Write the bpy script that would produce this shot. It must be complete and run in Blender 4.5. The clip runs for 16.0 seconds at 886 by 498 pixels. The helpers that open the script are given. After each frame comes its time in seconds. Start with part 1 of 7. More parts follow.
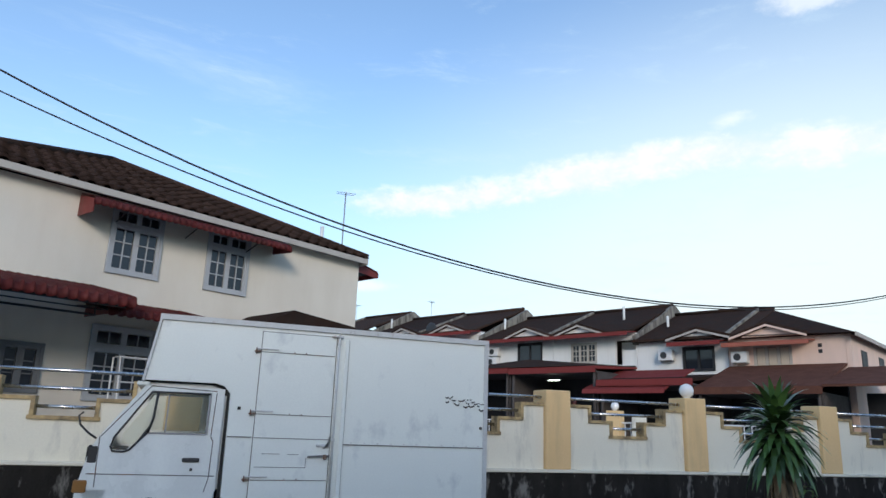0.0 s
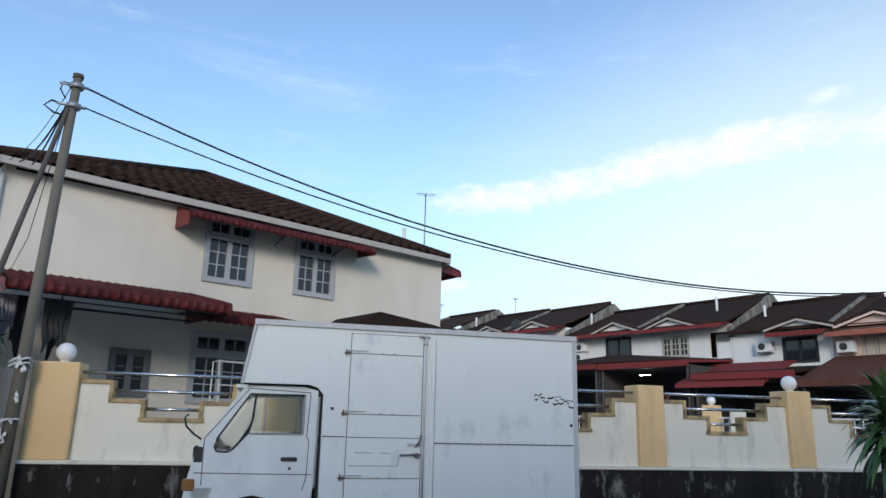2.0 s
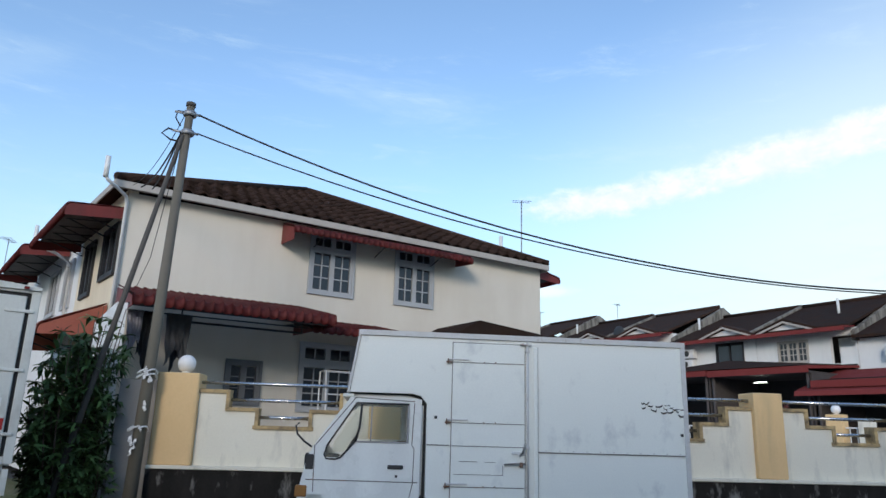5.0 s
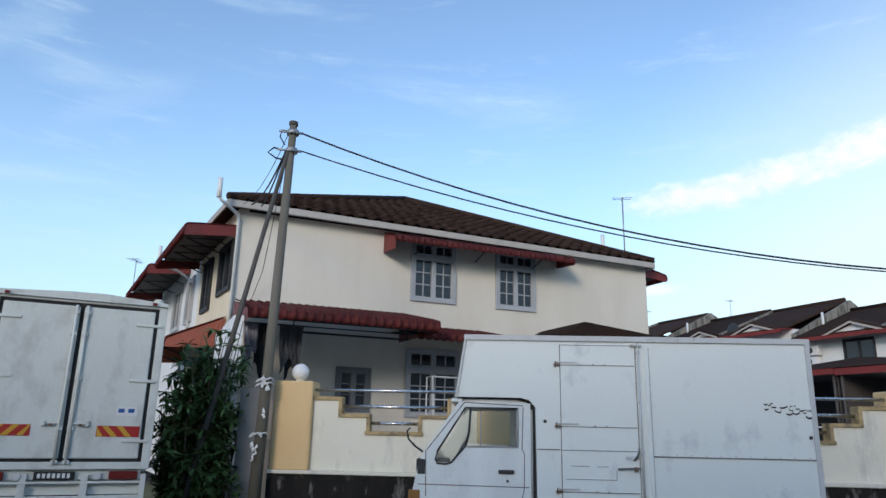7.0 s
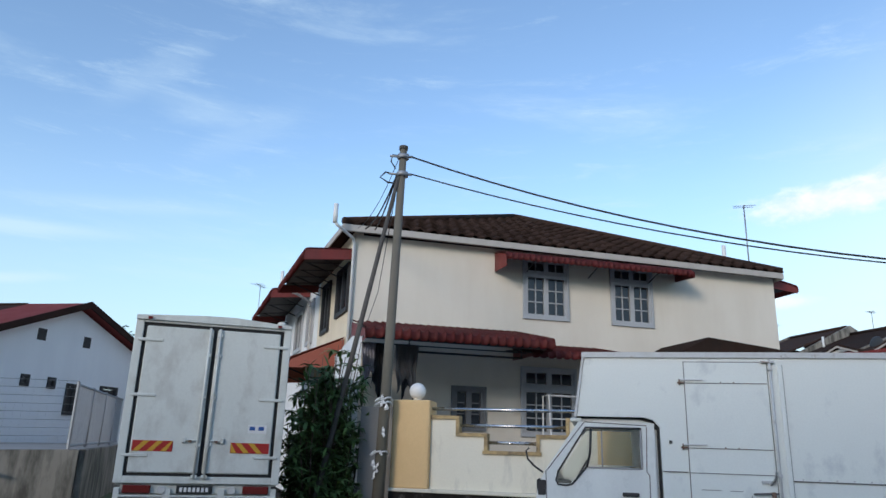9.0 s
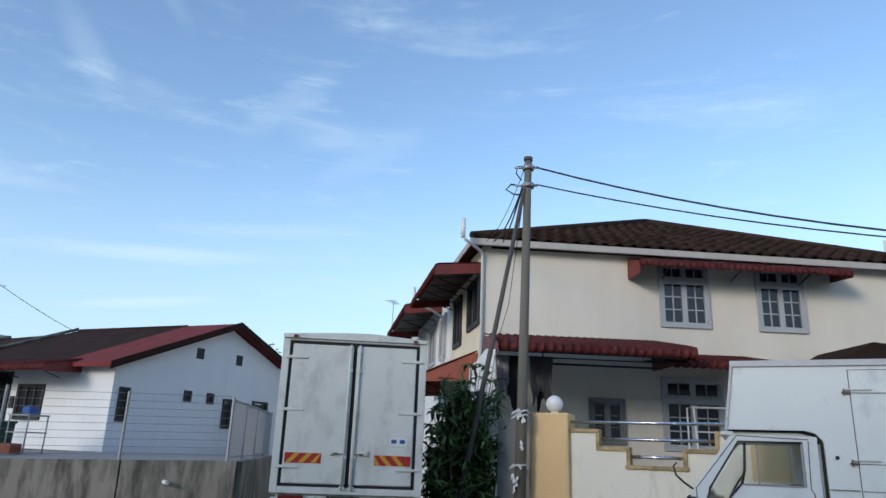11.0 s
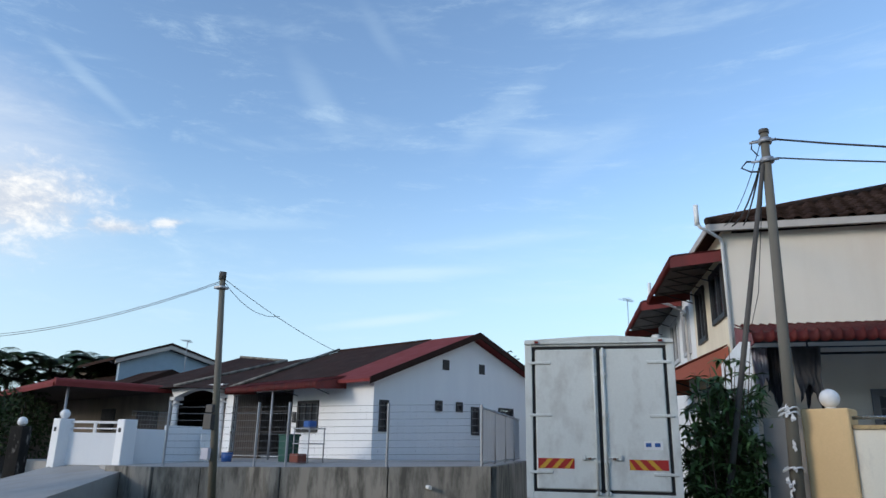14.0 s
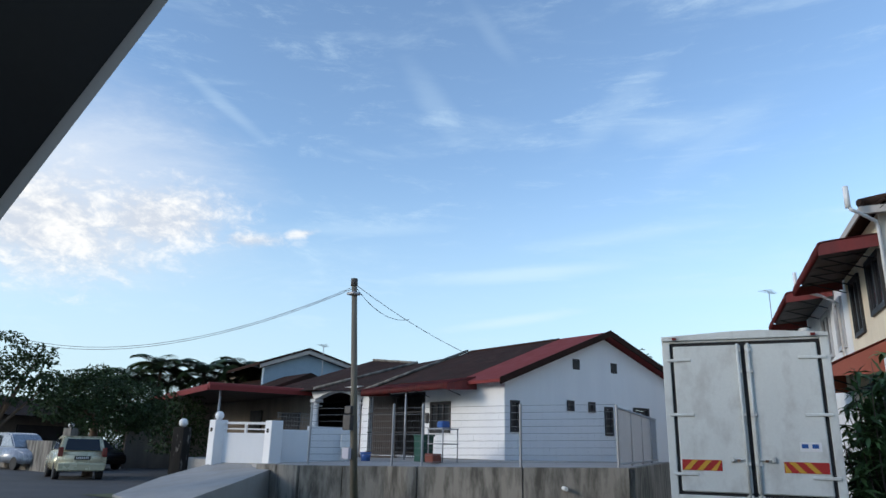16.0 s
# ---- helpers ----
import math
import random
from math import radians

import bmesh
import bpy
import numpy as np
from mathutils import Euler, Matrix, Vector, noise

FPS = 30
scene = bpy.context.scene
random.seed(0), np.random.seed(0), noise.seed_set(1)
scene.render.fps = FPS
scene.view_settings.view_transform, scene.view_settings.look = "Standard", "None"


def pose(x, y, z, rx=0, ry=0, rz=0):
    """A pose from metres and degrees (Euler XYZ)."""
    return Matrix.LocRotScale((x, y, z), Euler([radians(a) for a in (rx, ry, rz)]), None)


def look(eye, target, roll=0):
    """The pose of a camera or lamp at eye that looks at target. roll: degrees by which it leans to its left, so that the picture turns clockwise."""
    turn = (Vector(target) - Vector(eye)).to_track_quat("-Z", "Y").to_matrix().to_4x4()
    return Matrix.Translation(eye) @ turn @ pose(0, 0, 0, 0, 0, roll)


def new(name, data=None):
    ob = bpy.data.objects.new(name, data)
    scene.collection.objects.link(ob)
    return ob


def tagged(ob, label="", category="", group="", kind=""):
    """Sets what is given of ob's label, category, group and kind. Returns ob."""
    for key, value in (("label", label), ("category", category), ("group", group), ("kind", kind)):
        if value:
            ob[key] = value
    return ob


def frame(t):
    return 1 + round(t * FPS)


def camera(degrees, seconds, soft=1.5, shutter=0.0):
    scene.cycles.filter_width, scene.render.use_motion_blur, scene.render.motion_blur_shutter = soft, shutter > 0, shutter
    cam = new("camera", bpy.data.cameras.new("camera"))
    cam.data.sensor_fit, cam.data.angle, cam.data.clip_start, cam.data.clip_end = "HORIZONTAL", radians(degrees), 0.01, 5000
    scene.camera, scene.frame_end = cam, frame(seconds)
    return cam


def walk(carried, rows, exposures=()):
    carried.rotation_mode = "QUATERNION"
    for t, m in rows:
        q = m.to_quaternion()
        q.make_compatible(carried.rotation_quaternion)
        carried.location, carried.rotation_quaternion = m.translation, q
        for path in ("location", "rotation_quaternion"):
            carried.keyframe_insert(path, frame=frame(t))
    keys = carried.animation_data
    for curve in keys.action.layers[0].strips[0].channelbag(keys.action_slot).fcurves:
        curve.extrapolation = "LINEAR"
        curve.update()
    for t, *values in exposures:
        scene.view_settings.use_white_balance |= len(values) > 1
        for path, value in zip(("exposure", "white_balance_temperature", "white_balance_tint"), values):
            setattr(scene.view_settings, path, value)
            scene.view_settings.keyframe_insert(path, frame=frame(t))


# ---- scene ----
cam = camera(65.26, 16.0)
# seconds, eye, yaw, pitch, lean
PATH = [
    (0.0, 0.000, 0.001, 1.613, 53.60, 14.44, 2.13),
    (0.5, -0.003, 0.003, 1.613, 55.59, 14.42, 1.87),
    (1.0, -0.005, 0.001, 1.614, 57.54, 14.33, 1.64),
    (1.5, -0.006, -0.002, 1.614, 59.07, 14.07, 1.52),
    (2.0, -0.005, -0.005, 1.615, 60.54, 14.06, 1.44),
    (2.5, -0.006, -0.007, 1.614, 61.72, 14.18, 1.45),
    (3.0, -0.006, -0.009, 1.614, 62.72, 14.45, 1.52),
    (3.5, -0.006, -0.010, 1.614, 63.74, 14.52, 1.60),
    (4.0, -0.004, -0.011, 1.614, 65.06, 14.52, 1.71),
    (6.5, -0.014, -0.034, 1.618, 75.35, 14.59, 1.31),
    (7.0, -0.016, -0.039, 1.618, 77.25, 14.65, 1.21),
    (7.5, -0.017, -0.047, 1.619, 79.08, 14.87, 1.25),
    (8.0, -0.017, -0.054, 1.619, 81.52, 15.26, 1.36),
    (8.5, -0.017, -0.062, 1.617, 84.12, 15.62, 1.56),
    (11.0, -0.014, -0.106, 1.620, 97.57, 16.57, 2.17),
    (11.5, -0.015, -0.123, 1.624, 100.88, 16.57, 1.94),
    (12.0, -0.014, -0.136, 1.630, 104.27, 16.53, 1.42),
    (12.5, -0.014, -0.144, 1.635, 107.66, 16.54, 1.15),
    (13.0, -0.012, -0.151, 1.637, 110.80, 16.42, 1.08),
    (13.5, -0.007, -0.156, 1.636, 113.92, 16.39, 1.05),
    (14.0, 0.006, -0.166, 1.635, 116.75, 16.33, 1.09),
    (14.5, 0.019, -0.180, 1.637, 119.42, 16.37, 1.11),
    (15.0, 0.025, -0.194, 1.641, 121.69, 16.29, 1.20),
    (15.5, 0.032, -0.206, 1.639, 124.14, 16.15, 1.26),
    (16.0, 0.050, -0.219, 1.629, 127.21, 16.16, 1.38),
]


def carried(x, y, z, yaw, pitch, lean):
    ahead = Vector((-math.sin(radians(yaw)) * math.cos(radians(pitch)), math.cos(radians(yaw)) * math.cos(radians(pitch)), math.sin(radians(pitch))))
    return look((x, y, z), Vector((x, y, z)) + ahead, lean)


walk(cam, [(row[0], carried(*row[1:])) for row in PATH])

# ---- light: a low sun behind thin cloud, clear sky with drifting cloud ----
SUN_YAW, SUN_HIGH = 238.0, 16.0
sun = new("sun", bpy.data.lights.new("sun", "SUN"))
sun.data.energy, sun.data.angle, sun.data.color = 0.75, radians(14), (1.0, 0.90, 0.78)
sun_way = Vector((-math.sin(radians(SUN_YAW)) * math.cos(radians(SUN_HIGH)), math.cos(radians(SUN_YAW)) * math.cos(radians(SUN_HIGH)), math.sin(radians(SUN_HIGH))))
sun.matrix_world = look(sun_way * 80, (0, 0, 0))
scene.view_settings.exposure = 1.1


def towards(yaw, high):
    return Vector((-math.sin(radians(yaw)) * math.cos(radians(high)), math.cos(radians(yaw)) * math.cos(radians(high)), math.sin(radians(high))))


def build_sky():
    world = bpy.data.worlds.new("sky")
    scene.world = world
    world.use_nodes = True
    nt = world.node_tree
    nt.nodes.clear()
    N, L = nt.nodes.new, nt.links.new
    out, bg, sky = N("ShaderNodeOutputWorld"), N("ShaderNodeBackground"), N("ShaderNodeTexSky")
    sky.sky_type, sky.sun_disc = "NISHITA", False
    sky.sun_elevation, sky.sun_rotation = radians(SUN_HIGH), radians(-SUN_YAW)
    sky.air_density, sky.dust_density, sky.ozone_density = 1.0, 0.3, 1.6
    tc = N("ShaderNodeTexCoord")

    def noise_of(scale, detail, mapping_scale, rough=0.6):
        m, n = N("ShaderNodeMapping"), N("ShaderNodeTexNoise")
        m.inputs["Scale"].default_value = mapping_scale
        n.inputs["Scale"].default_value, n.inputs["Detail"].default_value, n.inputs["Roughness"].default_value = scale, detail, rough
        n.inputs["Distortion"].default_value = 0.35
        L(tc.outputs["Generated"], m.inputs["Vector"])
        L(m.outputs["Vector"], n.inputs["Vector"])
        return n.outputs["Fac"]

    def ramp(src, a, b, top=1.0):
        r = N("ShaderNodeMapRange")
        r.interpolation_type = "SMOOTHSTEP"
        r.inputs["From Min"].default_value, r.inputs["From Max"].default_value, r.inputs["To Max"].default_value = a, b, top
        L(src, r.inputs["Value"])
        return r.outputs["Result"]

    def math_of(op, a, b):
        m = N("ShaderNodeMath")
        m.operation = op
        for k, v in enumerate((a, b)):
            if isinstance(v, (int, float)):
                m.inputs[k].default_value = v
            else:
                L(v, m.inputs[k])
        return m.outputs[0]

    def bank(yaw, high, wide, tall, lean=0.0):
        """A soft patch of sky round one direction, 1 in its middle and 0 at its rim."""
        m, g = N("ShaderNodeMapping"), N("ShaderNodeTexGradient")
        m.vector_type = "TEXTURE"
        m.inputs["Location"].default_value = towards(yaw, high)
        m.inputs["Rotation"].default_value = (0, radians(lean), radians(yaw))
        m.inputs["Scale"].default_value = (wide, 0.5, tall)
        g.gradient_type = "SPHERICAL"
        L(tc.outputs["Generated"], m.inputs["Vector"])
        L(m.outputs["Vector"], g.inputs["Vector"])
        return g.outputs["Fac"]

    def mix(fac, a, b):
        m = N("ShaderNodeMix")
        m.data_type = "RGBA"
        L(fac, m.inputs["Factor"])
        for sock, v in ((m.inputs["A"], a), (m.inputs["B"], b)):
            if isinstance(v, tuple):
                sock.default_value = (*v, 1)
            else:
                L(v, sock)
        return m.outputs["Result"]

    sep = N("ShaderNodeSeparateXYZ")
    L(tc.outputs["Generated"], sep.inputs["Vector"])
    # pale haze that thickens to the horizon, more so over the bright side
    low = ramp(math_of("MULTIPLY", sep.outputs["Z"], -1.0), -0.42, 0.02, 0.85)
    glow = bank(22, 6, 1.05, 0.62)
    glow2 = bank(160, 8, 0.5, 0.30)
    side = math_of("ADD", ramp(glow, 0.0, 0.85, 0.95), ramp(glow2, 0.0, 0.8, 0.12))
    haze_c = N("ShaderNodeClamp")
    L(side, haze_c.inputs["Value"])
    fine = noise_of(7.0, 9, (1, 1, 3.2))
    wisp = noise_of(3.4, 8, (1.3, 0.7, 4.5), 0.66)
    puff = noise_of(17.0, 10, (1, 1, 1.9), 0.66)
    streak = noise_of(5.2, 9, (2.2, 1.0, 7.0), 0.7)
    thin = math_of("ADD", ramp(wisp, 0.50, 0.80, 0.30), ramp(streak, 0.52, 0.80, 0.30))
    mottle = noise_of(38.0, 9, (1, 1, 1.5), 0.62)
    torn = math_of("ADD", math_of("MULTIPLY", fine, 0.34), math_of("ADD", math_of("MULTIPLY", puff, 0.34), math_of("MULTIPLY", mottle, 0.30)))
    # the long bank of cloud over the terraced row
    a = math_of("ADD", bank(56, 18.3, 0.19, 0.040, -4), math_of("ADD", bank(41, 20.6, 0.24, 0.050, -7), math_of("MULTIPLY", bank(24, 21.2, 0.26, 0.046, 2), 0.95)))
    a = math_of("MINIMUM", a, 1.0)
    band = ramp(math_of("ADD", math_of("MULTIPLY", a, 0.62), torn), 0.70, 1.02, 0.92)
    scraps = math_of("ADD", bank(29.5, 24.0, 0.06, 0.022, -3), math_of("ADD", bank(23.6, 31.4, 0.10, 0.03, 4), bank(60, 11.2, 0.09, 0.02, 0)))
    bits = ramp(math_of("ADD", math_of("MULTIPLY", scraps, 0.5), torn), 0.66, 0.95, 0.6)
    # broken cloud over the end of the street, with a thin tail and a veil above it
    b = math_of("MAXIMUM", bank(159, 15.2, 0.30, 0.13, 0), bank(151, 16.6, 0.19, 0.085, -8))
    lumps = math_of("ADD", math_of("MULTIPLY", puff, 0.40), math_of("MULTIPLY", mottle, 0.48))
    clump = ramp(math_of("ADD", math_of("MULTIPLY", b, 0.62), lumps), 0.60, 0.98)
    c = math_of("MAXIMUM", bank(143.2, 15.9, 0.11, 0.022, -4), bank(139.5, 16.7, 0.05, 0.014, -14))
    tail = ramp(math_of("ADD", math_of("MULTIPLY", c, 0.6), lumps), 0.66, 1.04)
    veil = ramp(math_of("ADD", math_of("MULTIPLY", bank(160, 18.5, 0.42, 0.20, 0), 0.8), math_of("MULTIPLY", wisp, 0.5)), 0.36, 1.0, 0.75)
    # single feathered streaks of high ice cloud
    cirrus = None
    for yaw, high, wide, tall, lean, power in ((146.6, 26.0, 0.10, 0.012, 30, 0.20), (128.3, 28.0, 0.095, 0.028, 48, 0.15), (123.1, 33.4, 0.07, 0.018, 45, 0.10), (120.6, 14.1, 0.22, 0.016, -4, 0.50), (121.2, 10.3, 0.14, 0.011, -8, 0.60), (107.0, 25.0, 0.14, 0.03, 8, 0.14), (112.0, 27.0, 0.11, 0.03, -38, 0.15), (104.0, 24.0, 0.12, 0.03, -30, 0.13), (98.0, 12.5, 0.2, 0.018, -3, 0.22), (134.0, 17.5, 0.16, 0.014, -3, 0.22), (112.0, 17.0, 0.2, 0.016, -5, 0.2)):
        one = math_of("MULTIPLY", ramp(math_of("ADD", math_of("MULTIPLY", bank(yaw, high, wide, tall, lean), 0.75), math_of("MULTIPLY", streak, 0.55)), 0.30, 0.95), power)
        cirrus = one if cirrus is None else math_of("MAXIMUM", cirrus, one)
    shade = ramp(math_of("ADD", math_of("MULTIPLY", puff, 0.6), math_of("MULTIPLY", mottle, 0.4)), 0.42, 0.60)
    rich = N("ShaderNodeHueSaturation")
    rich.inputs["Saturation"].default_value, rich.inputs["Value"].default_value = 1.02, 1.02
    L(sky.outputs[0], rich.inputs["Color"])
    tone = N("ShaderNodeMix")
    tone.data_type, tone.blend_type = "RGBA", "MULTIPLY"
    tone.inputs["Factor"].default_value = 1.0
    tone.inputs["B"].default_value = (0.965, 1.0, 1.05, 1)
    L(rich.outputs[0], tone.inputs["A"])
    blue = mix(low, tone.outputs["Result"], SKY_LOW)
    blue = mix(haze_c.outputs[0], blue, SKY_HAZE)
    blue = mix(thin, blue, SKY_WISP)
    blue = mix(cirrus, blue, SKY_WISP)
    blue = mix(veil, blue, (SKY_CLOUD[0] * 0.72, SKY_CLOUD[1] * 0.75, SKY_CLOUD[2] * 0.82))
    blue = mix(bits, blue, SKY_CLOUD)
    blue = mix(band, blue, mix(shade, (SKY_CLOUD[0] * 0.86, SKY_CLOUD[1] * 0.88, SKY_CLOUD[2] * 0.92), SKY_CLOUD))
    lit = mix(shade, (SKY_CLOUD[0] * 0.62, SKY_CLOUD[1] * 0.64, SKY_CLOUD[2] * 0.70), (SKY_CLOUD[0] * 0.98, SKY_CLOUD[1] * 0.93, SKY_CLOUD[2] * 0.88))
    blue = mix(math_of("MULTIPLY", clump, 0.9), blue, lit)
    blue = mix(math_of("MULTIPLY", tail, 0.8), blue, lit)
    L(blue, bg.inputs["Color"])
    bg.inputs["Strength"].default_value = SKY_POWER
    L(bg.outputs[0], out.inputs["Surface"])


SKY_POWER = 0.12
SKY_HAZE = (3.66, 4.22, 4.3)
SKY_LOW = (2.05, 2.85, 3.45)
SKY_WISP = (2.8, 3.6, 4.2)
SKY_CLOUD = (4.2, 4.4, 4.55)
build_sky()


# ---- materials ----
def material(name, colour, rough=0.7, metal=0.0, second=None, amount=0.5, scale=3.0, stretch=(1, 1, 1), bump=0.15, grain=40.0, dirt=None, dirt_amount=0.0, dirt_scale=2.0, dirt_stretch=(1, 1, 0.15), spec=0.5, vary=0.0, edges=(0.40, 0.68)):
    """A surface with variation at two scales, fine relief and optional stains."""
    mt = bpy.data.materials.new(name)
    mt.use_nodes = True
    nt = mt.node_tree
    N, L = nt.nodes.new, nt.links.new
    bsdf = nt.nodes["Principled BSDF"]
    tc = N("ShaderNodeTexCoord")

    def noise_at(s, st, detail=6):
        m, n = N("ShaderNodeMapping"), N("ShaderNodeTexNoise")
        m.inputs["Scale"].default_value = st
        n.inputs["Scale"].default_value, n.inputs["Detail"].default_value = s, detail
        n.inputs["Roughness"].default_value = 0.62
        L(tc.outputs["Object"], m.inputs["Vector"])
        L(m.outputs["Vector"], n.inputs["Vector"])
        return n.outputs["Fac"]

    def ranged(src, a, b, top):
        r = N("ShaderNodeMapRange")
        r.inputs["From Min"].default_value, r.inputs["From Max"].default_value, r.inputs["To Max"].default_value = a, b, top
        L(src, r.inputs["Value"])
        return r.outputs["Result"]

    def mix(fac, a, b):
        m = N("ShaderNodeMix")
        m.data_type = "RGBA"
        L(fac, m.inputs["Factor"])
        for sock, v in ((m.inputs["A"], a), (m.inputs["B"], b)):
            if isinstance(v, tuple):
                sock.default_value = (*v, 1)
            else:
                L(v, sock)
        return m.outputs["Result"]

    second = second or tuple(c * 0.8 for c in colour)
    big = noise_at(scale, stretch)
    tint = mix(ranged(big, 0.35, 0.7, amount), tuple(colour), tuple(second))
    small = noise_at(grain, (1, 1, 1), 4)
    tint = mix(ranged(small, 0.35, 0.75, 0.25), tint, tuple(c * 0.86 for c in second))
    if dirt:
        stain = noise_at(dirt_scale, dirt_stretch, 8)
        tint = mix(ranged(stain, edges[0], edges[1], dirt_amount), tint, tuple(dirt))
    if vary:
        info, hsv = N("ShaderNodeObjectInfo"), N("ShaderNodeHueSaturation")
        L(ranged(info.outputs["Random"], 0, 1, 2 * vary), hsv.inputs["Value"])
        add = N("ShaderNodeMath")
        L(ranged(info.outputs["Random"], 0, 1, 2 * vary), add.inputs[0])
        add.inputs[1].default_value = 1 - vary
        L(add.outputs[0], hsv.inputs["Value"])
        L(tint, hsv.inputs["Color"])
        tint = hsv.outputs["Color"]
    L(tint, bsdf.inputs["Base Color"])
    bsdf.inputs["Metallic"].default_value = metal
    bsdf.inputs["Specular IOR Level"].default_value = spec
    rr = N("ShaderNodeMath")
    L(ranged(big, 0.3, 0.7, 0.18), rr.inputs[0])
    rr.inputs[1].default_value = max(0.02, rough - 0.09)
    L(rr.outputs[0], bsdf.inputs["Roughness"])
    if bump:
        bp = N("ShaderNodeBump")
        bp.inputs["Strength"].default_value, bp.inputs["Distance"].default_value = bump, 0.01
        L(small, bp.inputs["Height"])
        L(bp.outputs["Normal"], bsdf.inputs["Normal"])
    return mt


def glass_material(name, tint, rough=0.03, clear=0.0):
    mt = bpy.data.materials.new(name)
    mt.use_nodes = True
    b = mt.node_tree.nodes["Principled BSDF"]
    b.inputs["Base Color"].default_value = (*tint, 1)
    b.inputs["Roughness"].default_value = rough
    b.inputs["Transmission Weight"].default_value = clear
    b.inputs["IOR"].default_value = 1.45
    b.inputs["Specular IOR Level"].default_value = 0.6
    return mt


def leaf_material(name, colour, second, rough=0.5):
    mt = material(name, colour, rough, second=second, amount=0.9, scale=1.7, grain=9, bump=0.0)
    nt = mt.node_tree
    geo, hsv = nt.nodes.new("ShaderNodeNewGeometry"), nt.nodes.new("ShaderNodeHueSaturation")
    rng = nt.nodes.new("ShaderNodeMapRange")
    rng.inputs["To Min"].default_value, rng.inputs["To Max"].default_value = 0.55, 1.5
    nt.links.new(geo.outputs["Random Per Island"], rng.inputs["Value"])
    nt.links.new(rng.outputs["Result"], hsv.inputs["Value"])
    b = nt.nodes["Principled BSDF"]
    nt.links.new(b.inputs["Base Color"].links[0].from_socket, hsv.inputs["Color"])
    nt.links.new(hsv.outputs["Color"], b.inputs["Base Color"])
    b.inputs["Subsurface Weight"].default_value = 0.0
    return mt


PLASTER = material("cream_plaster", (0.72, 0.66, 0.57), 0.85, second=(0.66, 0.60, 0.515), scale=0.7, grain=55, dirt=(0.55, 0.48, 0.39), dirt_amount=0.3, dirt_scale=1.3, dirt_stretch=(1, 1, 0.25))
FACADE = material("pale_yellow_plaster", (0.80, 0.70, 0.54), 0.85, second=(0.73, 0.63, 0.48), scale=0.8, dirt=(0.5, 0.42, 0.3), dirt_amount=0.3)
WHITE_WALL = material("white_wall_paint", (0.80, 0.80, 0.79), 0.8, second=(0.72, 0.73, 0.74), scale=0.6, dirt=(0.55, 0.55, 0.54), dirt_amount=0.3)
COTTAGE_WHITE = material("fresh_white_paint", (0.78, 0.79, 0.80), 0.75, second=(0.72, 0.73, 0.75), scale=0.5, dirt=(0.62, 0.63, 0.66), dirt_amount=0.25)
PINK_WALL = material("pink_plaster", (0.76, 0.56, 0.47), 0.85, second=(0.69, 0.50, 0.42), scale=0.6, dirt=(0.5, 0.4, 0.34), dirt_amount=0.3)
FENCE_CREAM = material("stained_cream_plaster", (0.82, 0.78, 0.66), 0.9, second=(0.73, 0.69, 0.58), scale=1.2, dirt=(0.36, 0.35, 0.31), dirt_amount=0.8, dirt_scale=2.0, dirt_stretch=(1.3, 1.3, 0.4), edges=(0.52, 0.74))
PILLAR_YELLOW = material("yellow_pillar_paint", (0.80, 0.56, 0.29), 0.85, second=(0.73, 0.50, 0.25), scale=1.5, dirt=(0.45, 0.34, 0.20), dirt_amount=0.45, dirt_scale=3.5, edges=(0.52, 0.74))
TRIM_YELLOW = material("stained_ochre_trim", (0.62, 0.45, 0.22), 0.9, second=(0.40, 0.29, 0.15), amount=0.8, scale=5, dirt=(0.11, 0.085, 0.06), dirt_amount=0.9, dirt_scale=6, dirt_stretch=(1, 1, 1))
MOULD = material("black_mouldy_concrete", (0.016, 0.015, 0.014), 0.95, second=(0.05, 0.046, 0.042), scale=2.6, stretch=(1.4, 1.4, 0.5), dirt=(0.26, 0.25, 0.23), dirt_amount=0.8, dirt_scale=4.5, dirt_stretch=(1.2, 1.2, 0.5), bump=0.6, spec=0.1, edges=(0.56, 0.70))
CONCRETE = material("weathered_concrete", (0.27, 0.25, 0.22), 0.92, second=(0.24, 0.22, 0.19), scale=1.0, stretch=(1.2, 1.2, 0.3), dirt=(0.07, 0.065, 0.055), dirt_amount=0.9, dirt_scale=2.4, dirt_stretch=(1.4, 1.4, 0.35), bump=0.35, edges=(0.42, 0.62))
SLAB = material("pale_concrete_slab", (0.36, 0.35, 0.34), 0.9, second=(0.28, 0.275, 0.26), scale=0.9, dirt=(0.26, 0.25, 0.23), dirt_amount=0.5, dirt_scale=1.5, dirt_stretch=(1, 1, 1))
ASPHALT = material("worn_asphalt", (0.060, 0.060, 0.062), 0.9, second=(0.085, 0.084, 0.082), scale=0.4, grain=90, bump=0.5, dirt=(0.12, 0.11, 0.10), dirt_amount=0.4, dirt_scale=0.5, dirt_stretch=(1, 1, 1))
GRASS = material("rough_grass_soil", (0.07, 0.10, 0.03), 0.95, second=(0.13, 0.12, 0.05), scale=2.5, grain=70, bump=0.8, dirt=(0.16, 0.13, 0.09), dirt_amount=0.6, dirt_scale=1.2, dirt_stretch=(1, 1, 1))
ROOF_TILE = material("dark_brown_roof_tile", (0.032, 0.019, 0.015), 0.95, spec=0.06, second=(0.060, 0.033, 0.024), amount=0.8, scale=2.0, bump=0.5, vary=0.28, dirt=(0.03, 0.028, 0.026), dirt_amount=0.5)
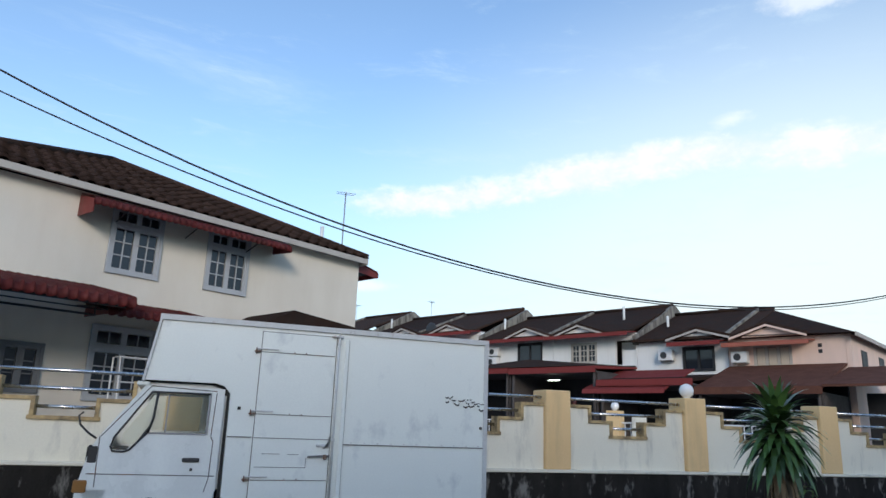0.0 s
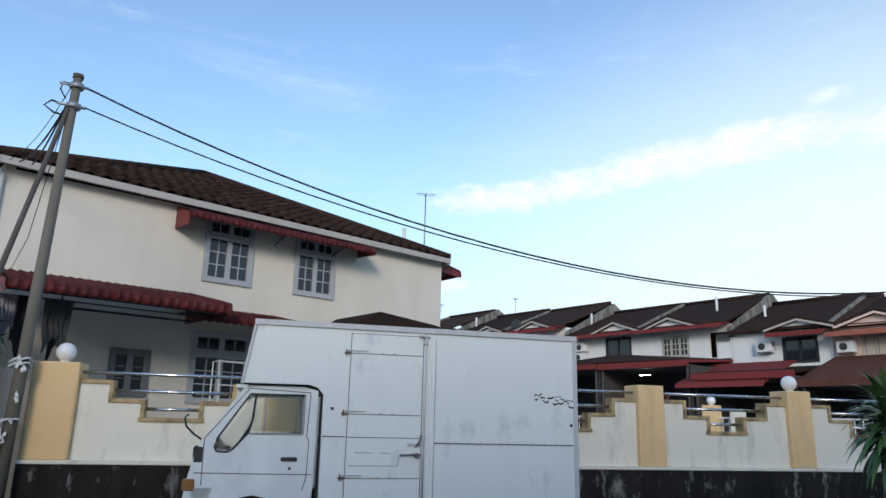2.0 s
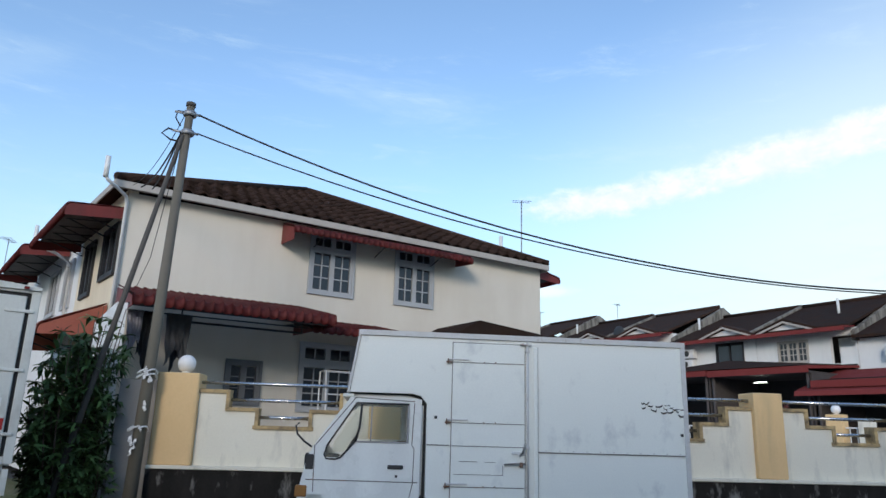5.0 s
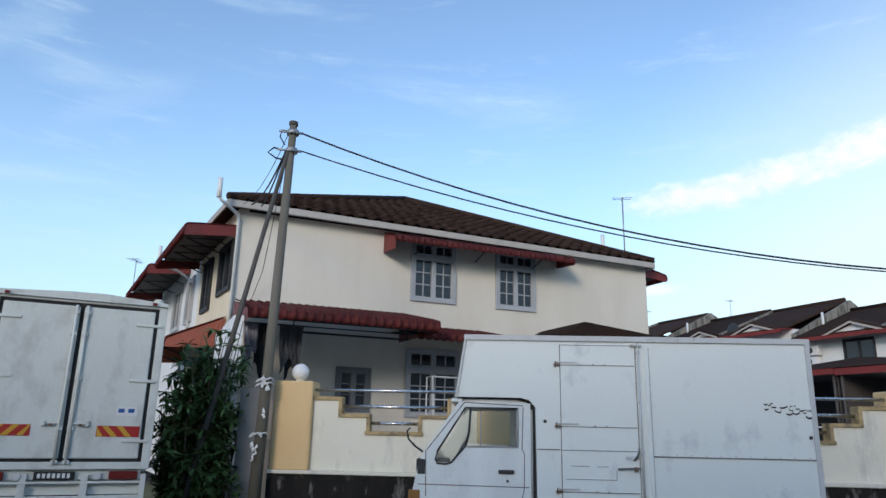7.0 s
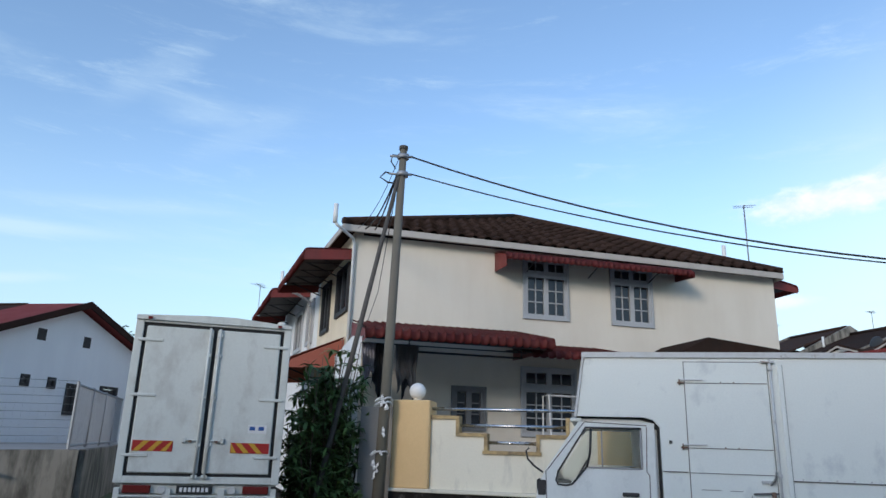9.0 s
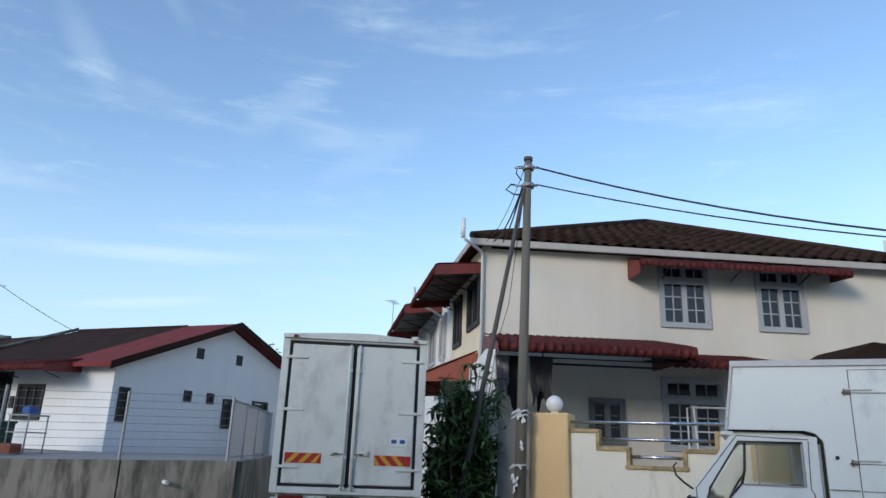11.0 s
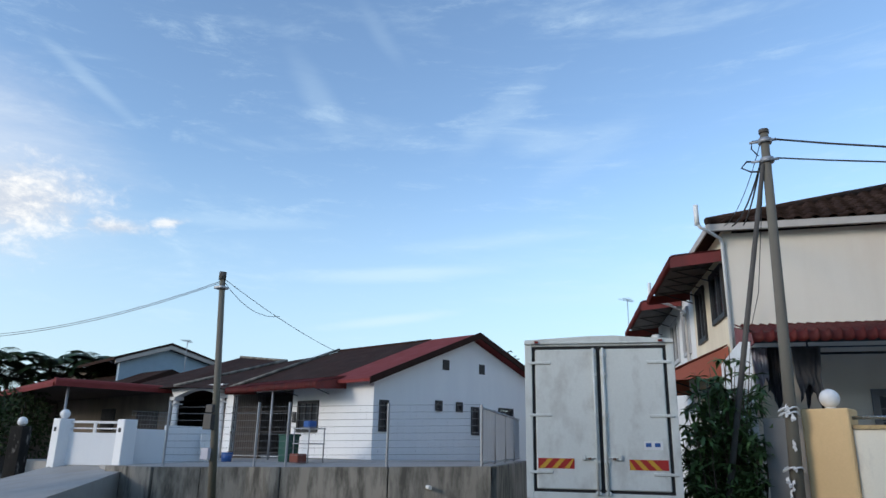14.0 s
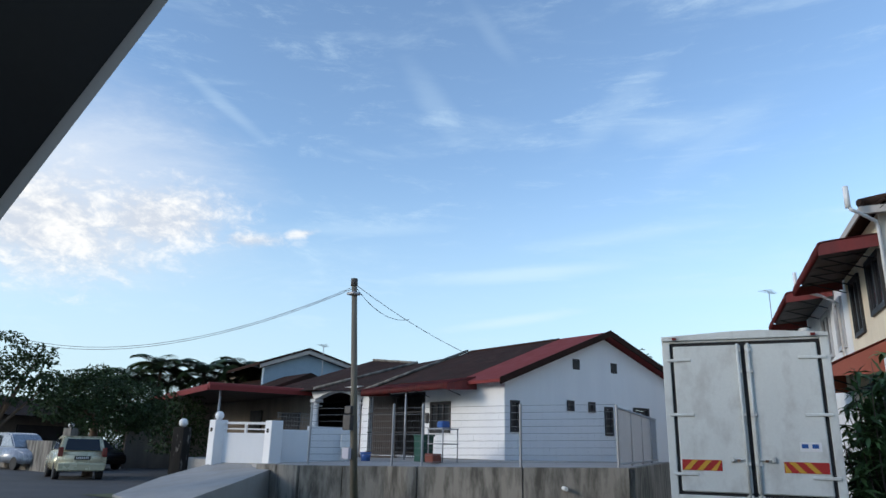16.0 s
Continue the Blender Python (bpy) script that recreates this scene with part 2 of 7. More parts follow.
RED_TILE = material("red_roof_sheet", (0.20, 0.036, 0.034), 0.8, spec=0.2, second=(0.17, 0.035, 0.032), scale=2)
AWNING_RED = material("dull_red_awning_sheet", (0.21, 0.036, 0.032), 0.6, spec=0.3, second=(0.15, 0.032, 0.030), scale=2.2, dirt=(0.07, 0.03, 0.028), dirt_amount=0.5, dirt_scale=3, bump=0.05)
AWNING_RUST = material("faded_rust_awning", (0.36, 0.10, 0.06), 0.6, second=(0.26, 0.07, 0.045), scale=2.0, bump=0.05)
# near-black for shade under canopies and inside rooms and porches, put in as colour
SHADE_DARK = material("painted_shade_dark", (0.07, 0.06, 0.058), 0.8, bump=0.05)
FASCIA = material("white_fascia_board", (0.47, 0.43, 0.39), 0.8, second=(0.38, 0.35, 0.32), scale=1.5, dirt=(0.35, 0.32, 0.29), dirt_amount=0.5, dirt_scale=3)
GREY_FRAME = material("grey_window_frame", (0.42, 0.43, 0.45), 0.6, second=(0.35, 0.36, 0.38), bump=0.03)
SHUTTER = material("dull_grey_shutter", (0.17, 0.175, 0.185), 0.7, second=(0.13, 0.135, 0.14), bump=0.03)
# plaster browned and darkened to carry the shade on carport and far walls
SHADED_PLASTER = material("shaded_brown_plaster", (0.20, 0.165, 0.135), 0.9, second=(0.14, 0.12, 0.10), scale=0.8, dirt=(0.08, 0.07, 0.06), dirt_amount=0.5, dirt_scale=1.5)
# dark frame paint, also used for painted shade in porches and under flakes
DARK_FRAME_AND_SHADE = material("dark_frame_and_shade", (0.022, 0.022, 0.025), 0.6, bump=0.03)
WHITE_FRAME = material("white_painted_metal", (0.72, 0.72, 0.72), 0.45, second=(0.62, 0.62, 0.62), bump=0.03)
PANE = glass_material("dark_window_glass", (0.018, 0.022, 0.03), 0.04)
# near-black pane with low specular
DIM_PANE = material("dull_dark_pane", (0.012, 0.014, 0.018), 0.35, spec=0.25, bump=0.0)
COTTAGE_TILE = material("red_brown_roof_tile", (0.050, 0.024, 0.019), 0.95, second=(0.032, 0.018, 0.015), amount=0.9, scale=1.6, bump=0.6, spec=0.10, dirt=(0.03, 0.024, 0.02), dirt_amount=0.6, dirt_scale=1.2)
CLEAR = glass_material("clear_glass", (0.92, 0.95, 0.95), 0.02, 1.0)
CURTAIN = material("pale_curtain", (0.55, 0.47, 0.38), 0.9, second=(0.42, 0.36, 0.29), scale=6, stretch=(4, 4, 0.3))
STEEL = material("stainless_steel_rail", (0.62, 0.63, 0.65), 0.25, 0.95, second=(0.45, 0.44, 0.43), scale=6, bump=0.0)
WIRE = material("dull_fence_wire", (0.20, 0.21, 0.22), 0.85, bump=0.0)
GALV = material("galvanised_steel", (0.34, 0.35, 0.37), 0.55, 0.6, second=(0.36, 0.36, 0.37), scale=4, bump=0.05)
TRUCK_PAINT = material("aged_white_truck_panel", (0.85, 0.875, 0.83), 0.40, second=(0.78, 0.81, 0.78), scale=1.1, grain=60, bump=0.03, dirt=(0.46, 0.49, 0.51), dirt_amount=0.55, dirt_scale=2.4, dirt_stretch=(1, 1, 0.7), edges=(0.57, 0.70))
CAB_PAINT = material("white_cab_paint", (0.86, 0.88, 0.85), 0.28, second=(0.80, 0.82, 0.80), scale=1.0, bump=0.0, dirt=(0.5, 0.51, 0.52), dirt_amount=0.3)
VAN_PAINT = material("grimy_white_van_panel", (0.68, 0.695, 0.65), 0.55, second=(0.58, 0.59, 0.55), scale=1.6, stretch=(1.4, 1.4, 0.7), bump=0.05, dirt=(0.30, 0.27, 0.235), dirt_amount=0.6, dirt_scale=2.4, dirt_stretch=(1.2, 1.2, 0.7), edges=(0.50, 0.76))
RUST = material("rusty_steel", (0.14, 0.07, 0.042), 0.9, second=(0.26, 0.19, 0.15), amount=0.9, scale=14, bump=0.3)
RUSTED_WHITE = material("rust_flecked_white_steel", (0.62, 0.63, 0.63), 0.5, second=(0.50, 0.48, 0.45), scale=5, dirt=(0.24, 0.14, 0.09), dirt_amount=0.7, dirt_scale=9, dirt_stretch=(1, 1, 0.7), edges=(0.60, 0.72))
SEAM = material("grimy_seam", (0.22, 0.215, 0.21), 0.9, second=(0.13, 0.12, 0.115), amount=1.0, scale=9, dirt=(0.20, 0.09, 0.045), dirt_amount=0.9, dirt_scale=8, dirt_stretch=(1, 1, 1), edges=(0.56, 0.66))
RUBBER = material("black_rubber", (0.018, 0.018, 0.019), 0.75, bump=0.1)
BLACK_PLASTIC = material("black_plastic", (0.03, 0.03, 0.032), 0.5, bump=0.05)
DARK_CLOTH = material("dark_grey_cloth", (0.060, 0.060, 0.066), 0.95, second=(0.10, 0.10, 0.11), scale=4, grain=120)
GREY_CLOTH = material("mid_grey_cloth", (0.20, 0.20, 0.21), 0.95, second=(0.12, 0.12, 0.13), scale=5, grain=120)
PALE_CLOTH = material("pale_lilac_cloth", (0.52, 0.51, 0.58), 0.95, second=(0.42, 0.41, 0.48), scale=4, grain=120)
WHITE_PLASTIC = material("white_plastic", (0.78, 0.78, 0.77), 0.4, second=(0.66, 0.66, 0.64), scale=5, bump=0.0)
GLOBE = material("opal_globe", (0.82, 0.82, 0.82), 0.25, second=(0.74, 0.74, 0.73), scale=4, bump=0.0)
POLE_CONCRETE = material("grey_pole_concrete", (0.165, 0.146, 0.120), 0.9, second=(0.112, 0.101, 0.086), scale=1.6, stretch=(2, 2, 0.5), dirt=(0.11, 0.12, 0.08), dirt_amount=0.6, dirt_scale=2.5, bump=0.3)
POLE_DARK = material("dark_wooden_strut", (0.095, 0.085, 0.075), 0.9, second=(0.06, 0.055, 0.05), scale=3, stretch=(3, 3, 0.4), bump=0.3)
CABLE = material("black_cable", (0.015, 0.015, 0.016), 0.6, bump=0.0)
CHEV_RED = material("red_reflective_tape", (0.42, 0.03, 0.025), 0.35, bump=0.0)
CHEV_YELLOW = material("yellow_reflective_tape", (0.62, 0.34, 0.04), 0.35, bump=0.0)
LAMP_RED = glass_material("red_lamp_lens", (0.15, 0.018, 0.015), 0.2)
LAMP_AMBER = glass_material("amber_lamp_lens", (0.30, 0.14, 0.04), 0.3)
LAMP_CLEAR = glass_material("pale_lamp_lens", (0.6, 0.6, 0.58), 0.15)
INTERIOR = material("tan_cab_lining", (0.48, 0.38, 0.26), 0.9, second=(0.36, 0.29, 0.2), scale=5)
BARK = material("brown_bark", (0.14, 0.10, 0.07), 0.95, second=(0.08, 0.06, 0.045), scale=6, stretch=(2, 2, 0.5), bump=0.5)
LEAF_SHRUB = leaf_material("shrub_leaf", (0.055, 0.11, 0.032), (0.11, 0.18, 0.05), 0.6)
LEAF_TREE = leaf_material("tree_leaf", (0.022, 0.045, 0.014), (0.04, 0.07, 0.02), 0.85)
LEAF_PALM = leaf_material("palm_leaf", (0.035, 0.06, 0.02), (0.06, 0.09, 0.03))
LEAF_DRAC = leaf_material("strap_leaf", (0.055, 0.12, 0.03), (0.10, 0.17, 0.045), 0.35)
DEAD_LEAF = leaf_material("dry_leaf", (0.26, 0.18, 0.10), (0.18, 0.12, 0.07), 0.8)
CAR_CREAM = material("pale_gold_car_paint", (0.52, 0.50, 0.36), 0.25, 0.25, second=(0.46, 0.44, 0.32), bump=0.0)
# silver-white paint darkened to include the shade the car stands in
CAR_SHADED_SILVER = material("shaded_silver_car_paint", (0.34, 0.36, 0.40), 0.25, 0.2, bump=0.0)
CAR_BLACK = material("black_car_paint", (0.006, 0.006, 0.007), 0.45, 0.0, spec=0.2, second=(0.016, 0.016, 0.017), bump=0.0)
PLATE_BLACK = material("black_plate", (0.012, 0.012, 0.012), 0.5, bump=0.0)
BLUE_PLASTIC = material("blue_plastic", (0.03, 0.10, 0.32), 0.4, bump=0.0)
GREEN_PLASTIC = material("green_plastic", (0.015, 0.075, 0.05), 0.45, bump=0.0)
TERRACOTTA = material("terracotta", (0.20, 0.06, 0.04), 0.85)
LIGHT_TUBE = bpy.data.materials.new("lit_tube")
LIGHT_TUBE.use_nodes = True
LIGHT_TUBE.node_tree.nodes["Principled BSDF"].inputs["Emission Color"].default_value = (0.9, 1.0, 0.92, 1)
LIGHT_TUBE.node_tree.nodes["Principled BSDF"].inputs["Emission Strength"].default_value = 5.0


# ---- building helpers ----
def box(bm, x0, x1, y0, y1, z0, z1, bevel=0.0):
    made = bmesh.ops.create_cube(bm, size=1.0)["verts"]
    for v in made:
        v.co = Vector(((x0 + x1) / 2 + v.co.x * (x1 - x0), (y0 + y1) / 2 + v.co.y * (y1 - y0), (z0 + z1) / 2 + v.co.z * (z1 - z0)))
    if bevel:
        edges = {e for v in made for e in v.link_edges}
        bmesh.ops.bevel(bm, geom=list(edges), offset=bevel, segments=1, affect="EDGES")
    return made


def prism(bm, outline, axis, a, b):
    """A closed outline of (p, q) pairs pushed along an axis: x takes (y, z), y takes (x, z), z takes (x, y)."""
    def at(p, q, s):
        return {"x": (s, p, q), "y": (p, s, q), "z": (p, q, s)}[axis]
    lo, hi = [bm.verts.new(at(p, q, a)) for p, q in outline], [bm.verts.new(at(p, q, b)) for p, q in outline]
    n = len(outline)
    faces = [bm.faces.new(lo), bm.faces.new(list(reversed(hi)))]
    faces += [bm.faces.new((lo[i], hi[i], hi[(i + 1) % n], lo[(i + 1) % n])) for i in range(n)]
    bmesh.ops.recalc_face_normals(bm, faces=faces)
    return lo + hi


def tube(bm, points, radius, sides=6, end_radius=None):
    points = [Vector(p) for p in points]
    rings, n = [], len(points)
    for i, p in enumerate(points):
        d = (points[min(i + 1, n - 1)] - points[max(i - 1, 0)]).normalized()
        side = d.cross(Vector((0, 0, 1)) if abs(d.z) < 0.95 else Vector((1, 0, 0))).normalized()
        up = side.cross(d)
        r = radius if end_radius is None else radius + (end_radius - radius) * i / (n - 1)
        rings.append([bm.verts.new(p + r * (math.cos(k * math.tau / sides) * side + math.sin(k * math.tau / sides) * up)) for k in range(sides)])
    for a, b in zip(rings, rings[1:]):
        for k in range(sides):
            bm.faces.new((a[k], a[(k + 1) % sides], b[(k + 1) % sides], b[k])).smooth = sides > 5
    bm.faces.new(list(reversed(rings[0])))
    bm.faces.new(rings[-1])


def ball(bm, centre, radius, squash=1.0):
    made = bmesh.ops.create_uvsphere(bm, u_segments=20, v_segments=12, radius=radius)["verts"]
    for v in made:
        v.co = Vector(centre) + Vector((v.co.x, v.co.y, v.co.z * squash))
    for f in {f for v in made for f in v.link_faces}:
        f.smooth = True


def wheel_disc(bm, centre, radius, width, sides=24, dish=0.0):
    """A disc or drum with its axis along y."""
    c = Vector(centre)
    prof = [(radius * 0.82, -width / 2 - dish), (radius * 0.95, -width / 2), (radius, -width / 2 + 0.03), (radius, width / 2 - 0.03), (radius * 0.95, width / 2), (radius * 0.82, width / 2 + dish)]
    rings = [[bm.verts.new(c + Vector((r * math.cos(k * math.tau / sides), y, r * math.sin(k * math.tau / sides)))) for k in range(sides)] for r, y in prof]
    for a, b in zip(rings, rings[1:]):
        for k in range(sides):
            bm.faces.new((a[k], a[(k + 1) % sides], b[(k + 1) % sides], b[k])).smooth = True
    bm.faces.new(rings[0])
    bm.faces.new(list(reversed(rings[-1])))


def mesh_of(name, bm, mat):
    me = bpy.data.meshes.new(name)
    bm.normal_update()
    bm.to_mesh(me)
    bm.free()
    me.materials.append(mat)
    return me


def part(name, bm, mat, parent=None, label=""):
    ob = new(name, mesh_of(name, bm, mat))
    if parent is not None:
        ob.parent = parent
    return tagged(ob, label)


def boxes(name, mat, parent, *sizes, bevel=0.0, label=""):
    bm = bmesh.new()
    for s in sizes:
        box(bm, *s, bevel=bevel)
    return part(name, bm, mat, parent, label)


def pipe(name, mat, parent, points, radius, sides=8, label="", end_radius=None):
    bm = bmesh.new()
    tube(bm, points, radius, sides, end_radius)
    return part(name, bm, mat, parent, label)


def thing(name, m, label, category, group="", kind=""):
    ob = new(name)
    ob.matrix_basis = m
    return tagged(ob, label, category, group, kind)


def plan(x, y, yaw, z=0.0):
    """A plan frame: its x runs along the yaw, its y away to the left of that."""
    return pose(x, y, z, 0, 0, yaw + 90)


HOUSE = plan(-14.15, -1.11, 10.5)
FRONT = plan(-14.15, -1.11, 17.0)   # its y runs along the street front
FENCE = plan(-10.42, 0.20, -16.0)
TRUCK = plan(-6.62, 3.54, -15.5)
VAN = plan(-8.74, -2.34, 13.0)
COTTAGE = plan(-18.62, -11.86, 69.0)
SKEW = 0.12                        # the bungalow front leans out of square with its gable


def smooth(a, b, x):
    k = min(1, max(0, (x - a) / (b - a)))
    return k * k * (3 - 2 * k)


def ground_height(x, y):
    q = -0.97 * (x + 7.2) + 0.25 * (y + 12)
    return 0.28 * smooth(5.0, 17.0, -y) * (1 - smooth(1.2, 3.2, q) * smooth(-19.5, -16.5, y))


# ---- ground ----
def build_ground():
    xs = [-900, -300, -120, -60] + [-40 + i * 1.0 for i in range(55)] + [30, 80, 300, 900]
    ys = [-900, -300, -120, -60] + [-36 + i * 1.0 for i in range(60)] + [40, 80, 300, 900]
    bm = bmesh.new()
    grid = [[bm.verts.new((x, y, ground_height(x, y))) for y in ys] for x in xs]
    for i in range(len(xs) - 1):
        for j in range(len(ys) - 1):
            bm.faces.new((grid[i][j], grid[i + 1][j], grid[i + 1][j + 1], grid[i][j + 1])).smooth = True
    tagged(part("ground", bm, ASPHALT), "worn grey asphalt road rising gently along the street", "road", kind="structure")
    bm = bmesh.new()
    cells = {}
    for i in range(34):
        for j in range(34):
            x, y = -22 + i * 0.5, -19 + j * 0.5
            q = -0.97 * (x + 7.2) + 0.25 * (y + 12)
            if q > 0.9 and y < -2.5 and x < -8.5:
                for p in ((x, y), (x + 0.5, y), (x + 0.5, y + 0.5), (x, y + 0.5)):
                    if p not in cells:
                        cells[p] = bm.verts.new((p[0], p[1], ground_height(*p) + 0.02 + 0.03 * noise.noise((p[0] * 2, p[1] * 2, 0))))
                bm.faces.new([cells[p] for p in ((x, y), (x + 0.5, y), (x + 0.5, y + 0.5), (x, y + 0.5))])
    tagged(part("verge", bm, GRASS), "patchy grass and soil along the ditch", "verge", kind="structure")


def wall_cells(bm, a0, a1, z0, z1, y0, y1, holes, axis="x"):
    """One thick wall sheet with openings, given as (a, b, low, high)."""
    cuts = sorted({a0, a1, *[h[0] for h in holes], *[h[1] for h in holes]})
    tops = sorted({z0, z1, *[h[2] for h in holes], *[h[3] for h in holes]})
    def solid(i, j):
        if not (0 <= i < len(cuts) - 1 and 0 <= j < len(tops) - 1):
            return False
        a, z = (cuts[i] + cuts[i + 1]) / 2, (tops[j] + tops[j + 1]) / 2
        return not any(h[0] < a < h[1] and h[2] < z < h[3] for h in holes)
    made = {}
    def corner(i, j, y):
        if (i, j, y) not in made:
            made[i, j, y] = bm.verts.new((cuts[i], y, tops[j]) if axis == "x" else (y, cuts[i], tops[j]))
        return made[i, j, y]
    for i in range(len(cuts) - 1):
        for j in range(len(tops) - 1):
            if not solid(i, j):
                continue
            ring = [(i, j), (i + 1, j), (i + 1, j + 1), (i, j + 1)]
            bm.faces.new([corner(*r, y0) for r in ring])
            bm.faces.new([corner(*r, y1) for r in reversed(ring)])
            for k, (di, dj) in enumerate(((0, -1), (1, 0), (0, 1), (-1, 0))):
                if not solid(i + di, j + dj):
                    p, q = ring[k], ring[(k + 1) % 4]
                    bm.faces.new((corner(*q, y0), corner(*p, y0), corner(*p, y1), corner(*q, y1)))
    bmesh.ops.recalc_face_normals(bm, faces=bm.faces[:])


def window(name, parent, a0, a1, z0, z1, leaves, rows, cols, frame_mat, depth=0.05, bar=0.022, rail=0.05, transom=0.0, y=0.0, axis="x", glass=None, face=-1):
    """A window as part of a wall: outer frame, leaves with glazing bars, each pane a piece of its own."""
    def put(bm, p0, p1, d0, d1, q0, q1):
        d0, d1 = sorted((y + face * d0, y + face * d1))
        box(bm, *((p0, p1, d0, d1) if axis == "x" else (d0, d1, p0, p1)), q0, q1)
    bm = bmesh.new()
    e = 0.06
    for s in ((a0, a0 + e, z0, z1), (a1 - e, a1, z0, z1), (a0 + e, a1 - e, z0, z0 + e), (a0 + e, a1 - e, z1 - e, z1)):
        put(bm, s[0], s[1], -0.08, depth, s[2], s[3])
    zt = z1 - e - transom
    if transom:
        put(bm, a0 + e, a1 - e, -0.08, depth, zt - 0.05, zt)
    head = part(name, bm, frame_mat, parent)
    span = (a1 - a0 - 2 * e) / leaves
    fields = [(a0 + e + k * span, a0 + e + (k + 1) * span, z0 + e, zt - (0.05 if transom else 0), rows) for k in range(leaves)]
    if transom:
        fields += [(a0 + e + k * span, a0 + e + (k + 1) * span, zt, z1 - e, 1) for k in range(leaves)]
    for b0, b1, c0, c1, n in fields:
        bm = bmesh.new()
        for s in ((b0, b0 + rail, c0, c1), (b1 - rail, b1, c0, c1), (b0 + rail, b1 - rail, c0, c0 + rail), (b0 + rail, b1 - rail, c1 - rail, c1)):
            put(bm, s[0], s[1], -0.03, depth - 0.015, s[2], s[3])
        iw, ih = (b1 - b0 - 2 * rail) / cols, (c1 - c0 - 2 * rail) / n
        for k in range(1, cols):
            put(bm, b0 + rail + k * iw - bar / 2, b0 + rail + k * iw + bar / 2, -0.025, depth - 0.03, c0 + rail, c1 - rail)
        for k in range(1, n):
            for c in range(cols):
                put(bm, b0 + rail + c * iw + bar / 2, b0 + rail + (c + 1) * iw - bar / 2, -0.025, depth - 0.03, c0 + rail + k * ih - bar / 2, c0 + rail + k * ih + bar / 2)
        leaf = part("sash", bm, frame_mat, head)
        for c in range(cols):
            for k in range(n):
                bm = bmesh.new()
                put(bm, b0 + rail + c * iw + bar / 2, b0 + rail + (c + 1) * iw - bar / 2, -0.012, -0.004, c0 + rail + k * ih + bar / 2, c0 + rail + (k + 1) * ih - bar / 2)
                part("pane", bm, glass or PANE, head)
    return head


def awning(name, m, length, reach, drop, lip, label, mat=None, pitch=0.13, start_skew=0.0, brackets=3, group="", cap=0.0, caps=(True, True)):
    """A corrugated sheet canopy with a rolled front edge: x along the wall, -y out from it, z = 0 at the wall."""
    mat = mat or AWNING_RED
    top = thing(name, m, label, "awning", group)
    n = max(8, int(length / pitch) * 8)
    prof = [(0.0, 0.0)] + [(-reach * k, -drop * k) for k in (0.4, 0.75)]
    r = lip * 0.55
    for a in (0, 25, 50, 75, 90):
        prof.append((-reach * 0.88 - r * math.sin(radians(a)), -drop * 0.9 - r * (1 - math.cos(radians(a)))))
    prof.append((-reach * 0.88 - r, -drop * 0.9 - lip))
    bm = bmesh.new()
    rows = []
    for i in range(n + 1):
        x = length * i / n
        amp = (0.026 if pitch < 0.15 else 0.044) * (0.5 + 0.5 * math.cos(x / pitch * math.tau)) ** 3
        line = []
        for k, (y, z) in enumerate(prof):
            f = min(k / 3, 1)
            line.append(bm.verts.new((x + start_skew * (-y), y - amp * f, z + amp * (1 if k < 6 else 0.5))))
        rows.append(line)
    for a, b in zip(rows, rows[1:]):
        for k in range(len(prof) - 1):
            bm.faces.new((a[k], a[k + 1], b[k + 1], b[k])).smooth = True
    bmesh.ops.solidify(bm, geom=bm.faces[:], thickness=0.006)
    part("sheet", bm, mat, top)
    for x, wanted, extra in ((0.02, caps[0], cap), (length - 0.02, caps[1], 0.0)):
        if not wanted:
            continue
        bm = bmesh.new()
        outline = [(y, z - 0.02) for y, z in prof] + ([(prof[-1][0], prof[-1][1] - extra)] if extra else []) + [(0.0, -drop - lip * 0.55 - extra)]
        prism(bm, outline, "x", x - 0.008, x + 0.008)
        part("end_cap", bm, mat, top)
    # added near-black sheet that stands in for shade below the canopy
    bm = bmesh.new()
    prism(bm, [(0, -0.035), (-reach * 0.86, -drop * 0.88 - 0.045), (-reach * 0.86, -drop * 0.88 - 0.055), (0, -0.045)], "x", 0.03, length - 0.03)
    part("lining", bm, SHADE_DARK, top, "added dark sheet that paints the shade under the canopy")
    for k in range(brackets):
        x = length * (k + 0.5) / brackets
        pipe("bracket", DARK_FRAME_AND_SHADE, top, [(x, -0.01, -drop - lip * 1.2), (x, -reach * 0.75, -drop * 0.8 - 0.06)], 0.014, 6)
        pipe("bracket", DARK_FRAME_AND_SHADE, top, [(x, -0.01, -0.06), (x, -reach * 0.8, -drop * 0.82 - 0.06)], 0.014, 6)
    return top


